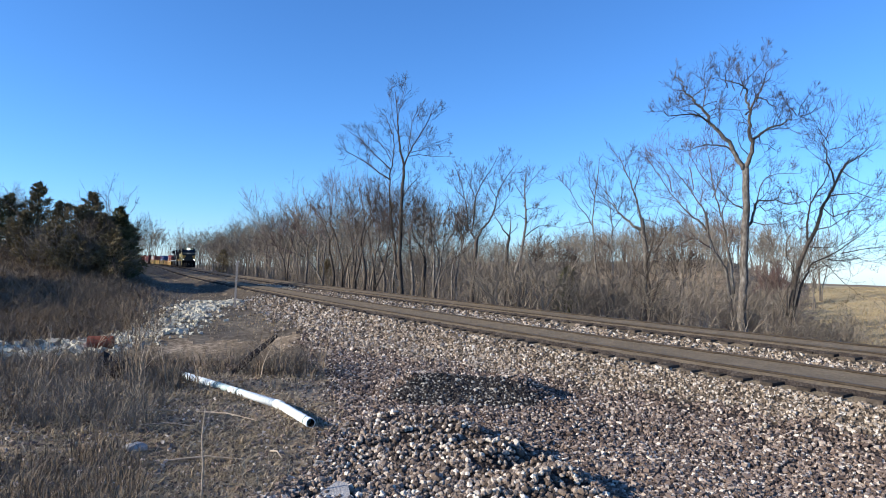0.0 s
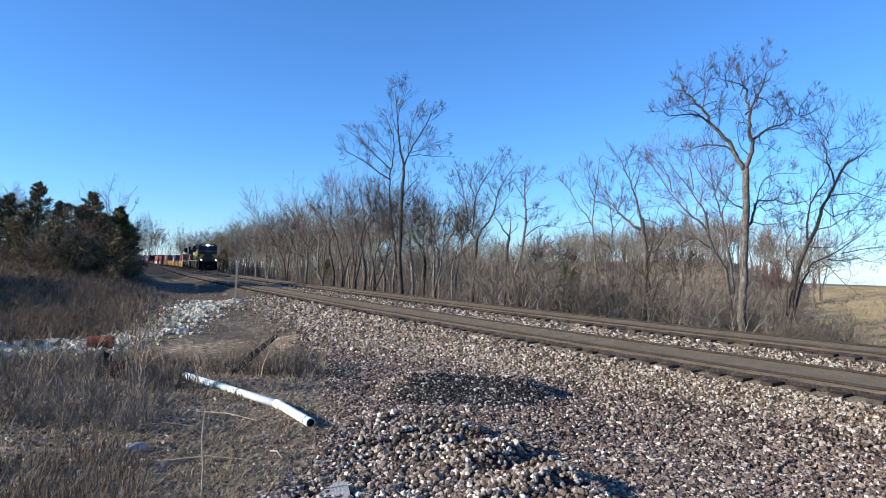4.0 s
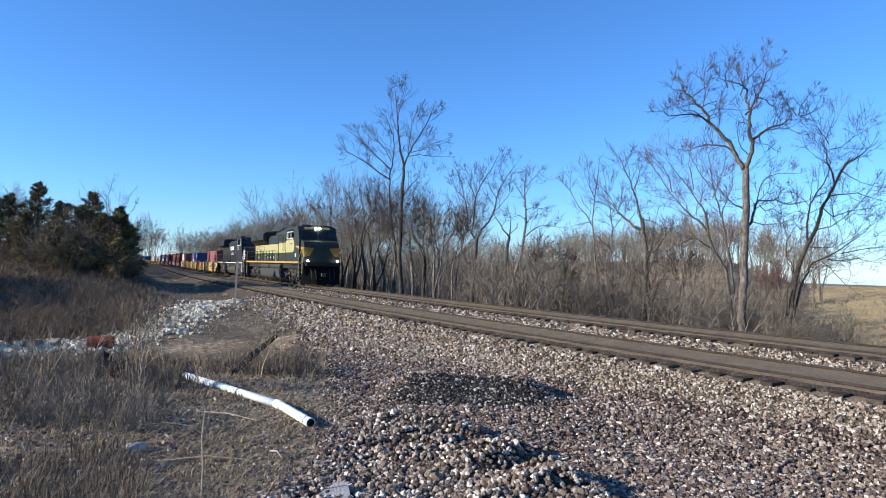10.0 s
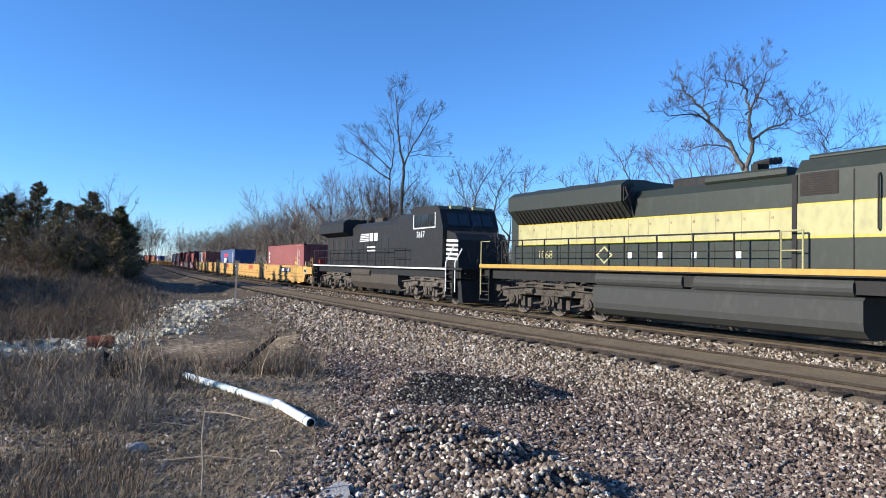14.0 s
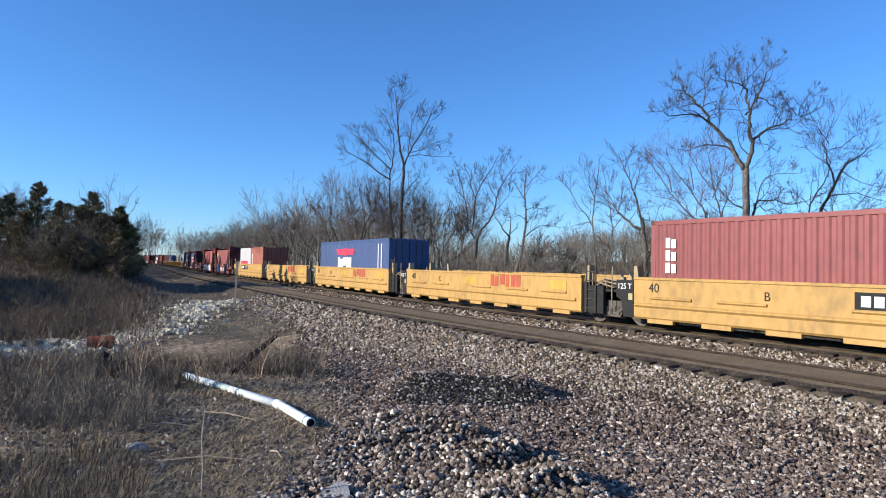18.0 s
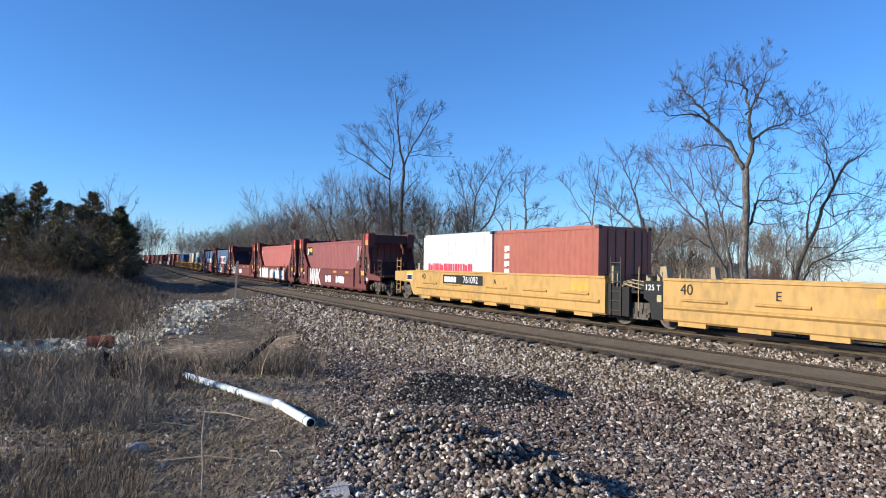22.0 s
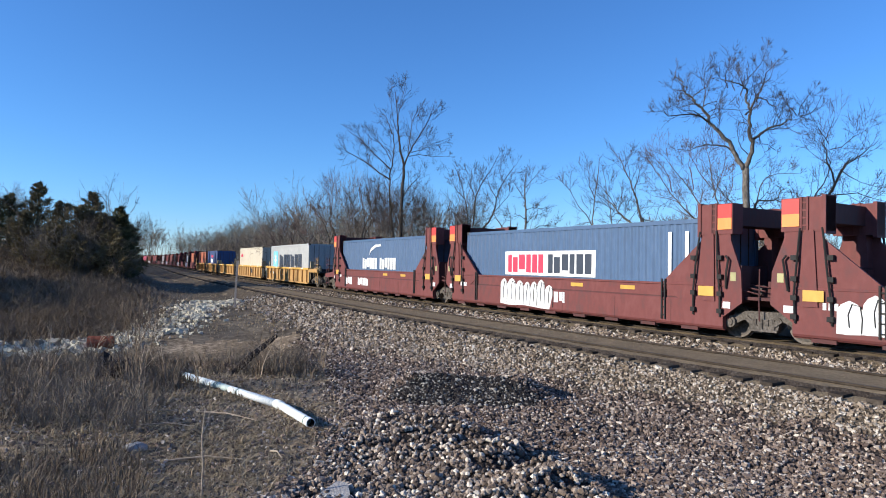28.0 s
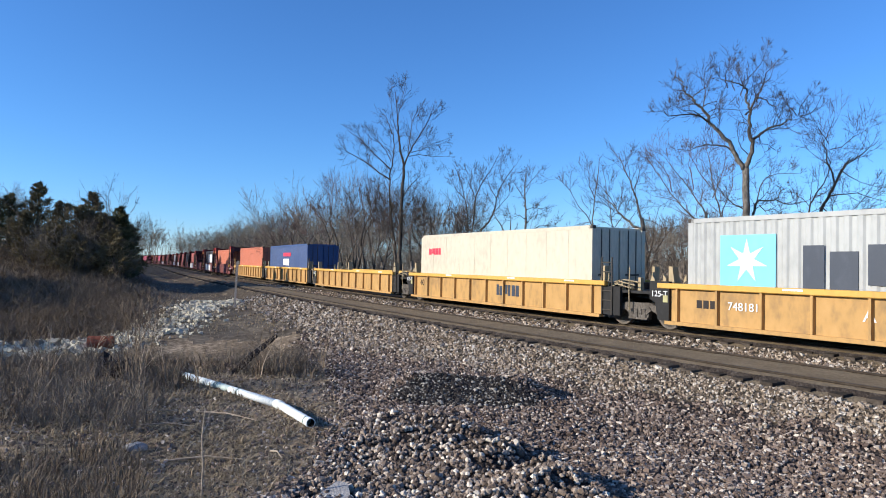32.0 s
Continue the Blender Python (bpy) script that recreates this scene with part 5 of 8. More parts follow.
def loco_truck_mesh(gaps, mat):
    b = Build()
    e = gaps[-1] + 0.75
    b.prism([(-e, 0.62), (-e, 0.82), (-e + 0.3, 0.95), (e - 0.3, 0.95), (e, 0.82), (e, 0.62), (e - 0.45, 0.58), (e - 0.6, 0.72), (-e + 0.6, 0.72), (-e + 0.45, 0.58)], -1.22, -1.06, "y")
    for g in gaps:
        b.box(g - 0.27, g + 0.27, -1.27, -1.05, 0.34, 0.72, c=0.04)
        b.cyl((g, -1.29, 0.53), "y", 0.17, 0.10, 14)
        b.cyl((g, -1.35, 0.53), "y", 0.10, 0.04, 10)
        for dx in (-0.36, 0.36):
            b.cyl((g + dx, -1.17, 0.70), "z", 0.10, 0.34, 10)
        b.tube([(g - 0.3, -1.28, 0.50), (g - 0.85, -1.28, 0.42)], 0.035, 6)
    for g in (-1.05, 1.05):
        b.cyl((g, -1.26, 0.86), "x", 0.12, 0.46, 10)
        b.box(g - 0.10, g + 0.10, -1.30, -1.1, 0.30, 0.62)
        b.prism([(g - 0.35, 0.95), (g + 0.35, 0.95), (g + 0.25, 1.22), (g - 0.25, 1.22)], -1.2, -1.0, "y")
    b.box(-1.7, 1.7, -1.28, -1.22, 0.74, 0.80)
    b.tube([(-e, -1.3, 0.9), (-1.0, -1.32, 1.05), (0.6, -1.32, 1.02), (e, -1.3, 0.92)], 0.03, 6)
    b.tube([(-1.9, -1.26, 1.12), (-0.6, -1.3, 1.16), (1.2, -1.3, 1.14), (2.2, -1.24, 1.1)], 0.04, 6)
    mirror_y(b)
    for g in gaps:
        for dx in (-0.46, 0.46):
            b.prism([(g + dx - 0.13, 0.30), (g + dx + 0.13, 0.30), (g + dx + 0.09, 0.66), (g + dx - 0.09, 0.66)], -1.16, -0.92, "y")
            b.tube([(g + dx, -1.2, 0.28), (g + dx * 1.35, -1.2, 0.20), (g + dx * 1.45, -1.1, 0.12)], 0.022, 5)
    for x in (-1.5, -0.5, 0.6, 1.6):
        b.box(x - 0.22, x + 0.22, -1.30, -1.04, 0.96, 1.14, c=0.03)
        b.tube([(x, -1.28, 1.12), (x + 0.15, -1.33, 1.24), (x + 0.4, -1.28, 1.30)], 0.03, 5)
    b.box(-e, e, -0.6, 0.6, 0.7, 1.1)
    return b.mesh("truck", mat)


def add_loco_truck(loco, mesh, x, gaps):
    t = piece("truck", mesh, loco, "dusty grey three-axle bogie", pose(x, 0, 0))
    for g in gaps:
        w = piece("wheelset", WHEEL_BIG, t, at=pose(g, 0, 0.533))
        WHEELS.append((w, (g, 0, 0.533), 0.533))


def rail_posts(loco, xs, y, z0, z1, mat, name="handrail"):
    """A handrail: one bar on slim posts."""
    b = Build()
    for x in xs:
        b.tube([(x, y, z0), (x, y, z1)], 0.026, 6)
    b.tube([(xs[0], y, z1), (xs[-1], y, z1)], 0.024, 6)
    b.tube([(xs[0], y, (z0 + z1) / 2), (xs[-1], y, (z0 + z1) / 2)], 0.016, 6)
    return part(name, b, mat, loco)


def coupler(thing, x, out, mat=None):
    """A knuckle coupler at a car's end."""
    b = Build().box(min(x, x + out * 0.55), max(x, x + out * 0.55), -0.10, 0.10, 0.72, 0.94, c=0.03)
    b.box(min(x + out * 0.5, x + out * 0.78), max(x + out * 0.5, x + out * 0.78), -0.17, 0.15, 0.70, 0.98, c=0.04)
    b.tube([(x, -0.4, 0.8), (x + out * 0.3, -0.42, 0.5), (x + out * 0.6, -0.2, 0.52)], 0.03, 6)
    return part("coupler", b, M_STEEL, thing)


def steps(loco, x, y, mat, rungs=(0.42, 0.74, 1.06, 1.38), out=-1):
    b = Build()
    for k, z in enumerate(rungs):
        b.box(x - 0.30, x + 0.30, min(y, y - out * 0.2), max(y, y - out * 0.2), z - 0.02, z + 0.02)
    for dx in (-0.32, 0.32):
        b.box(x + dx - 0.02, x + dx + 0.02, min(y, y - out * 0.24), max(y, y - out * 0.24), rungs[0] - 0.06, 1.7)
    return part("step", b, mat, loco)


# ---------------------------------------------------------------- leading locomotive
def green_locomotive(q):
    lo = train_thing("locomotive", q, "dark green diesel locomotive with pale yellow band, headlights on", "locomotive", "locomotives at the head of the train")
    gaps = (-2.06, 0.0, 2.06)
    tm = loco_truck_mesh(gaps, M_BOGIE_DARK)
    add_loco_truck(lo, tm, 7.08, gaps)
    add_loco_truck(lo, tm, -7.05, gaps)
    part("frame", Build().box(-11.0, 10.4, -1.35, 1.35, 1.28, 1.66), M_BLACK, lo)
    part("walkway", Build().box(-11.05, 10.55, -1.53, 1.53, 1.66, 1.72).box(-11.05, 10.55, -1.46, 1.46, 1.72, 1.80), M_BLACK, lo)
    for y in (-1.54, 1.54):
        part("sill_stripe", Build().box(-11.05, 9.35, y - 0.012, y + 0.012, 1.70, 1.84), M_AMBER, lo, "amber yellow sill stripe")
    # cab and nose
    b = Build().prism([(5.35, 1.8), (9.45, 1.8), (9.45, 3.55), (9.12, 4.30), (8.9, 4.56), (5.9, 4.60), (5.35, 4.42)], -1.5, 1.5, "y")
    part("cab", b, M_GREEN, lo)
    b = Build()
    for y0, y1 in ((-1.36, 1.36),):
        b.prism([(9.45, 1.8), (10.42, 1.8), (10.37, 3.1), (10.22, 3.34), (9.45, 3.5)], y0, y1, "y")
    part("nose", b, M_GREEN, lo)
    part("cab_roof", Build().prism([(-1.3, 4.55), (-1.0, 4.68), (1.0, 4.68), (1.3, 4.55)], 5.6, 8.9, "x"), M_GREEN, lo)
    # electrical cabinet, engine hood, radiator
    part("equipment_hood", Build().prism([(-1.3, 1.8), (1.3, 1.8), (1.3, 4.15), (1.05, 4.48), (-1.05, 4.48), (-1.3, 4.15)], 2.0, 5.35, "x"), M_GREEN, lo)
    part("engine_hood", Build().prism([(-0.98, 1.8), (0.98, 1.8), (0.98, 3.95), (0.75, 4.2), (-0.75, 4.2), (-0.98, 3.95)], -9.25, 2.0, "x"), M_GREEN, lo)
    part("radiator", Build().prism([(-0.98, 3.35), (0.98, 3.35), (1.48, 3.86), (1.48, 4.38), (1.2, 4.56), (-1.2, 4.56), (-1.48, 4.38), (-1.48, 3.86)], -9.25, -3.45, "x"), M_GREEN, lo)
    for y in (-1, 1):
        g = Build()
        for k in range(26):
            x = -8.9 + k * 0.205
            g.prism([(y * 1.02, 3.37), (y * 1.06, 3.37), (y * 1.48, 3.83), (y * 1.44, 3.83)], x, x + 0.1, "x")
        part("radiator_grille", g, M_DARKIN, lo)
    part("rear_cap", Build().prism([(-9.25, 1.8), (-9.7, 1.8), (-9.7, 4.0), (-9.25, 4.5)], -0.95, 0.95, "y"), M_GREEN, lo)
    # roof things
    for x in (-8.2, -6.4, -4.6):
        part("radiator_fan", Build().cyl((x, 0, 4.60), "z", 0.78, 0.12, 20), M_BLACK, lo)
    part("exhaust_housing", Build().box(-2.4, -1.2, -0.35, 0.35, 4.2, 4.52, c=0.05), M_BLACK, lo)
    part("dynamic_brake", Build().box(2.1, 4.2, -0.9, 0.9, 4.48, 4.62, c=0.05), M_GREEN, lo)
    part("air_intake", Build().box(-0.9, 1.5, -0.85, 0.85, 4.18, 4.42, c=0.06), M_GREEN, lo)
    hb = Build()
    for k, y in enumerate((-0.2, 0.0, 0.2)):
        hb.cyl((0.75, y - 0.5, 4.62 + 0.03 * k), "x", 0.04, 0.5, 8, r2=0.10)
    hb.box(0.45, 0.65, -0.75, -0.25, 4.42, 4.6)
    part("horn", hb, M_BLACK, lo)
    # pale band with its thin edges, each piece on its own hood
    for y in (-1, 1):
        part("yellow_band", Build().box(-9.2, 1.98, y * 0.985 - 0.006, y * 0.985 + 0.006, 2.62, 3.32), M_CREAM, lo, "pale yellow band")
        part("yellow_band", Build().box(2.02, 5.33, y * 1.306 - 0.006, y * 1.306 + 0.006, 2.62, 3.36), M_CREAM, lo, "pale yellow band")
        arc = [(5.36, 2.62), (7.3, 2.62)] + [(7.55 + 0.42 * math.sin(a * 0.314), 3.06 - 0.44 * math.cos(a * 0.314)) for a in range(1, 10)] + [(7.45, 3.52), (5.36, 3.46)]
        part("yellow_band", Build().prism(arc, y * 1.508 - 0.006, y * 1.508 + 0.006, "y"), M_CREAM, lo, "pale yellow band with a rounded end")
        part("yellow_stripe", Build().box(-9.2, 1.98, y * 0.992 - 0.004, y * 0.992 + 0.004, 2.56, 2.62).box(-9.2, 1.98, y * 0.992 - 0.004, y * 0.992 + 0.004, 3.32, 3.36), M_LEMON, lo)
        part("yellow_stripe", Build().box(2.02, 5.33, y * 1.306 - 0.004, y * 1.306 + 0.004, 2.56, 2.62).box(2.02, 5.33, y * 1.306 - 0.004, y * 1.306 + 0.004, 3.36, 3.40), M_LEMON, lo)
        rim = [(5.36, 2.56), (7.3, 2.56)] + [(7.56 + 0.48 * math.sin(a * 0.314), 3.06 - 0.50 * math.cos(a * 0.314)) for a in range(1, 10)] + [(7.45, 3.58), (5.36, 3.51)]
        part("yellow_stripe", Build().prism(rim, y * 1.504 - 0.004, y * 1.504 + 0.004, "y"), M_LEMON, lo)
        part("nose_chevron", Build().prism([(8.55, 2.98), (9.45, 2.80), (9.45, 3.02), (8.55, 3.06)], y * 1.508 - 0.006, y * 1.508 + 0.006, "y"), M_AMBER, lo, "amber wing flash")
        part("nose_chevron", Build().prism([(9.46, 2.78), (10.38, 2.2), (10.38, 2.92), (9.46, 2.98)], y * 1.366 - 0.006, y * 1.366 + 0.006, "y"), M_WING_SHADED, lo, "amber wing flash")
        part("cab_logo", Build().prism([(6.6, 3.26), (7.3, 3.16), (7.5, 3.24), (6.9, 3.3)], y * 1.516 - 0.004, y * 1.516 + 0.004, "y"), M_GREEN, lo)
        part("cab_placard", Build().box(8.3, 8.62, y * 1.508 - 0.006, y * 1.508 + 0.006, 2.2, 2.45), M_WHITE, lo)
        # side windows
        fr = Build()
        for a, c in ((5.75, 5.95), (6.1, 7.0), (7.1, 7.62)):
            for z0, z1 in ((3.62, 3.67), (4.16, 4.21)):
                fr.box(a - 0.04, c + 0.04, y * 1.52 - 0.012, y * 1.52 + 0.012, z0, z1)
            for x in (a - 0.04, c):
                fr.box(x, x + 0.04, y * 1.52 - 0.012, y * 1.52 + 0.012, 3.62, 4.21)
            part("cab_window", Build().box(a, c, y * 1.512 - 0.006, y * 1.512 + 0.006, 3.66, 4.17), M_GLASS, lo)
        part("window_frame", fr, M_WHITE, lo, "bright window frames")
        part("sun_visor", Build().prism([(5.7, 4.3), (7.7, 4.3), (7.6, 4.36), (5.8, 4.36)], y * 1.5, y * 1.72, "y"), M_GREEN, lo)
        part("mirror", Build().box(7.75, 7.8, y * 1.5, y * 1.68, 3.75, 4.1), M_BLACK, lo)
        for x in (3.9, 4.55, 5.1):
            part("grab_rail", Build().tube([(x, y * 1.31, 2.7), (x, y * 1.38, 2.75), (x, y * 1.38, 3.9), (x, y * 1.31, 3.95)], 0.022, 6), M_BLACK, lo)
        lv = Build().box(2.12, 3.02, y * 1.306 - 0.006, y * 1.306 + 0.006, 3.58, 4.12)
        for q in range(9):
            lv.box(2.14, 3.0, y * 1.314 - 0.006, y * 1.314 + 0.006, 3.61 + 0.056 * q, 3.63 + 0.056 * q)
        part("louvre", lv, M_DARKIN, lo)
        part("corner_post", Build().box(1.93, 2.05, y * 1.2 - 0.13, y * 1.2 + 0.13, 1.8, 4.1), M_BLACK, lo)
        part("door_gap", Build().box(5.31, 5.37, y * 1.40 - 0.115, y * 1.40 + 0.115, 1.82, 4.2), M_BLACK, lo)
        part("hood_gap", Build().box(3.34, 3.37, y * 1.306 - 0.006, y * 1.306 + 0.006, 1.85, 4.1), M_BLACK, lo)
        # Plate over the closed radiator end; the opening's inner shade is its dark colour.
        part("radiator_opening", Build().prism([(y * 0.99, 3.42), (y * 1.42, 3.87), (y * 1.42, 4.34), (y * 1.0, 4.45)][::int(y)], -3.46, -3.40, "x"), M_DARKIN, lo)
        part("brace", Build().tube([(-3.38, y * 1.0, 3.45), (-3.36, y * 1.4, 4.3)], 0.03, 5).tube([(-3.38, y * 1.0, 4.35), (-3.36, y * 1.4, 3.9)], 0.025, 5), M_STEEL, lo)
        # hood doors
        for k in range(14):
            x = -9.1 + k * 0.79
            part("hood_door", Build().box(x, x + 0.74, y * 0.98 - 0.012, y * 0.98 + 0.012, 1.85, 2.54), M_GREEN, lo)
        seam = Build()
        for k in range(15):
            x = -9.12 + k * 0.79
            seam.box(x - 0.006, x + 0.006, y * 0.994 - 0.004, y * 0.994 + 0.004, 2.64, 3.3)
            for z in (2.78, 3.14):
                seam.box(x + 0.03, x + 0.10, y * 0.996 - 0.008, y * 0.996 + 0.008, z - 0.03, z + 0.03)
        part("door_seam", seam, M_TAN, lo)
        rail_posts(lo, [-9.6 + 1.26 * k for k in range(10)], y * 1.48, 1.8, 2.75, M_BLACK)
        rail_posts(lo, [1.75, 2.3], y * 1.48, 1.8, 2.75, M_CREAM)
        steps(lo, 9.95, y * 1.5, M_BLACK, out=int(y))
        steps(lo, -10.75, y * 1.5, M_BLACK, out=int(y))
        part("corner_handrail", Build().tube([(9.35, y * 1.5, 0.6), (9.35, y * 1.5, 2.0), (10.2, y * 1.46, 2.85), (10.4, y * 1.4, 2.85)], 0.03, 6).tube([(10.45, y * 1.5, 0.9), (10.45, y * 1.5, 2.0), (10.75, y * 1.3, 2.6)], 0.03, 6), M_CREAM, lo, "pale yellow handrail")
        part("corner_handrail", Build().tube([(-11.0, y * 1.5, 0.6), (-11.0, y * 1.5, 2.75), (-10.4, y * 1.5, 2.75)], 0.025, 6), M_CREAM, lo)
        part("ditch_light", Build().cyl((10.72, y * 1.15, 1.9), "x", 0.068, 0.12, 12), M_DITCH, lo, "glowing amber-white ditch light")
        part("class_light", Build().box(8.72, 8.9, y * 1.2 - 0.1, y * 1.2 + 0.1, 4.36, 4.48), M_WHITE, lo)
    # front
    for k, (y0, y1) in enumerate(((-1.25, -0.75), (-0.7, -0.08), (0.08, 0.7), (0.75, 1.25))):
        part("windscreen", Build().prism([(9.46, 3.62), (9.48, 3.62), (9.24, 4.16), (9.22, 4.16)], y0, y1, "y"), M_GLASS, lo)
    for y in (-0.62, 0.62):
        part("number_board", Build().prism([(9.15, 4.32), (9.22, 4.32), (9.06, 4.52), (8.99, 4.52)], y - 0.36, y + 0.36, "y"), M_CREAM, lo)
        part("number_bar", Build().prism([(9.205, 4.37), (9.215, 4.37), (9.125, 4.47), (9.115, 4.47)], y - 0.28, y + 0.28, "y"), M_CREAM, lo)
    for y in (-0.13, 0.13):
        part("headlight", Build().cyl((9.16, y, 4.42), "x", 0.072, 0.10, 14), M_LAMP, lo, "glowing twin headlight")
    for y in (-1, 1):
        part("nose_wing", Build().prism([(y * 1.34, 2.92), (y * 1.34, 2.2), (y * 0.95, 2.3), (y * 0.72, 2.62), (y * 0.6, 2.86)][::int(y)], 10.36, 10.425, "x"), M_WING_SHADED, lo, "amber wing on the nose front, coloured as in shade")
    part("nose_door", Build().box(10.38, 10.42, 0.3, 0.9, 1.85, 2.9), M_GREEN, lo)
    part("anticlimber", Build().box(10.4, 10.95, -1.3, 1.3, 1.5, 1.72, c=0.03), M_BLACK, lo)
    plow = [(-1.45, 10.55), (-0.5, 11.0), (0.5, 11.0), (1.45, 10.55)]
    pb = Build()
    for k in range(3):
        (y0, x0), (y1, x1) = plow[k], plow[k + 1]
        pb.add([(x0, y0, 0.12), (x1, y1, 0.12), (x1 - 0.25, y1, 1.15), (x0 - 0.25, y0, 1.15), (x0 - 0.06, y0, 0.12), (x1 - 0.06, y1, 0.12), (x1 - 0.31, y1, 1.15), (x0 - 0.31, y0, 1.15)],
               [(0, 1, 2, 3), (7, 6, 5, 4), (0, 4, 5, 1), (3, 2, 6, 7), (0, 3, 7, 4), (1, 5, 6, 2)])
    part("snow_plough", pb, M_PLOUGH, lo)
    part("front_plate", Build().box(10.3, 10.5, -1.35, 1.35, 0.9, 1.66), M_PLOUGH, lo)
    for y in (-0.9, -0.55, 0.55, 0.9):
        part("air_hose", Build().tube([(10.5, y, 1.3), (10.85, y * 0.98, 1.0), (10.9, y * 0.95, 0.55), (10.8, y * 0.8, 0.4)], 0.03, 6), M_GREY, lo)
    coupler(lo, 10.4, 1)
    coupler(lo, -10.95, -1)
    # under the frame
    part("fuel_tank", Build().prism([(-1.40, 0.66), (-1.36, 0.48), (-1.15, 0.30), (-0.9, 0.24), (0.9, 0.24), (1.15, 0.30), (1.36, 0.48), (1.40, 0.66), (1.40, 1.14), (1.30, 1.22), (-1.30, 1.22), (-1.40, 1.14)], -4.7, 3.6, "x"), M_TANK, lo, smooth=False)
    for y in (-1.2, 1.2):
        part("air_reservoir", Build().cyl((1.3, y, 1.42), "x", 0.24, 4.2, 16), M_TANK, lo, smooth=False)
        part("air_reservoir", Build().cyl((-2.9, y, 1.42), "x", 0.24, 3.4, 16), M_TANK, lo)
        part("fuel_filler", Build().box(-0.95, -0.7, y - 0.12, y + 0.12, 1.1, 1.6).cyl((-0.3, y, 1.4), "y", 0.14, 0.2, 10), M_BLACK, lo)
    lettering("1068", 0.42, M_CREAM, lo, -7.6, -1.0, 2.2)
    part("emblem", Build().prism([(-5.0, 2.2), (-4.62, 1.9), (-4.24, 2.2), (-4.62, 2.5)], -1.004, -0.99, "y").prism([(-4.9, 2.2), (-4.62, 1.98), (-4.34, 2.2), (-4.62, 2.42)], -1.012, -1.004, "y", 1), [M_CREAM, M_GREEN], lo)
    for x in (-3.6, -2.4, -1.2, 0.2):
        part("placard", Build().box(x, x + 0.16, -1.002, -0.99, 2.08, 2.3), M_WHITE, lo)
    return lo


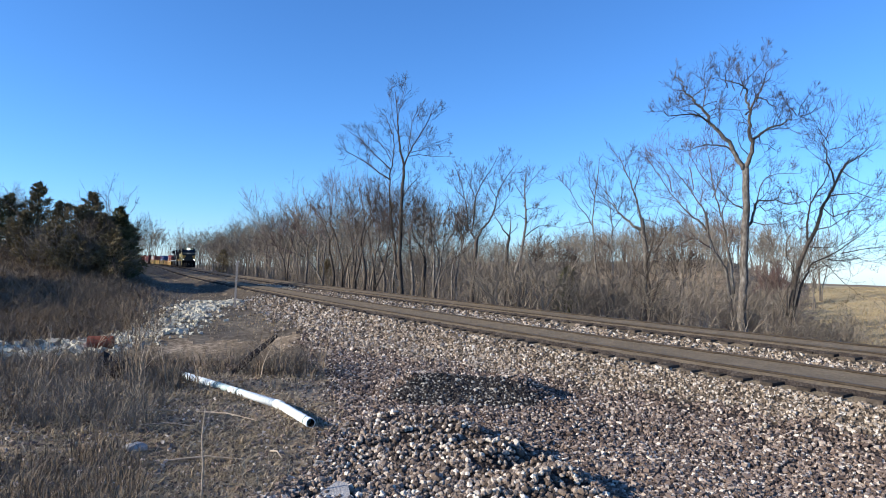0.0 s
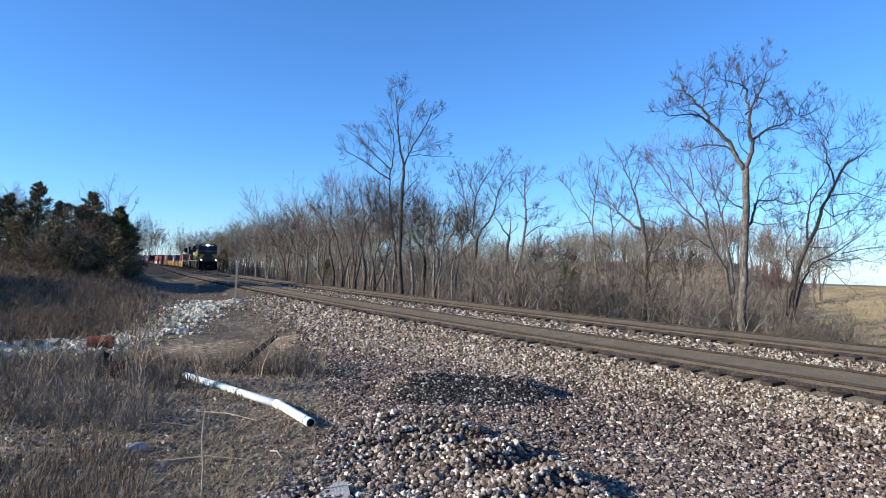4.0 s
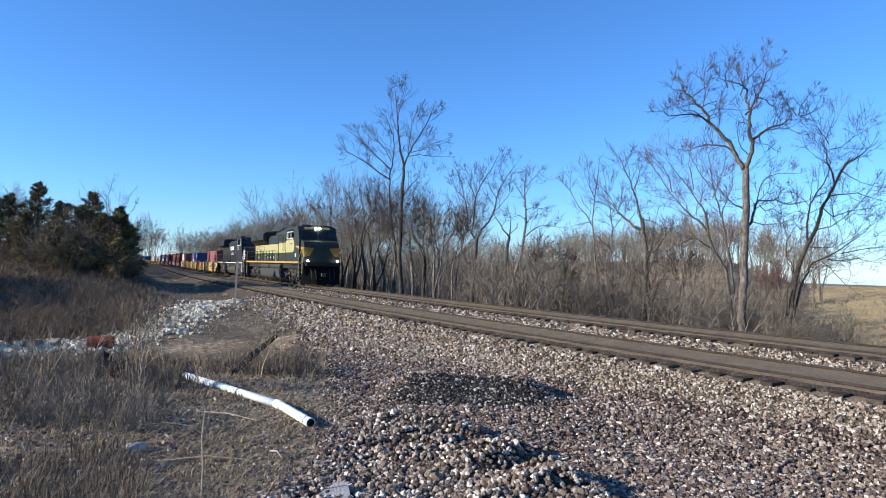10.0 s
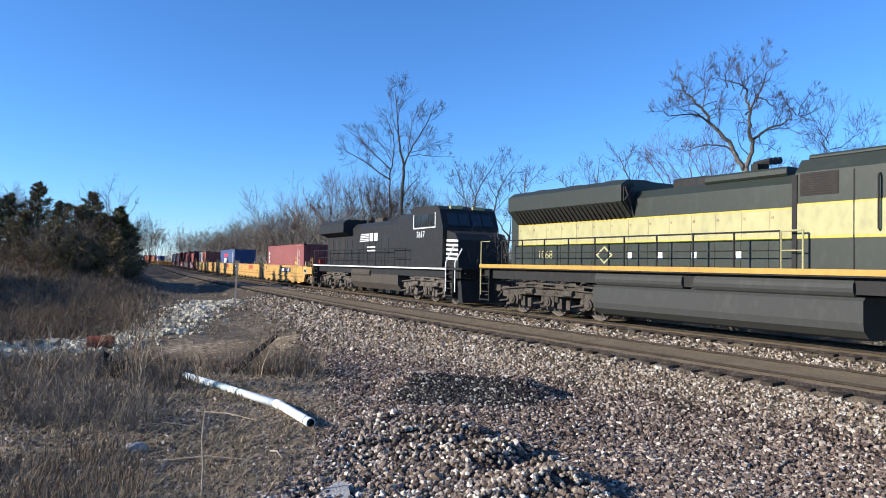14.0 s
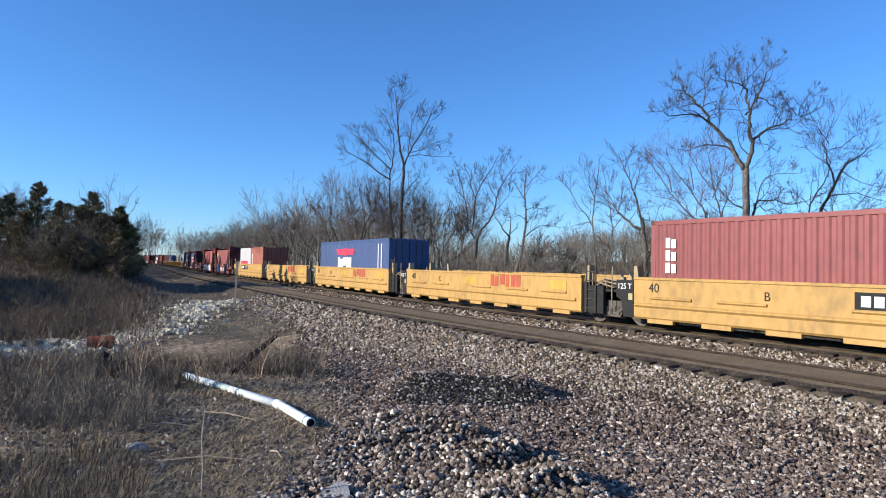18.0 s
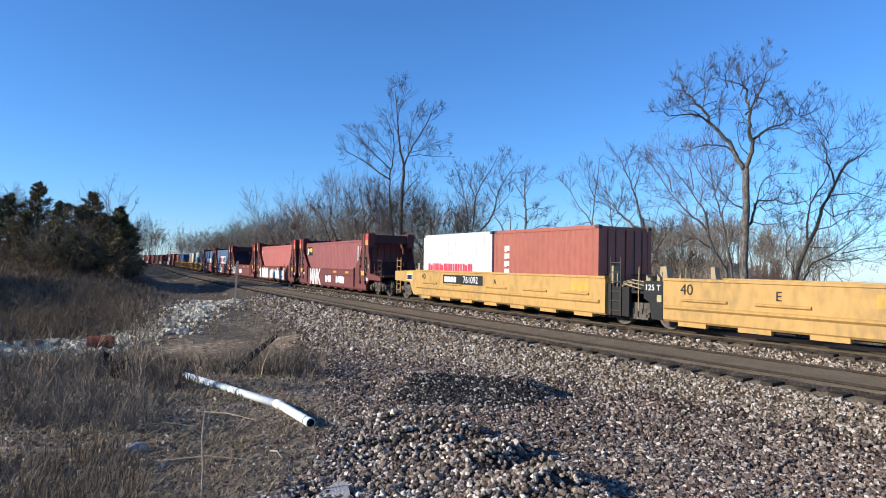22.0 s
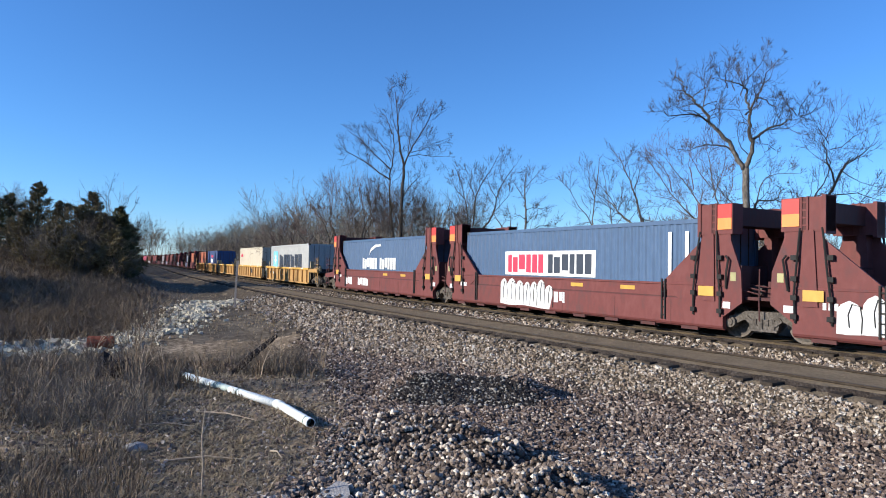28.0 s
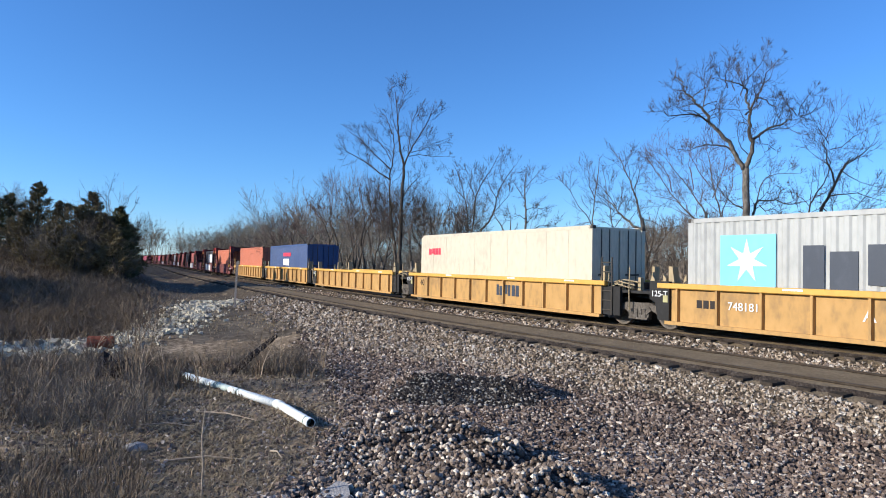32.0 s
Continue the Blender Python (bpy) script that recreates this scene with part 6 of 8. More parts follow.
# ---------------------------------------------------------------- second locomotive
def black_locomotive(q):
    lo = train_thing("locomotive", q, "black diesel locomotive with white stripes on its nose", "locomotive", "locomotives at the head of the train")
    gaps = (-2.0, 0.0, 2.0)
    tm = loco_truck_mesh(gaps, M_BOGIE)
    add_loco_truck(lo, tm, 6.6, gaps)
    add_loco_truck(lo, tm, -6.6, gaps)
    part("frame", Build().box(-10.6, 10.0, -1.35, 1.35, 1.2, 1.56), M_COAL, lo)
    part("walkway", Build().box(-10.7, 10.4, -1.53, 1.53, 1.56, 1.66), M_COAL, lo)
    for y in (-1.54, 1.54):
        part("sill_stripe", Build().box(-10.7, 9.0, y - 0.01, y + 0.01, 1.57, 1.64), M_WHITE, lo, "thin white sill stripe")
    part("cab", Build().prism([(5.2, 1.6), (8.55, 1.6), (8.55, 3.5), (8.2, 4.35), (7.9, 4.52), (5.6, 4.6), (5.2, 4.45)], -1.5, 1.5, "y"), M_COAL, lo)
    part("nose", Build().prism([(8.55, 1.6), (9.7, 1.6), (9.62, 2.9), (9.35, 3.2), (8.55, 3.36)], -1.3, 1.3, "y"), M_COAL, lo)
    part("engine_hood", Build().prism([(-0.95, 1.6), (0.95, 1.6), (0.95, 3.95), (0.7, 4.22), (-0.7, 4.22), (-0.95, 3.95)], -9.4, 2.6, "x"), M_COAL, lo)
    part("equipment_hood", Build().prism([(-1.2, 1.6), (1.2, 1.6), (1.2, 4.0), (0.95, 4.38), (-0.95, 4.38), (-1.2, 4.0)], 2.6, 5.2, "x"), M_COAL, lo)
    part("radiator", Build().prism([(-1.0, 3.5), (1.0, 3.5), (1.55, 3.72), (1.55, 4.3), (1.3, 4.52), (-1.3, 4.52), (-1.55, 4.3), (-1.55, 3.72)], -9.4, -4.6, "x"), M_COAL, lo)
    part("exhaust_housing", Build().box(-2.2, -1.0, -0.4, 0.4, 4.2, 4.5, c=0.06), M_GREY, lo)
    part("roof_hatch", Build().box(0.2, 2.4, -0.6, 0.6, 4.2, 4.36, c=0.05), M_COAL, lo)
    part("horn", Build().cyl((-3.2, -0.3, 4.5), "x", 0.05, 0.5, 8, r2=0.11).box(-3.5, -3.3, -0.4, -0.2, 4.2, 4.5), M_GREY, lo)
    for y in (-1, 1):
        for a, c in ((5.6, 6.3), (6.45, 7.1), (7.25, 7.75)):
            part("cab_window", Build().box(a, c, y * 1.51 - 0.006, y * 1.51 + 0.006, 3.6, 4.15), M_GLASS, lo)
        part("window_frame", Build().box(5.5, 5.56, y * 1.515 - 0.01, y * 1.515 + 0.01, 3.55, 4.2).box(7.8, 7.86, y * 1.515 - 0.01, y * 1.515 + 0.01, 3.55, 4.2).box(5.5, 7.86, y * 1.515 - 0.01, y * 1.515 + 0.01, 3.5, 3.55), M_WHITE, lo)
        nose = Build()
        for k in range(5):
            nose.prism([(8.6 - 0.1 * k, 2.94 - 0.2 * k), (9.64, 2.9 - 0.2 * k), (9.66, 2.8 - 0.2 * k), (8.6 - 0.1 * k, 2.84 - 0.2 * k)], y * 1.308 - 0.006, y * 1.308 + 0.006, "y")
        part("nose_stripe", nose, M_WHITE, lo, "white nose stripes")
        for k in range(12):
            x = -9.2 + k * 0.95
            part("hood_door", Build().box(x, x + 0.88, y * 0.95 - 0.012, y * 0.95 + 0.012, 1.75, 3.2), M_COAL, lo)
        rail_posts(lo, [-9.8 + 1.3 * k for k in range(12)], y * 1.48, 1.66, 2.6, M_COAL)
        steps(lo, 9.2, y * 1.5, M_COAL, out=int(y))
        steps(lo, -10.3, y * 1.5, M_COAL, out=int(y))
        part("corner_handrail", Build().tube([(8.9, y * 1.5, 0.6), (8.9, y * 1.5, 1.9), (9.5, y * 1.45, 2.6)], 0.028, 6).tube([(9.75, y * 1.5, 0.6), (9.75, y * 1.5, 1.9), (10.0, y * 1.3, 2.5)], 0.028, 6), M_WHITE, lo, "white handrail")
        part("corner_handrail", Build().tube([(-10.6, y * 1.5, 0.6), (-10.6, y * 1.5, 2.6), (-10.0, y * 1.5, 2.6)], 0.025, 6), M_GREY, lo)
        part("air_reservoir", Build().cyl((-1.9, y * 1.2, 1.25), "x", 0.24, 3.0, 16), M_GREY, lo)
        for k, x in enumerate((-8.7, -7.6, -6.4)):
            part("hood_louvre", Build().box(x, x + 0.55, y * 0.97 - 0.006, y * 0.97 + 0.006, 2.1, 3.3), M_DARKIN, lo)
    for y0, y1 in ((-1.2, -0.65), (-0.6, -0.05), (0.05, 0.6), (0.65, 1.2)):
        part("windscreen", Build().prism([(8.56, 3.58), (8.58, 3.58), (8.32, 4.16), (8.30, 4.16)], y0, y1, "y"), M_GLASS, lo)
    for y in (-0.6, 0.6):
        part("number_board", Build().box(8.05, 8.2, y - 0.32, y + 0.32, 4.38, 4.52), M_CREAM, lo)
    part("anticlimber", Build().box(9.7, 10.2, -1.2, 1.2, 1.4, 1.56), M_COAL, lo)
    part("snow_plough", Build().prism([(9.9, 0.15), (10.3, 0.15), (10.1, 1.1), (9.9, 1.1)], -1.4, 1.4, "y"), M_COAL, lo)
    part("fuel_tank", Build().prism([(-1.35, 0.7), (-1.1, 0.36), (1.1, 0.36), (1.35, 0.7), (1.35, 1.2), (-1.35, 1.2)], -3.6, 3.4, "x"), M_GREY, lo)
    coupler(lo, 10.0, 1)
    coupler(lo, -10.6, -1)
    lettering("7617", 0.44, M_WHITE, lo, 6.3, -1.515, 3.2)
    b = Build()
    for k in range(5):
        b.prism([(-3.0 - 0.06 * k, 3.55 - 0.1 * k), (-1.75, 3.55 - 0.1 * k), (-1.75, 3.50 - 0.1 * k), (-3.0 - 0.06 * k, 3.50 - 0.1 * k)], -0.972, -0.962, "y")
    b.box(-1.6, -1.1, -0.972, -0.962, 3.1, 3.55).box(-0.9, -0.4, -0.972, -0.962, 3.1, 3.55)
    b.box(-2.0, -0.7, -0.972, -0.962, 2.7, 2.78).box(-2.0, -0.7, -0.972, -0.962, 2.5, 2.58)
    part("lettering", b, M_WHITE, lo)
    part("headlight", Build().cyl((8.6, 0, 3.2), "x", 0.10, 0.08, 12), M_GLASS, lo)
    return lo


# ---------------------------------------------------------------- containers
def corrugated_side(l, h, w, pitch=0.285):
    """One corrugated side of a steel box, facing -y."""
    b = Build()
    x0, x1, d = -l / 2 + 0.14, l / 2 - 0.14, 0.03
    n = int((x1 - x0) / pitch)
    p = (x1 - x0) / n
    prof = []
    for k in range(n):
        a = x0 + k * p
        prof += [(a, 0), (a + p * 0.30, 0), (a + p * 0.5, d), (a + p * 0.8, d)]
    prof.append((x1, 0))
    y, m = -w / 2 + 0.012, len(prof)
    return b.add([(x, y + q, z) for z in (0.14, h - 0.10) for x, q in prof], [(i, i + 1, m + i + 1, m + i) for i in range(m - 1)])


BOX_CACHE = {}


def container(q, colour, label, length=12.192, high=2.896, smooth=False, door_front=True):
    """A container standing in a well; its rails, posts, castings and doors are parts."""
    w = 2.438
    key = (length, high, colour, smooth)
    if key not in BOX_CACHE:
        mat = BOX_PAINT[colour]
        if smooth:
            shell = Build().box(-length / 2 + 0.1, length / 2 - 0.1, -w / 2 + 0.012, w / 2 - 0.012, 0.1, high - 0.05)
            side = Build().box(-0.008, 0.008, -w / 2 + 0.006, -w / 2 + 0.02, 0.16, high - 0.12)
        else:
            shell = Build().box(-length / 2 + 0.1, length / 2 - 0.1, -w / 2 + 0.07, w / 2 - 0.07, 0.05, high - 0.03)
            side = corrugated_side(length, high, w)
        post = Build().box(-0.08, 0.08, -0.08, 0.08, 0.1, high - 0.1, c=0)
        rail = Build().box(-length / 2 + 0.1, length / 2 - 0.1, -0.03, 0.03, -0.07, 0.05)
        cast = Build().box(-0.09, 0.09, -0.08, 0.08, -0.06, 0.06)
        door = Build().box(-0.02, 0.02, -w / 4 + 0.06, w / 4 - 0.02, 0.14, high - 0.14)
        rod = Build().cyl((0.03, -0.18, high / 2), "z", 0.018, high - 0.25, 6).cyl((0.03, 0.18, high / 2), "z", 0.018, high - 0.25, 6).box(0.02, 0.05, -0.3, 0.3, high * 0.42, high * 0.44)
        BOX_CACHE[key] = (shell.mesh("shell", mat), post.mesh("corner_post", mat), rail.mesh("side_rail", mat), cast.mesh("corner_casting", M_STEEL), door.mesh("door", mat), rod.mesh("locking_rod", M_STEEL), side.mesh("panel_seam" if smooth else "side_panel", mat))
    shell, post, rail, cast, door, rod, side = BOX_CACHE[key]
    c = train_thing("shipping_container", q, label, "container", "shipping containers on the train", 0.30)
    piece("shell", shell, c)
    for turned in (0, 180):
        for x in [length * k / 10 - length / 2 for k in range(1, 10)] if smooth else [0]:
            piece("panel_seam" if smooth else "side_panel", side, c, at=pose(x, 0, 0, 0, 0, turned))
    for x in (-1, 1):
        for y in (-1, 1):
            piece("corner_post", post, c, at=pose(x * (length / 2 - 0.085), y * (w / 2 - 0.085), 0))
            for z in (0.06, high - 0.06):
                piece("corner_casting", cast, c, at=pose(x * (length / 2 - 0.09), y * (w / 2 - 0.08), z))
    for y in (-1, 1):
        for z in (0.08, high - 0.06):
            piece("side_rail", rail, c, at=pose(0, y * (w / 2 - 0.03), z))
        d = piece("door", door, c, at=pose(length / 2 - 0.05, y * w / 4, 0))
        piece("locking_rod", rod, d)
    return c


# ---------------------------------------------------------------- well cars
UNIT_CACHE = {}


def shared(key, make):
    """A mesh that is built once and used again."""
    if key not in UNIT_CACHE:
        UNIT_CACHE[key] = make()
    return UNIT_CACHE[key]


def floor_mesh(mat):
    b = Build()
    for x in (-5.9, -3.0, 0.0, 3.0, 5.9):
        b.box(x - 0.25, x + 0.25, -1.28, 1.28, 0.22, 0.30)
    for y in (-0.9, 0.9):
        b.box(-6.2, 6.2, y - 0.12, y + 0.12, 0.22, 0.28)
    return b.mesh("floor_beam", mat)


def smooth_side():
    """A plain side sill with its long ledge, pads and lower lugs."""
    b = Build()
    b.prism([(-1.42, 0.34), (-1.36, 0.28), (-1.28, 0.28), (-1.28, 1.50), (-1.42, 1.50)], -6.55, 6.55, "x")
    b.box(-6.55, 6.55, -1.45, -1.26, 1.44, 1.52, c=0.01)
    b.prism([(-1.42, 0.76), (-1.48, 0.72), (-1.48, 0.68), (-1.42, 0.62)], -6.5, 6.3, "x")
    for x in (-5.2, -3.0, 0.4, 2.9, 5.1):
        b.prism([(-1.42, 0.96), (-1.47, 0.93), (-1.47, 0.90), (-1.42, 0.86)], x - 0.7, x + 0.7, "x")
    for k in range(7):
        x = -5.6 + 1.85 * k
        b.box(x - 0.45, x + 0.45, -1.40, -1.28, 0.18, 0.30)
    return b.mesh("side_sill", M_YELLOW)


def ribbed_side():
    """A side of recessed panels between upright ribs under a bright top chord."""
    b = Build()
    b.box(-6.7, 6.7, -1.34, -1.29, 0.26, 1.22)
    b.box(-6.7, 6.7, -1.44, -1.28, 0.20, 0.30)
    for k in range(11):
        x = -6.3 + 1.26 * k
        b.prism([(x - 0.05, -1.34), (x - 0.03, -1.44), (x + 0.03, -1.44), (x + 0.05, -1.34)], 0.28, 1.22, "z")
    return b.mesh("side_sill", M_YELLOW_OLD)


def oxide_side():
    """A deep side: a proud lower plate, a set-back upper band and small lugs along the foot."""
    b = Build()
    b.prism([(-1.40, 0.28), (-1.34, 0.20), (-1.28, 0.20), (-1.28, 1.38), (-1.40, 1.38)], -6.9, 6.9, "x")
    b.prism([(-1.43, 0.30), (-1.40, 0.24), (-1.40, 0.98), (-1.43, 0.95)], -6.9, 6.9, "x")
    b.box(-6.9, 6.9, -1.43, -1.26, 1.34, 1.40, c=0.01)
    b.box(-6.9, 6.9, -1.404, -1.398, 0.97, 1.02, 1)
    for x in (-4.6, -2.1, 0.5, 3.0, 5.2):
        b.box(x - 0.008, x + 0.008, -1.434, -1.42, 0.26, 0.95, 1)
    for k in range(9):
        x = -6.2 + 1.5 * k
        b.box(x - 0.28, x + 0.28, -1.38, -1.28, 0.13, 0.22, 1)
    return b.mesh("side_sill", [M_OXIDE, M_OXIDE_DARK])


def oxide_tower():
    """The tall end post that holds an upper box: a raked gusset plate below a broad head with dark slots."""
    b = Build()
    b.prism([(4.85, 1.38), (6.2, 2.55), (6.2, 2.9), (7.1, 2.9), (7.12, 2.55), (7.42, 1.75), (7.46, 0.95), (6.9, 0.55), (6.3, 0.5), (4.85, 1.30)], -1.42, -1.36, "y")
    b.box(6.12, 7.18, -1.44, -1.02, 2.72, 3.52)
    b.box(6.12, 6.22, -1.47, -1.0, 2.66, 3.56)
    b.box(6.52, 6.57, -1.47, -1.0, 2.74, 3.54)
    b.box(6.67, 6.72, -1.47, -1.0, 2.74, 3.54)
    b.box(6.57, 6.67, -1.446, -1.44, 2.76, 3.50, 1)
    for k in range(4):
        b.box(6.57, 6.67, -1.46, -1.44, 2.84 + 0.18 * k, 2.88 + 0.18 * k)
    b.prism([(6.3, 0.95), (6.4, 2.75), (6.62, 2.75), (6.66, 0.95)], -1.46, -1.05, "y")
    # Dark block beside the gusset: the black shadow there put into its colour.
    b.box(6.95, 7.4, -1.36, -1.0, 0.95, 1.9, 1)
    for x, dx in ((5.98, 0.10), (6.82, -0.05)):
        b.tube([(x, -1.45, 0.55), (x + 0.02, -1.49, 1.2), (x + dx, -1.50, 1.9), (x + dx * 1.8, -1.47, 2.55), (x + dx * 2.2, -1.46, 2.8)], 0.028, 5, 2)
        for z in (0.7, 1.15, 1.6, 2.1):
            b.box(x - 0.05, x + 0.09, -1.52, -1.42, z - 0.06, z + 0.06, 2)
    b.tube([(7.0, -1.45, 1.3), (7.04, -1.50, 1.7), (7.1, -1.50, 2.05), (7.02, -1.49, 2.15)], 0.03, 5, 2)
    for x in (4.88, 5.0):
        b.box(x - 0.02, x + 0.02, -1.47, -1.43, 0.35, 1.5, 2)
    for k in range(5):
        b.box(4.88, 5.0, -1.46, -1.44, 0.45 + 0.22 * k, 0.48 + 0.22 * k, 2)
    return b


def ladder_mesh(mat):
    b = Build()
    for x in (-0.22, 0.22):
        b.tube([(x, 0, 0.30), (x, 0, 2.12)], 0.026, 6)
    for k in range(6):
        b.tube([(-0.22, 0, 0.45 + 0.3 * k), (0.22, 0, 0.45 + 0.3 * k)], 0.018, 6)
    return b.mesh("ladder", mat)


def platform_mesh(x0, x1, mat, mid):
    b = Build()
    b.prism([(x0, 0.45), (x0, 1.05), (x1, 1.05), (x1, 0.85), (x0 + (x1 - x0) * 0.4, 0.80)], -0.55, 0.55, "y")
    b.box(min(x0, x1), max(x0, x1), -1.25, 1.25, 1.02, 1.10)
    b.box(min(x0, x0 + mid), max(x0, x0 + mid), -1.32, 1.32, 0.32, 1.30)
    return b.mesh("end_platform", mat)


def brake_gear(seed, mat):
    """Pipes, brackets and a reservoir on an end platform, each a mesh."""
    r = random.Random(seed)
    out = []
    for k in range(4):
        x, y = 0.1 + 0.3 * k, (-1 if k % 2 else 1) * r.uniform(0.5, 1.2)
        out.append(("bracket", Build().prism([(x, 1.08), (x + 0.16, 1.08), (x + 0.12, 1.08 + r.uniform(0.25, 0.6)), (x + 0.02, 1.08 + r.uniform(0.25, 0.6))], y - 0.06, y + 0.06, "y").mesh("bracket", mat)))
    out.append(("air_reservoir", Build().cyl((0.5, -0.75, 1.25), "x", 0.15, 0.7, 12).mesh("air_reservoir", M_GREY)))
    for k in range(3):
        y = -1.2 + 0.13 * k
        out.append(("pipe", Build().tube([(0.05, y, 1.13 + 0.1 * k), (0.5, y - 0.05, 1.28 + 0.07 * k), (1.1, y, 1.15 + 0.1 * k)], 0.02, 5).mesh("pipe", mat)))
    for k in range(2):
        out.append(("grab_iron", Build().tube([(0.15 + 0.9 * k, -1.28, 0.5), (0.15 + 0.9 * k, -1.3, 1.0), (0.15 + 0.9 * k, -1.28, 1.62 + 0.2 * k)], 0.02, 5).mesh("grab_iron", mat)))
    return out


def guide_posts(unit, sgn, mat):
    m = shared(("guide", mat.name), lambda: Build().prism([(-0.10, 1.3), (0.10, 1.3), (0.11, 1.85), (-0.02, 1.85)], -0.12, 0.12, "y").mesh("guide_post", mat))
    for y in (-1.12, 1.12):
        piece("guide_post", m, unit, at=pose(sgn * 6.62, y, 0, 0, 0, 0 if sgn > 0 else 180))


def well_unit(kind, q, pitch, first=False, last=False, turning=True, label=""):
    body = {"smooth": M_YELLOW, "ribbed": M_YELLOW_OLD, "oxide": M_OXIDE}[kind]
    dark = {"smooth": M_BLACK, "ribbed": M_BLACK, "oxide": M_OXIDE_DARK}[kind]
    u = train_thing("well_car", q, label, "railway wagon", "well cars of the train")
    side = shared("side_" + kind, {"smooth": smooth_side, "ribbed": ribbed_side, "oxide": oxide_side}[kind])
    piece("side_sill", side, u)
    piece("side_sill", side, u, at=pose(0, 0, 0, 0, 0, 180))
    piece("floor_beam", shared("floor_" + kind, lambda: floor_mesh(dark)), u)
    half = pitch / 2
    ends = ((1, first), (-1, last))
    for sgn, is_end in ends:
        far = 9.1 if is_end else half + 0.1
        key = ("platform", kind, is_end)
        pm = shared(key, lambda: platform_mesh(6.35, far, dark if kind != "oxide" else M_OXIDE_DARK, 0.5))
        rot = pose(0, 0, 0, 0, 0, 0 if sgn > 0 else 180)
        piece("end_platform", pm, u, at=rot)
        for nm, me in shared(("gear", kind, sgn), lambda: brake_gear(7 + sgn, M_OXIDE_DARK if kind == "oxide" else M_TAN)):
            piece(nm, me, u, at=rot @ pose(6.8, 0, 0))
        if kind != "oxide":
            guide_posts(u, sgn, M_TAN)
        else:
            tm = shared("tower", lambda: oxide_tower().mesh("end_tower", [M_OXIDE, M_OXIDE_DARK, M_BLACK]))
            tm2 = shared("tower_far", lambda: (lambda b: (setattr(b, "v", [(x, -y, z) for x, y, z in b.v]), setattr(b, "f", [f[::-1] for f in b.f]), b)[2])(oxide_tower()).mesh("end_tower", [M_OXIDE, M_OXIDE_DARK, M_BLACK]))
            t1 = piece("end_tower", tm if sgn > 0 else tm2, u, at=rot)
            t2 = piece("end_tower", tm2 if sgn > 0 else tm, u, at=rot)
            # The beam lies in shade, put into its darker red.
            beam = shared("tower_beam", lambda: Build().box(6.4, 7.12, -1.02, 1.02, 2.95, 3.44).box(6.35, 6.5, -1.3, 1.3, 0.9, 1.9).mesh("cross_beam", M_OXIDE_DARK))
            piece("cross_beam", beam, u, at=rot)
            pan = shared(("tower_panel", sgn), lambda: Build().box(6.74, 7.16, -1.455, -1.44, 2.84, 3.14).box(6.74, 7.16, -1.455, -1.44, 3.14, 3.50, 1).mesh("reflector", [M_ORANGE, M_REDPANEL]) if sgn > 0 else
                         Build().box(-7.16, -6.74, -1.455, -1.44, 2.84, 3.14).box(-7.16, -6.74, -1.455, -1.44, 3.14, 3.50, 1).mesh("reflector", [M_ORANGE, M_REDPANEL]))
            piece("reflector", pan, t1 if sgn > 0 else t2, "orange and red reflector panel", at=Matrix() if sgn > 0 else rot.inverted())
            pl = shared(("tag", sgn), lambda: Build().box(sgn * 6.4 - 0.24, sgn * 6.4 + 0.24, -1.475, -1.46, 1.08, 1.34).mesh("plate", M_CHORD))
            piece("plate", pl, u, "yellow plate")
            sm = shared(("small_tag", sgn), lambda: Build().box(sgn * 7.2 - 0.08, sgn * 7.2 + 0.08, -1.43, -1.42, 1.5, 1.72).box(sgn * 7.0 - 0.12, sgn * 7.0 + 0.12, -1.43, -1.42, 0.78, 0.95, 1).mesh("placard", [M_CREAM, M_WHITE]))
            piece("placard", sm, u, "small pale placards")
        if is_end:
            add_car_truck(u, sgn * 8.0, turning)
            coupler(u, sgn * 9.0, sgn)
            piece("ladder", shared("ladder_" + kind, lambda: ladder_mesh(M_YELLOW_OLD if kind != "oxide" else M_OXIDE_DARK)), u, at=pose(sgn * 8.7, -1.34, 0))
            outline, mt = {"smooth": ([(6.5, 1.5), (9.0, 1.42), (9.0, 0.95), (7.3, 0.9), (6.9, 0.32), (6.5, 0.28)], M_YELLOW), "ribbed": ([(6.6, 1.32), (9.0, 1.30), (9.0, 1.08), (6.6, 1.05)], M_YELLOW_OLD),
                           "oxide": ([(7.3, 1.22), (9.0, 1.04), (9.0, 0.82), (7.4, 0.85), (7.3, 0.8)], M_OXIDE)}[kind]
            for y0 in (-1.41, 1.29):
                piece("end_sill", shared(("end_sill", kind, y0), lambda: Build().prism(outline, y0, y0 + 0.12, "y").mesh("end_sill", mt)), u, at=rot)
        elif kind != "oxide":
            if sgn > 0:
                piece("ladder", shared("ladder_white", lambda: ladder_mesh(M_GREY)), u, "grimy grey ladder", at=pose(6.95, -1.36, 0))
                piece("end_panel", shared("dark_end", lambda: Build().box(6.56, 7.5, -1.33, -1.22, 0.3, 1.2).mesh("end_panel", M_BLACK)), u)
            else:
                piece("end_panel", shared("black_end", lambda: Build().prism([(-7.25, 1.42), (-6.56, 1.42), (-6.56, 0.3), (-6.95, 0.3), (-7.05, 0.8), (-7.25, 0.9)], -1.43, -1.3, "y").mesh("end_panel", M_BLACK)), u, "black end panel")
                piece("placard", shared("placard_y", lambda: Build().box(-6.76, -6.6, -1.44, -1.43, 0.82, 1.02).mesh("placard", M_CREAM)), u)
        if not is_end and sgn < 0:
            add_car_truck(u, -half, turning)
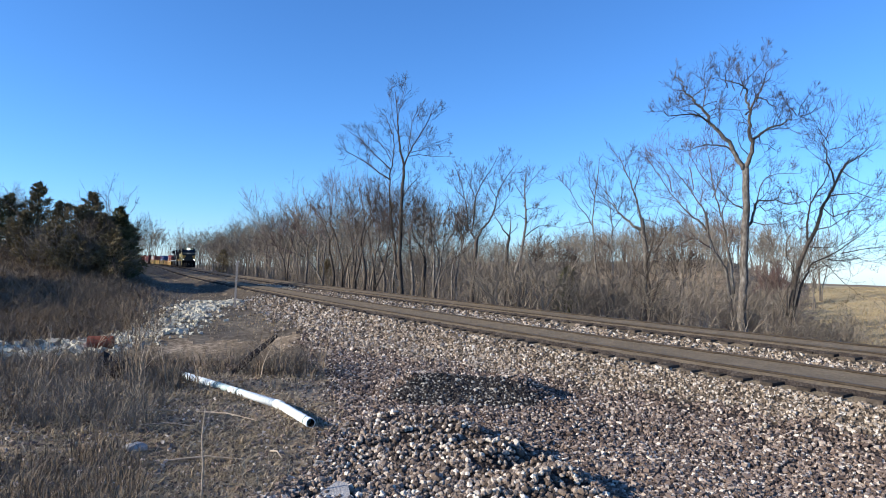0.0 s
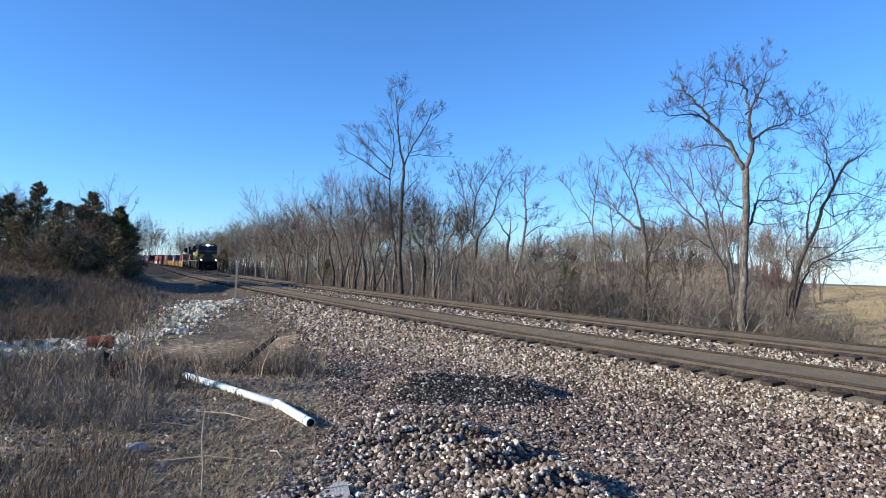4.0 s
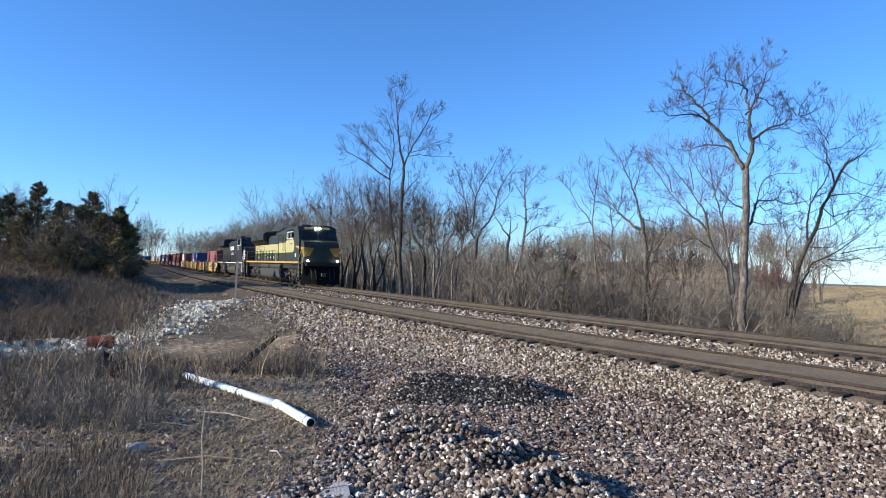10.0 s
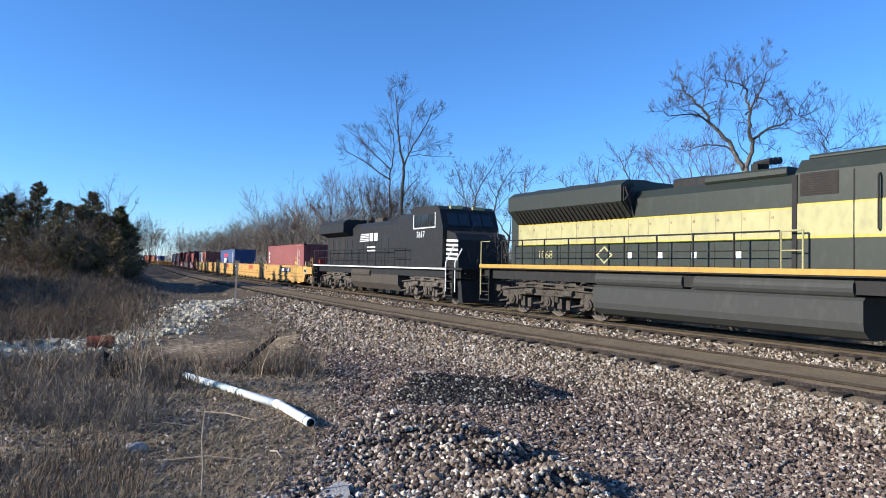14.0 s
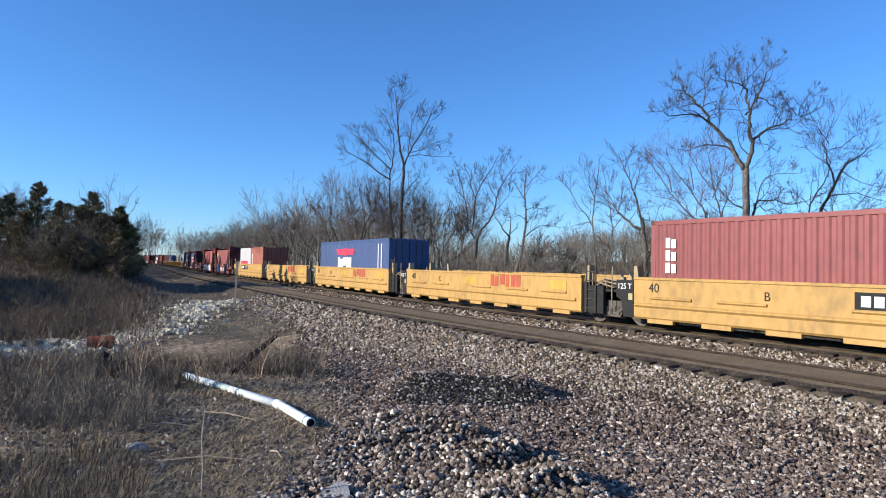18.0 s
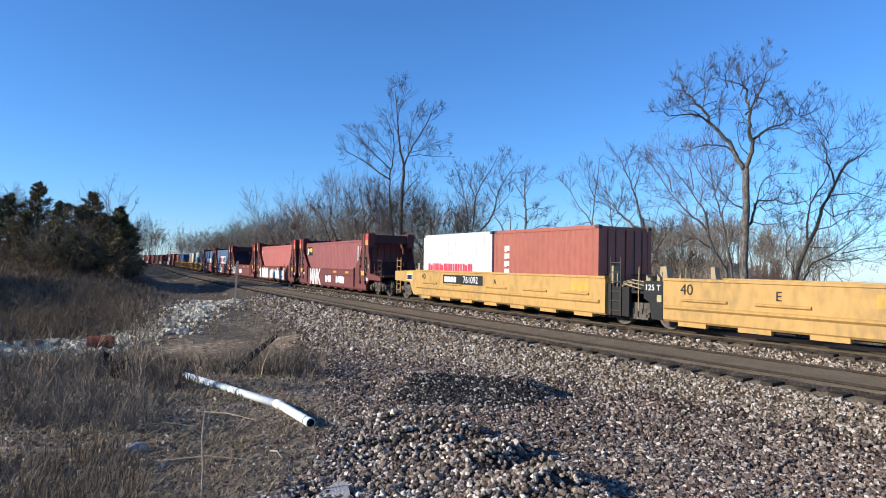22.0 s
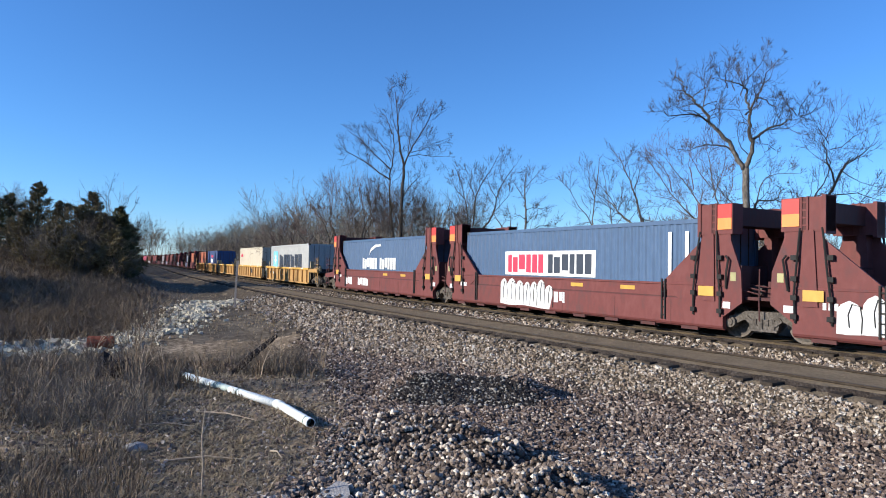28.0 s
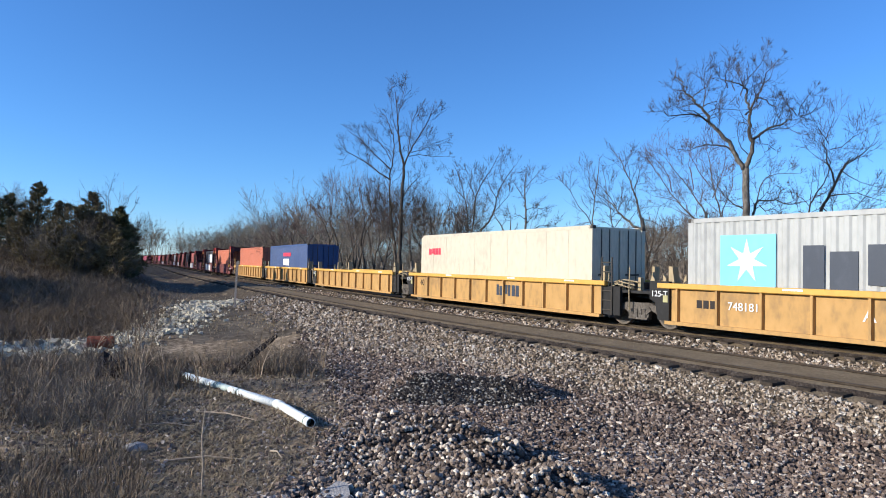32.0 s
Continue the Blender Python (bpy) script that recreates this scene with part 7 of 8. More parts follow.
    if kind == "ribbed":
        for y in (-1.36, 1.36):
            part("top_chord", Build().box(-6.95, 6.95, y - 0.11, y + 0.11, 1.22, 1.37, c=0.02), M_CHORD, u, "orange-yellow top chord")
    return u


def pads(u, xs, z, w, h, mat, y=-1.425):
    for x in xs:
        part("stencil", Build().box(x, x + w, y - 0.006, y, z, z + h), mat, u)


# first car: five plain yellow wells
M_BRAKE = paint("red_brake_paint", (0.33, 0.035, 0.022), 0.35, 0.65)
SMOOTH_Q = [52.5, 67.85, 83.2, 98.55, 113.9]
for k, q in enumerate(SMOOTH_Q):
    loaded = k in (0, 2, 4)
    u = well_unit("smooth", q, 15.35, k == 0, k == 4, True, "yellow steel well car, loaded" if loaded else "yellow steel well car, empty")
    if k == 0:
        part("brake_housing", Build().box(8.78, 9.06, -0.85, -0.45, 1.12, 1.98, c=0.05).cyl((9.1, -0.65, 1.6), "x", 0.24, 0.05, 14), M_BRAKE, u, "red hand brake housing")
    if k in (1, 2, 3):
        bars(u, 1.1, 0.98, -1.425, (0.55, 0.62, 0.62), 0.46, 0.12, M_DECAL_RED, slant=0.03)
        if k == 3:
            part("check_mark", Build().prism([(2.1, 0.62), (2.55, 0.30), (2.62, 0.38), (2.2, 0.68)], -1.49, -1.482, "y").prism([(2.55, 0.30), (3.2, 0.62), (3.1, 0.68), (2.55, 0.42)], -1.49, -1.482, "y"), M_BLACK, u)
        lettering("40", 0.42, M_BLACK, u, -5.75, -1.425, 1.2)
        lettering({1: "C", 2: "D", 3: "E"}[k], 0.34, M_BLACK, u, -3.1, -1.425, 1.14)
    else:
        x0 = -0.25 if k == 0 else -3.9
        part("number_panel", Build().box(x0, x0 + 3.3, -1.428, -1.42, 0.94, 1.34), M_BLACK, u, "black number panel")
        bars(u, x0 + 0.14, 1.02, -1.43, (0.2, 0.2, 0.2, 0.22), 0.24, 0.07, M_WHITE)
        lettering("761092", 0.40, M_WHITE, u, x0 + 2.35, -1.43, 1.14)
        lettering("40", 0.38, M_BLACK, u, -5.8, -1.425, 1.2)
        lettering("B" if k == 0 else "A", 0.32, M_BLACK, u, -2.3 if k == 0 else 0.3, -1.425, 1.12)
        sg = 1 if k == 0 else -1
        part("placard", Build().box(sg * 7.3 - 0.3, sg * 7.3 + 0.3, -1.425, -1.41, 0.98, 1.3).box(sg * 7.3 - 0.25, sg * 7.3 + 0.25, -1.43, -1.42, 1.02, 1.26, 1), [M_WHITE, M_BLACK], u)
        pads(u, [sg * 7.3 - 0.35], 1.32, 0.7, 0.1, M_YELLOW_BRIGHT, -1.41)
    if k < 4:
        lettering("125 T", 0.24, M_WHITE, u, -6.92, -1.435, 1.22)
    pads(u, [4.9] if k in (0, 4) else [-0.9, 4.9], 1.0, 0.9, 0.30, M_PATCH)
    pads(u, [3.9, 5.3], 0.34, 0.35, 0.10, M_REDPANEL, -1.40)
    pads(u, [4.0, 5.4], 0.36, 0.15, 0.06, M_WHITE, -1.407)

c = container(52.5, "maroon", "maroon corrugated steel shipping container in a yellow well")
part("sticker", Build().box(3.6, 4.15, -1.224, -1.214, 1.3, 1.55).prism([(3.75, 1.66), (4.0, 1.66), (3.9, 1.95), (3.82, 1.95)], -1.224, -1.214, "y"), M_YELLOW_BRIGHT, c)
for x, z0, z1 in ((4.35, 1.25, 2.5), (4.75, 1.9, 2.4), (4.75, 1.25, 1.7)):
    part("lettering", Build().box(x, x + 0.09, -1.222, -1.212, z0, z1), M_WHITE, c)
for z in (1.36, 1.72, 2.08):
    part("lettering", Build().box(-5.56, -5.40, -1.222, -1.212, z, z + 0.30).box(-5.36, -5.20, -1.222, -1.212, z, z + 0.25), M_WHITE, c)
pads(c, [3.7, 4.3, 4.75], 2.74, 0.3, 0.05, M_AMBER, -1.222)
c = container(83.2, "blue", "royal blue corrugated shipping container with red and white mark")
part("logo", Build().prism([(-2.3, 2.0), (-1.2, 2.0), (-0.95, 1.88), (-0.7, 2.0), (0.45, 2.0), (0.85, 2.36), (-0.7, 2.38), (-0.95, 2.48), (-1.2, 2.38), (-2.75, 2.36)], -1.226, -1.214, "y"), M_DECAL_CRIMSON, c, "red winged mark")
bars(c, -2.3, 1.22, -1.22, (0.95, 0.95, 0.5), 0.62, 0.05, M_WHITE)
for x in (4.5, 4.95):
    part("lettering", Build().box(x, x + 0.10, -1.222, -1.212, 1.2, 2.6), M_WHITE, c)
c = container(110.97, "brown", "brownish-red twenty-foot shipping container", 6.058)
for z in (1.15, 1.45, 1.75, 2.05):
    part("lettering", Build().box(-2.28, -2.12, -1.222, -1.212, z, z + 0.22).box(-2.10, -1.96, -1.222, -1.212, z + 0.03, z + 0.22), M_WHITE, c)
c = container(117.15, "white", "white twenty-foot shipping container with pink lettering", 6.058, smooth=True)
bars(c, -2.5, 1.12, -1.216, (0.42, 0.12, 0.34, 0.34, 0.36, 0.36, 0.10, 0.40, 0.14, 0.36, 0.36), 0.42, 0.07, M_DECAL_CRIMSON)

# second car: five oxide-red wells with tall end posts
OXIDE_Q = [133.9, 149.5, 165.1, 180.7, 196.3]
M_SCRAWL = surface("streaky_white_paint", [(0.22, 0.19, 0.18), (0.62, 0.60, 0.58), (0.80, 0.79, 0.77)], 2.2, 0.6, stretch=(2.5, 1.0, 0.7))
GLYPHS = {"wide": [(0, 0), (0.05, 1), (0.3, 1), (0.5, 0.55), (0.7, 1), (0.95, 1), (1, 0), (0.75, 0), (0.72, 0.6), (0.55, 0.15), (0.42, 0.15), (0.27, 0.6), (0.25, 0)],
          "slant": [(0, 0), (0.05, 1), (0.3, 1), (0.7, 0.45), (0.7, 1), (1, 1), (1, 0), (0.72, 0), (0.3, 0.55), (0.3, 0)],
          "kick": [(0, 0), (0, 1), (0.3, 1), (0.3, 0.62), (0.75, 1), (1.1, 1), (0.55, 0.55), (1.25, 0), (0.85, 0), (0.3, 0.45), (0.3, 0)]}


def tag_letters(u, x, z0, z1, wide):
    """Three block letters painted freehand."""
    for g in ("wide", "slant", "kick"):
        pts = [(x + wide * a, z0 + (z1 - z0) * c) for a, c in GLYPHS[g]]
        part("graffiti_letter", Build().prism(pts, -1.434, -1.43, "y"), M_SCRAWL, u, "white painted graffiti")
        x += wide * 1.04


def scrawl(u, x0, x1, z0, z1, seed, outline=False):
    """Painted-on scrawl: one ragged streaky patch, or rounded letters with dark outlines."""
    r = random.Random(seed)
    top, x = [], x0
    while x < x1:
        w = r.uniform(0.4, 0.6) if outline else r.uniform(0.10, 0.28)
        if outline:
            h = z1 - r.uniform(0, 0.25)
            top += [(x + w * t, h - 0.22 * (2 * t - 1) ** 2) for t in (0.02, 0.2, 0.5, 0.8, 0.98)]
            part("outline", Build().tube([(x + w * a, -1.437, z0 + (h - z0) * c) for a, c in ((0.95, 0.1), (0.98, 0.5), (0.9, 0.85), (0.6, 0.9), (0.45, 0.6), (0.5, 0.25))], 0.016, 4), M_BLACK, u)
        else:
            top += [(x, z1 - r.uniform(0, 0.12)), (x + w * 0.55, z1 - r.uniform(0.05, 0.3))]
        x += w
    low = [(x1 - (x1 - x0) * i / 6, z0 + r.uniform(0, 0.08)) for i in range(7)]
    part("graffiti", Build().prism(top + low, -1.433, -1.43, "y"), M_WHITE if outline else M_SCRAWL, u, "white painted graffiti")


for k, q in enumerate(OXIDE_Q):
    u = well_unit("oxide", q, 15.6, k == 0, k == 4, True, "oxide-red well car with tall end posts, loaded" if k != 2 else "oxide-red well car with tall end posts, empty, graffitied")
    if k == 0:
        tag_letters(u, -4.3, 0.25, 1.36, 0.78)
    elif k == 1:
        scrawl(u, -5.8, -2.2, 0.3, 1.3, 4)
        scrawl(u, -1.6, 3.6, 0.3, 1.2, 5)
    elif k == 2:
        scrawl(u, -5.9, -4.2, 0.35, 1.35, 6, True)
    elif k == 3:
        scrawl(u, -3.2, -0.2, 0.26, 1.34, 7, True)
    if k in (0, 2, 4):
        x0 = {0: -0.7, 2: -3.8, 4: -5.0}[k]
        bars(u, x0, 0.5, -1.43, (0.42, 0.30, 0.30), 0.44, 0.08, M_WHITE)
        bars(u, x0 + 2.2, 0.5, -1.43, (0.34, 0.32, 0.32, 0.36), 0.44, 0.08, M_WHITE)
    if k == 3:
        bars(u, 0.05, 0.55, -1.428, (0.22, 0.26), 0.36, 0.08, M_WHITE)
    pads(u, [0.9, 3.2], 1.14, 0.6, 0.12, M_PATCH, -1.402)
    bars(u, -6.2, 0.9, -1.428, (0.08, 0.08, 0.08, 0.08), 0.16, 0.05, M_WHITE)
c = container(133.9, "maroon", "red corrugated shipping container between tall red end posts")
part("logo", Build().box(-5.7, -4.5, -1.222, -1.212, 2.0, 2.62).box(-5.62, -5.42, -1.226, -1.214, 2.06, 2.5, 1).prism([(-5.4, 2.3), (-4.56, 2.2), (-4.56, 2.56), (-5.4, 2.46)], -1.226, -1.214, "y", 2), [M_BLACK, M_WHITE, M_YELLOW_BRIGHT], c)
for x in (4.9, 5.4):
    part("lettering", Build().box(x, x + 0.1, -1.222, -1.212, 1.5, 2.5), M_WHITE, c)
c = container(149.5, "red", "faded red corrugated shipping container between end posts")
part("lettering", Build().box(5.2, 5.3, -1.222, -1.212, 1.5, 2.5).box(-5.8, -5.6, -1.222, -1.212, 2.3, 2.5), M_WHITE, c)
c = container(180.7, "steel_blue", "slate blue corrugated shipping container with white sign panel")
part("logo", Build().box(-3.2, 1.9, -1.226, -1.214, 1.15, 2.05), M_WHITE, c, "white panel")
bars(c, -3.0, 1.25, -1.226, (0.62, 0.74, 0.66), 0.68, 0.08, M_DECAL_CRIMSON)
bars(c, -0.55, 1.25, -1.226, (0.66, 0.66, 0.74), 0.68, 0.1, M_DECAL_DARK)
for x in (4.9, 5.5):
    part("lettering", Build().box(x, x + 0.12, -1.222, -1.212, 1.3, 2.55), M_WHITE, c)
c = container(196.3, "steel_blue", "slate blue corrugated shipping container with white lettering")
bars(c, -2.6, 1.18, -1.226, (0.62, 0.72, 0.66), 0.62, 0.08, M_WHITE)
bars(c, 0.0, 1.18, -1.226, (0.62, 0.66, 0.72), 0.62, 0.08, M_WHITE)
part("logo", Build().prism([(-1.6, 1.95), (-1.35, 2.2), (-0.6, 2.42), (0.1, 2.45), (0.1, 2.56), (-0.7, 2.56), (-1.4, 2.32)], -1.224, -1.214, "y"), M_WHITE, c, "white swoosh")

# third car: five ribbed yellow wells
RIB_Q = [216.2, 232.15, 248.0, 263.7, 279.2]
for k, q in enumerate(RIB_Q):
    u = well_unit("ribbed", q, 15.85, k == 0, k == 4, True, "worn yellow ribbed well car, loaded" if k != 2 else "worn yellow ribbed well car, empty")
    if k == 0:
        bars(u, -5.7, 0.72, -1.345, (0.16, 0.16, 0.16), 0.22, 0.05, M_DARKIN)
        lettering("748181", 0.30, M_WHITE, u, -4.3, -1.36, 0.82)
        lettering("40", 0.52, M_BLACK, u, 0.1, -1.345, 0.78)
        lettering("A", 0.42, M_WHITE, u, -1.3, -1.345, 0.82)
    if k == 1:
        bars(u, 0.7, 0.62, -1.345, (0.42, 0.42, 0.46), 0.42, 0.1, M_DECAL_DARK)
        lettering("40", 0.42, M_BLACK, u, -5.7, -1.345, 0.9)
    if k < 4:
        lettering("125-T", 0.24, M_WHITE, u, -6.9, -1.435, 1.05)
    pads(u, [-3.2, 1.6, 5.0], 1.30, 0.5, 0.05, M_WHITE, -1.472)
c = container(216.2, "grey", "pale grey corrugated shipping container with blue star panel")
part("logo", Build().box(-5.07, -3.52, -1.226, -1.214, 1.05, 2.40), M_DECAL_SKY, c, "pale blue panel")
star = [(0.58 * (1 if i % 2 == 0 else 0.36) * math.sin(i * math.pi / 7) - 4.3, 0.58 * (1 if i % 2 == 0 else 0.36) * math.cos(i * math.pi / 7) + 1.72) for i in range(14)]
part("star", Build().prism(star[::-1], -1.236, -1.226, "y"), M_WHITE, c, "white seven-pointed star")
bars(c, -2.84, 1.02, -1.222, (1.25, 1.1, 0.85, 0.95, 0.9, 1.0), 1.08, 0.2, M_DECAL_DARK)
c = container(232.15, "cream", "cream shipping container with small red letters", smooth=True)
bars(c, -5.3, 1.95, -1.216, (0.26, 0.26, 0.26, 0.2), 0.30, 0.05, M_DECAL_CRIMSON)
c = container(263.7, "blue", "royal blue shipping container with small white panel")
part("logo", Build().box(-1.2, 0.7, -1.224, -1.214, 1.2, 1.75), M_WHITE, c)
part("logo", Build().box(-1.2, 1.2, -1.224, -1.214, 1.95, 2.25), M_DECAL_CRIMSON, c)
container(279.2, "orange", "orange-red corrugated shipping container")

# the cars that follow, round the bend
FOLLOW = ["orange", "dark", None, "red", "dark", "maroon", "red", "white", None, "red", "brown", "pink", "maroon", None, "pink", "orange", "red", "brown"]
for k, colour in enumerate(FOLLOW):
    q = 298.0 + 15.6 * k
    u = well_unit("oxide", q, 15.6, k % 5 == 0, k % 5 == 4, False, "oxide-red well car, loaded" if colour else "oxide-red well car, empty")
    if k in (1, 3, 6, 7, 10):
        scrawl(u, -4.5, 2.5, 0.3, 1.3, 30 + k)
    if colour:
        c = container(q, colour, {"dark": "dark corrugated shipping container", "pink": "bright red shipping container"}.get(colour, colour + " corrugated shipping container"))
        if k == 1:
            part("logo", Build().box(-2.0, 2.2, -1.226, -1.214, 1.2, 2.4), M_WHITE, c)

green_locomotive(9.0)
black_locomotive(31.9)


# ---------------------------------------------------------------- loose things in the foreground
M_PVC = surface("white_pvc", [(0.50, 0.56, 0.53), (0.74, 0.77, 0.74), (0.82, 0.84, 0.82)], 5.0, 0.45, 0, 0.05, 40.0, spec=0.4)
M_PVC_RING = surface("grimy_pvc", [(0.12, 0.20, 0.18), (0.25, 0.33, 0.30)], 8.0, 0.6)
M_CONCRETE = surface("concrete", [(0.24, 0.225, 0.205), (0.34, 0.32, 0.30), (0.44, 0.42, 0.39)], 6.0, 0.9, 0, 0.3, 50.0)
M_RUST = surface("rust", [(0.10, 0.035, 0.022), (0.19, 0.07, 0.045), (0.27, 0.11, 0.07)], 6.0, 0.9, 0, 0.3, 50.0)
M_ROT = surface("rotten_wood", [(0.018, 0.014, 0.012), (0.045, 0.036, 0.03), (0.08, 0.065, 0.055)], 4.0, 0.95, 0, 0.5, 40.0)
M_STALK = surface("pale_stalk", [(0.22, 0.17, 0.12), (0.36, 0.29, 0.21), (0.48, 0.40, 0.30)], 5.0, 0.9)
M_POST = surface("weathered_post", [(0.13, 0.12, 0.11), (0.22, 0.20, 0.185), (0.30, 0.28, 0.26)], 4.0, 0.9)


def ground_z(x, y):
    return float(height(np.array([float(x)]), np.array([float(y)]))[0])


def drain_pipe():
    """A white plastic pipe with a bend, sockets and a dark open end."""
    a, b_, c = [Vector((x, y, ground_z(x, y) + up)) for x, y, up in ((-4.94, 12.9, 0.07), (-2.48, 10.3, 0.07), (-1.74, 9.0, 0.07))]
    r = 0.064
    pipe = tagged(new("drain_pipe"), "white plastic drain pipe with a bend, lying on gravel", "pipe")
    base = Vector((b_.x, b_.y, ground_z(b_.x, b_.y)))
    pipe.matrix_basis = Matrix.Translation(base)
    a, b_, c = a - base, b_ - base, c - base
    part("long_section", Build().tube([a, a.lerp(b_, 0.5), b_], r, 20), M_PVC, pipe, smooth=True)
    d = (c - b_).normalized()
    ring = Build()
    o = d.orthogonal().normalized()
    w = d.cross(o)
    vs, n = [], 24
    for rad, at in ((r, b_), (r, c), (r * 0.86, c), (r * 0.86, c - d * 0.6)):
        vs += [at + rad * (math.cos(6.2832 * k / n) * o + math.sin(6.2832 * k / n) * w) for k in range(n)]
    fs = [(i * n + k, i * n + (k + 1) % n, (i + 1) * n + (k + 1) % n, (i + 1) * n + k) for i in range(3) for k in range(n)]
    ring.add(vs, fs + [tuple(range(3 * n, 4 * n))])
    # Bore and its stop coloured near black: the shade inside the pipe.
    ring.m[2 * n:] = [1] * (n + 1)
    part("short_section", ring, [M_PVC, M_DARKIN], pipe, smooth=False)
    part("elbow", Build().tube([b_.lerp(a, 0.03), b_, b_.lerp(c, 0.09)], r * 1.09, 20), M_PVC, pipe, smooth=True)
    for t in (0.02, 0.38, 0.40, 0.62):
        part("socket_ring", Build().tube([a.lerp(b_, t), a.lerp(b_, t + 0.012)], r * 1.10, 20), M_PVC_RING, pipe)
    part("socket_ring", Build().tube([b_.lerp(c, 0.88), b_.lerp(c, 0.90)], r * 1.03, 20), M_PVC_RING, pipe)
    part("grime_band", Build().tube([a.lerp(b_, 0.41), a.lerp(b_, 0.54)], r * 1.01, 20), surface("mossy_pvc", [(0.30, 0.40, 0.36), (0.55, 0.60, 0.56)], 9.0, 0.6), pipe)


drain_pipe()

# lineside post
px, py = -10.51, 33.7
post = tagged(new("marker_post"), "slim weathered marker post leaning beside the track", "post")
post.matrix_basis = pose(px, py, ground_z(px, py) - 0.1, 0, 2.5, 0)
part("shaft", Build().prism([(-0.05, -0.02), (0.05, -0.02), (0.05, 0.02), (0.015, 0.025), (0.012, 0.06), (-0.012, 0.06), (-0.015, 0.025), (-0.05, 0.02)], 0, 2.48, "z"), M_POST, post)
part("plate", Build().box(-0.06, 0.06, -0.03, -0.02, 1.75, 2.42), M_POST, post)

# pale slab, grey stone, rusty plate
x0, y0 = -1.05, 6.45
slab = tagged(new("concrete_slab"), "broken pale concrete slab half buried in gravel", "slab")
slab.matrix_basis = pose(x0, y0, ground_z(x0, y0) + 0.01, 8, -6, 20)
part("fragment", Build().prism([(-0.22, -0.20), (0.16, -0.26), (0.20, 0.12), (0.12, 0.2), (-0.1, 0.02)], -0.05, 0.03, "z"), M_CONCRETE, slab)


def boulder(name, x, y, rx, ry, rz, mat, label, category, seed, turn=0):
    r = random.Random(seed)
    bm = bmesh.new()
    bmesh.ops.create_icosphere(bm, subdivisions=2, radius=1.0)
    for v in bm.verts:
        k = 1 + 0.28 * noise.noise(v.co * 1.4 + Vector((seed, 0, 0)))
        v.co = Vector((v.co.x * rx * k, v.co.y * ry * k, max(-0.4, v.co.z) * rz * k))
    me = bpy.data.meshes.new(name)
    bm.to_mesh(me)
    bm.free()
    me.materials.append(mat)
    ob = tagged(new(name, me), label, category)
    ob.matrix_basis = pose(x, y, ground_z(x, y) + rz * 0.25, 0, 0, turn)
    return ob


boulder("stone", -3.53, 7.75, 0.15, 0.07, 0.07, M_CONCRETE, "flat pale grey stone in the dead grass", "stone", 3, 25)
boulder("rotten_stump", -6.45, 12.75, 0.26, 0.2, 0.36, M_ROT, "dark rotten stump among the brush", "stump", 4)
boulder("rotten_stump", -6.05, 12.6, 0.28, 0.18, 0.3, M_ROT, "dark rotten wood among the brush", "stump", 5, 30)
x0, y0 = -11.25, 22.0
plate = tagged(new("rusty_drum"), "rusty steel drum lying in pale rocks", "drum")
plate.matrix_basis = pose(x0, y0, ground_z(x0, y0) + 0.1, 0, 0, 12)
part("shell", Build().cyl((0, 0, 0.1), "x", 0.2, 0.75, 18).cyl((-0.2, 0, 0.1), "x", 0.21, 0.03, 18).cyl((0.2, 0, 0.1), "x", 0.21, 0.03, 18), M_RUST, plate, smooth=False)
# broken timber leaning in the weeds
x0, y0 = -4.35, 13.6
z0 = ground_z(x0, y0)
log = tagged(new("broken_timber"), "dark broken timber leaning in dead weeds", "timber")
log.matrix_basis = Matrix.Translation((x0, y0, z0))
part("beam", Build().tube([(0, 0, -0.1), (0.28, 0.6, 0.25), (0.62, 1.4, 0.62)], [0.07, 0.075, 0.05], 7), M_ROT, log)
# single pale stalk and fallen sticks
x0, y0 = -2.2, 6.2
stalk = tagged(new("weed_stalk"), "single dry upright weed stalk", "weed")
stalk.matrix_basis = Matrix.Translation((x0, y0, ground_z(x0, y0)))
part("stem", Build().tube([(0, 0, -0.05), (0.01, 0, 0.3), (-0.005, 0, 0.6), (0.015, 0.01, 0.86)], [0.011, 0.010, 0.008, 0.005], 6), M_STALK, stalk)
part("twig", Build().tube([(0.0, 0, 0.62), (0.05, 0.02, 0.74), (0.06, 0.02, 0.84)], [0.005, 0.004, 0.003], 5), M_STALK, stalk)
for k, (xa, ya, xb, yb) in enumerate(((-3.5, 9.6, -2.55, 9.3), (-3.9, 8.6, -3.2, 8.75), (-2.0, 7.9, -1.8, 7.65), (-4.6, 9.2, -3.8, 9.6), (-3.0, 7.4, -2.2, 7.5))):
    st = tagged(new("fallen_stick"), "pale dry stick lying on the ground", "stick", "fallen sticks")
    za, zb = ground_z(xa, ya) + 0.03, ground_z(xb, yb) + 0.03
    st.matrix_basis = Matrix.Translation((xa, ya, za))
    part("stem", Build().tube([(0, 0, 0), ((xb - xa) * 0.5, (yb - ya) * 0.5 + 0.04, (zb - za) * 0.5 + 0.03), (xb - xa, yb - ya, zb - za)], [0.012, 0.011, 0.006], 6), M_STALK, st)


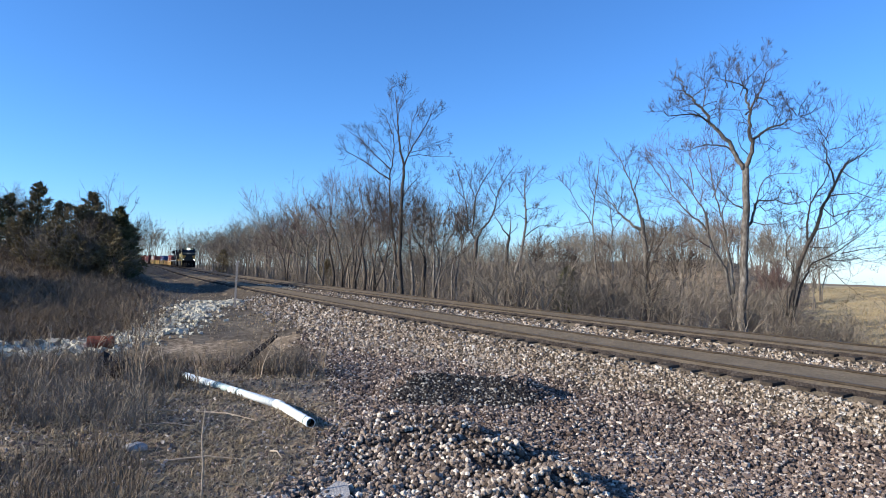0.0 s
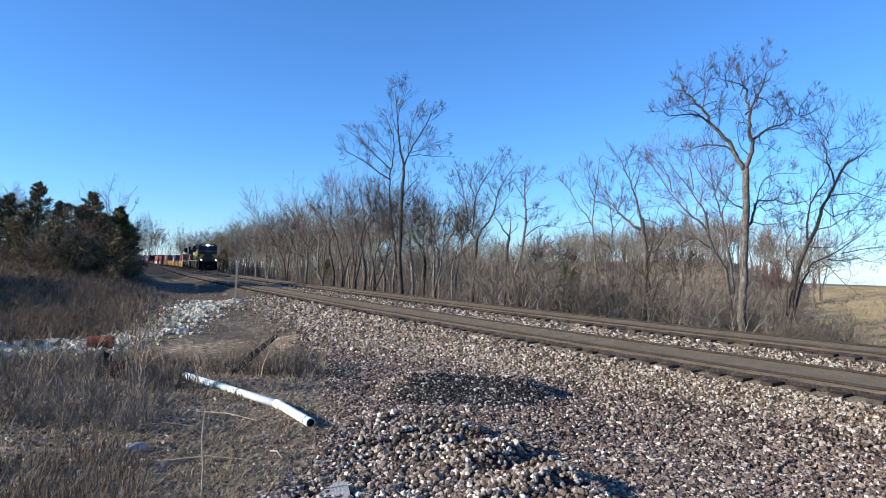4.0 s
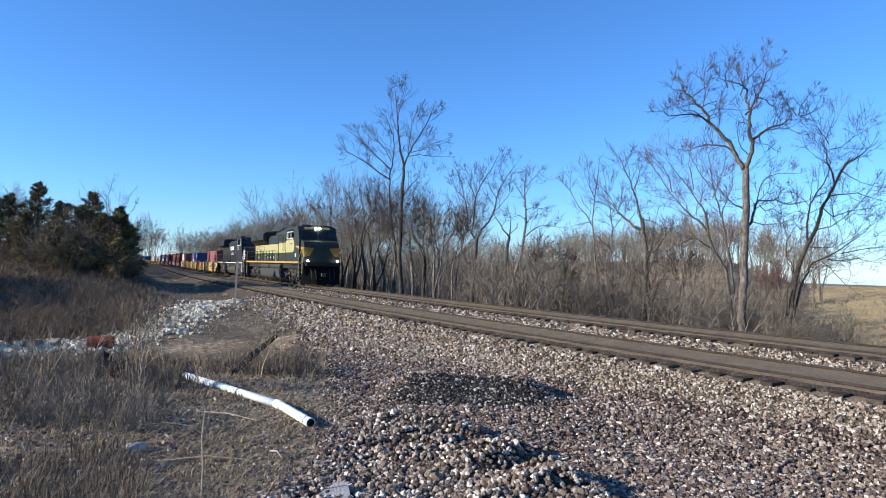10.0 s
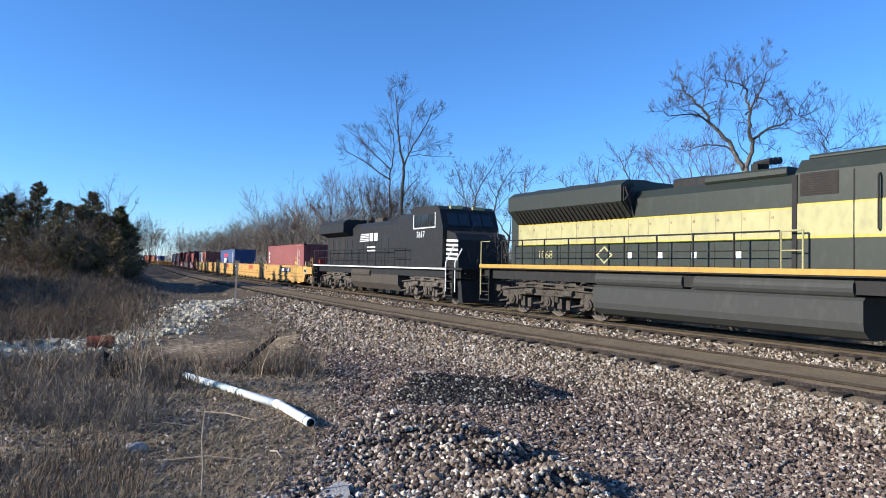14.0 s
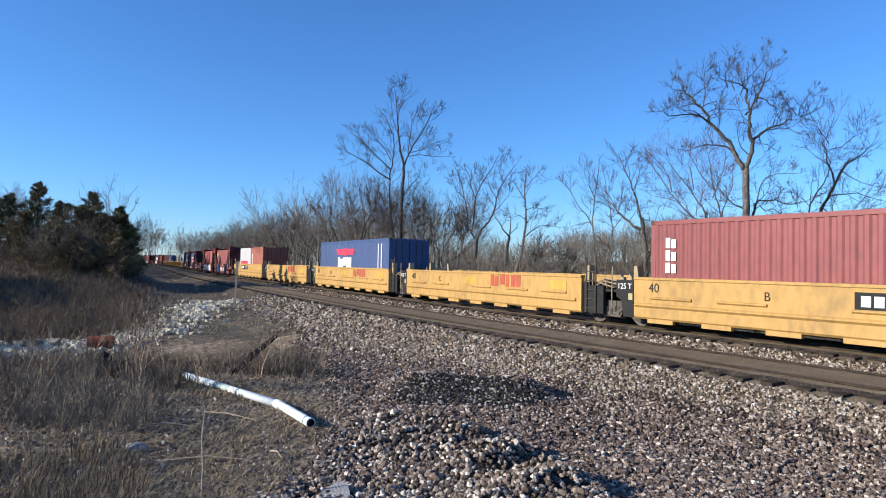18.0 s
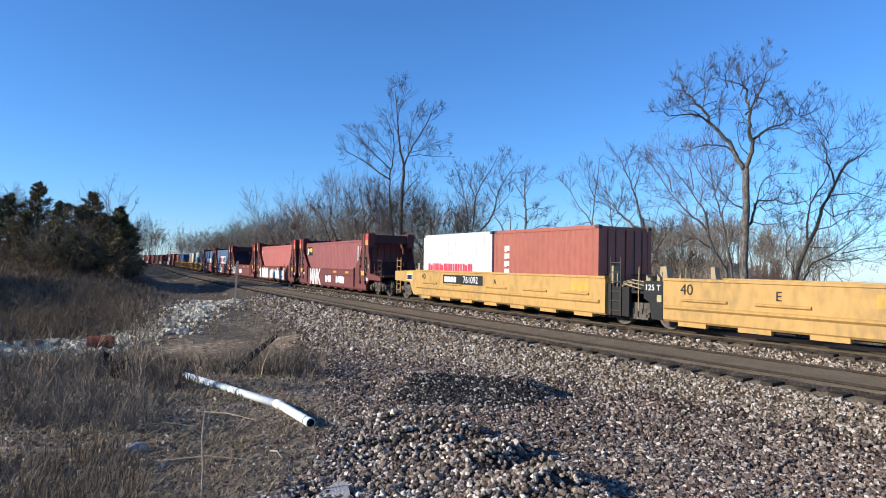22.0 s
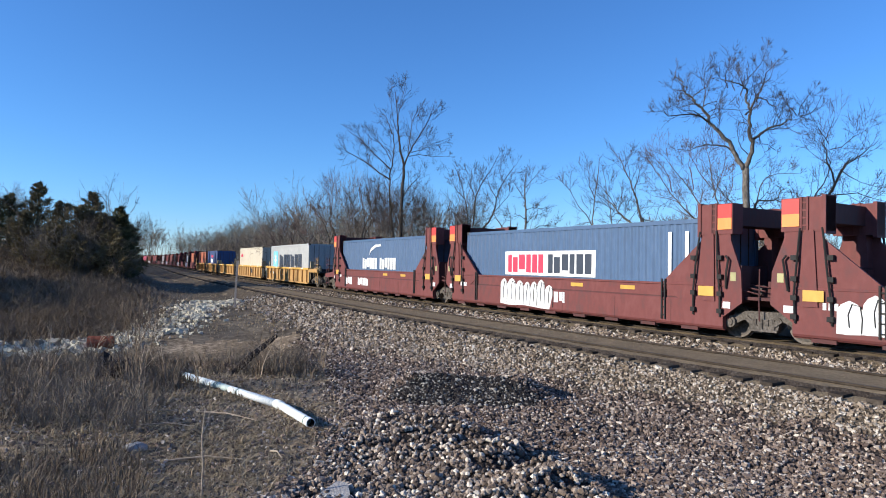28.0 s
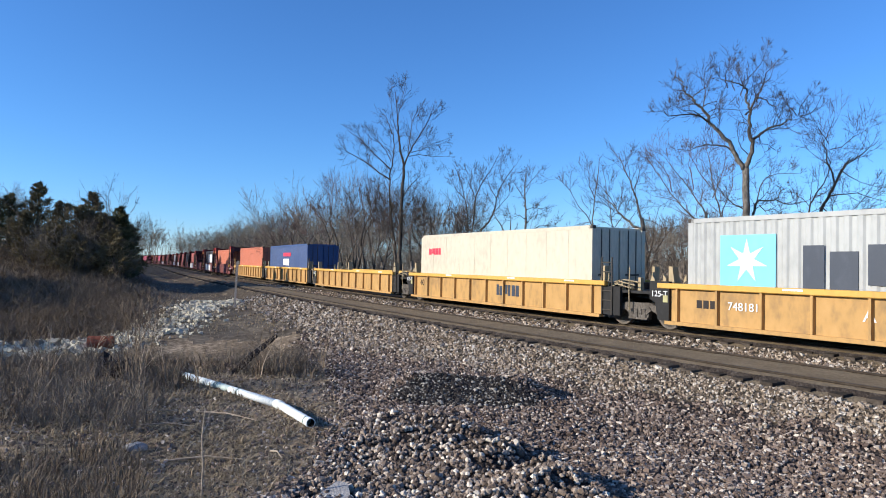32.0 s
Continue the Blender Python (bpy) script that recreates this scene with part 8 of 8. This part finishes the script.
def sapling(x, y, h, stems, seed, label):
    t = tagged(new("bare_shrub"), label, "shrub", "bare shrubs in the ditch")
    t.matrix_basis = pose(x, y, ground_z(x, y) - 0.03)
    for k in range(stems):
        w = Wood(seed * 20 + k, thin=9.0, least=0.0032)
        a = w.r.uniform(0, 6.28)
        e, hh = w.r.uniform(0.12, 0.45), h * w.r.uniform(0.6, 1.0)
        w.limb([(0.05 * math.cos(a), 0.05 * math.sin(a), 0), (e * 0.4 * math.cos(a), e * 0.4 * math.sin(a), hh * 0.5), (e * math.cos(a), e * math.sin(a), hh)], 0.013, 0.005, 5.0 / h, 0.4 * h, 0.3, 0.6, 1)
        part("stem", w.fine, M_STALK if k % 5 == 0 else M_WEED, t)


for k, (x, y, h, n) in enumerate(((-5.2, 11.4, 1.55, 7), (-5.6, 11.9, 1.2, 5), (-4.75, 11.6, 1.0, 4), (-7.4, 12.2, 0.9, 5), (-3.6, 13.2, 0.8, 5), (-8.3, 11.0, 0.7, 4), (-2.6, 14.6, 0.8, 5), (-6.3, 10.0, 0.6, 3), (-9.6, 14.5, 1.0, 4), (-6.6, 11.2, 0.9, 6), (-7.8, 10.2, 0.8, 6), (-5.9, 13.2, 0.9, 6), (-8.9, 12.6, 0.9, 6), (-4.5, 12.4, 0.7, 5), (-7.0, 13.4, 0.8, 6), (-5.2, 10.2, 0.55, 5), (-3.4, 14.2, 0.7, 5))):
    sapling(x, y, h, n, 600 + k, "leafless many-stemmed shrub in the ditch")

# pale rocks along the ditch
rip = tagged(new("rock_riprap"), "bank of pale broken limestone rocks along the ditch", "rocks")
shapes = [raw("rock", v, f, M_RIPRAP) for v, f in rock_shapes(8, 91, False)]
way = [(-19.0, 21.5), (-15.5, 21.0), (-13.2, 21.2), (-11.3, 22.4), (-10.6, 25.0), (-11.3, 29.0), (-12.3, 33.5), (-12.6, 38.5)]
r_ = random.Random(92)
rest_x, rest_y, rest_s = [], [], []
for k in range(1900):
    t = r_.random() ** 0.9 * (len(way) - 1.001)
    i = int(t)
    x = way[i][0] + (way[i + 1][0] - way[i][0]) * (t - i) + r_.gauss(0, 0.7)
    y = way[i][1] + (way[i + 1][1] - way[i][1]) * (t - i) + r_.gauss(0, 0.55)
    size = r_.uniform(0.05, 0.155)
    if k < 290:
        m = Matrix.Translation((x, y, ground_z(x, y) + size * 0.35)) @ pose(0, 0, 0, r_.uniform(-40, 40), r_.uniform(-40, 40), r_.uniform(0, 360)) @ Matrix.Diagonal((size, size, size * 0.8, 1))
        piece("rock", r_.choice(shapes), rip, at=m)
    else:
        rest_x.append(x), rest_y.append(y), rest_s.append(size * 0.8)
rx, ry, rs_ = np.array(rest_x), np.array(rest_y), np.array(rest_s)
v, f = scatter(rx, ry, height(rx, ry) + rs_ * 0.3, rs_, rock_shapes(6, 93, False), 94)
piece("rock_rubble", raw("rock_rubble", v, f, M_RIPRAP), rip)["kind"] = "stuff"
# a patch of pale stones between the tracks
sx = np.array([on_line(-51 + r_.gauss(0, 2.2), -2.4 + r_.gauss(0, 0.45))[:2] for _ in range(130)])
v, f = scatter(sx[:, 0], sx[:, 1], height(sx[:, 0], sx[:, 1]) + 0.03, np.array([r_.uniform(0.05, 0.10) for _ in range(130)]), rock_shapes(5, 95, True), 96)
tagged(new("pale_stones", raw("pale_stones", v, f, M_RIPRAP)), "patch of pale stones between the tracks", "stones", kind="stuff")


# ---------------------------------------------------------------- movement
FRONT_S = 22.05 - SPEED * 16.0      # where the headlight is at the clip's start


def motions():
    """Every thing of the train along the line at an even speed, and its wheels rolling."""
    for ob, q, z in MOVING:
        rows = []
        for k in range(0, 65):
            t = k * 0.5
            s = FRONT_S + SPEED * t - q
            x, y, th = on_line(s)
            xa, ya, _ = on_line(s + 6.5)
            xb, yb, _ = on_line(s - 6.5)
            rows.append((t, pose((xa + xb) / 2, (ya + yb) / 2, z, 0, 0, math.degrees(math.atan2(ya - yb, xa - xb)))))
        walk(ob, rows)
    for ob, (x, y, z), r in WHEELS:
        n = 2 if r > 0.5 else 1      # frames from key to key
        walk(ob, [(k / FPS, pose(x, y, z, 0, math.degrees(SPEED * k / FPS / r) % 360.0, 0)) for k in range(0, 961, n)])


motions()
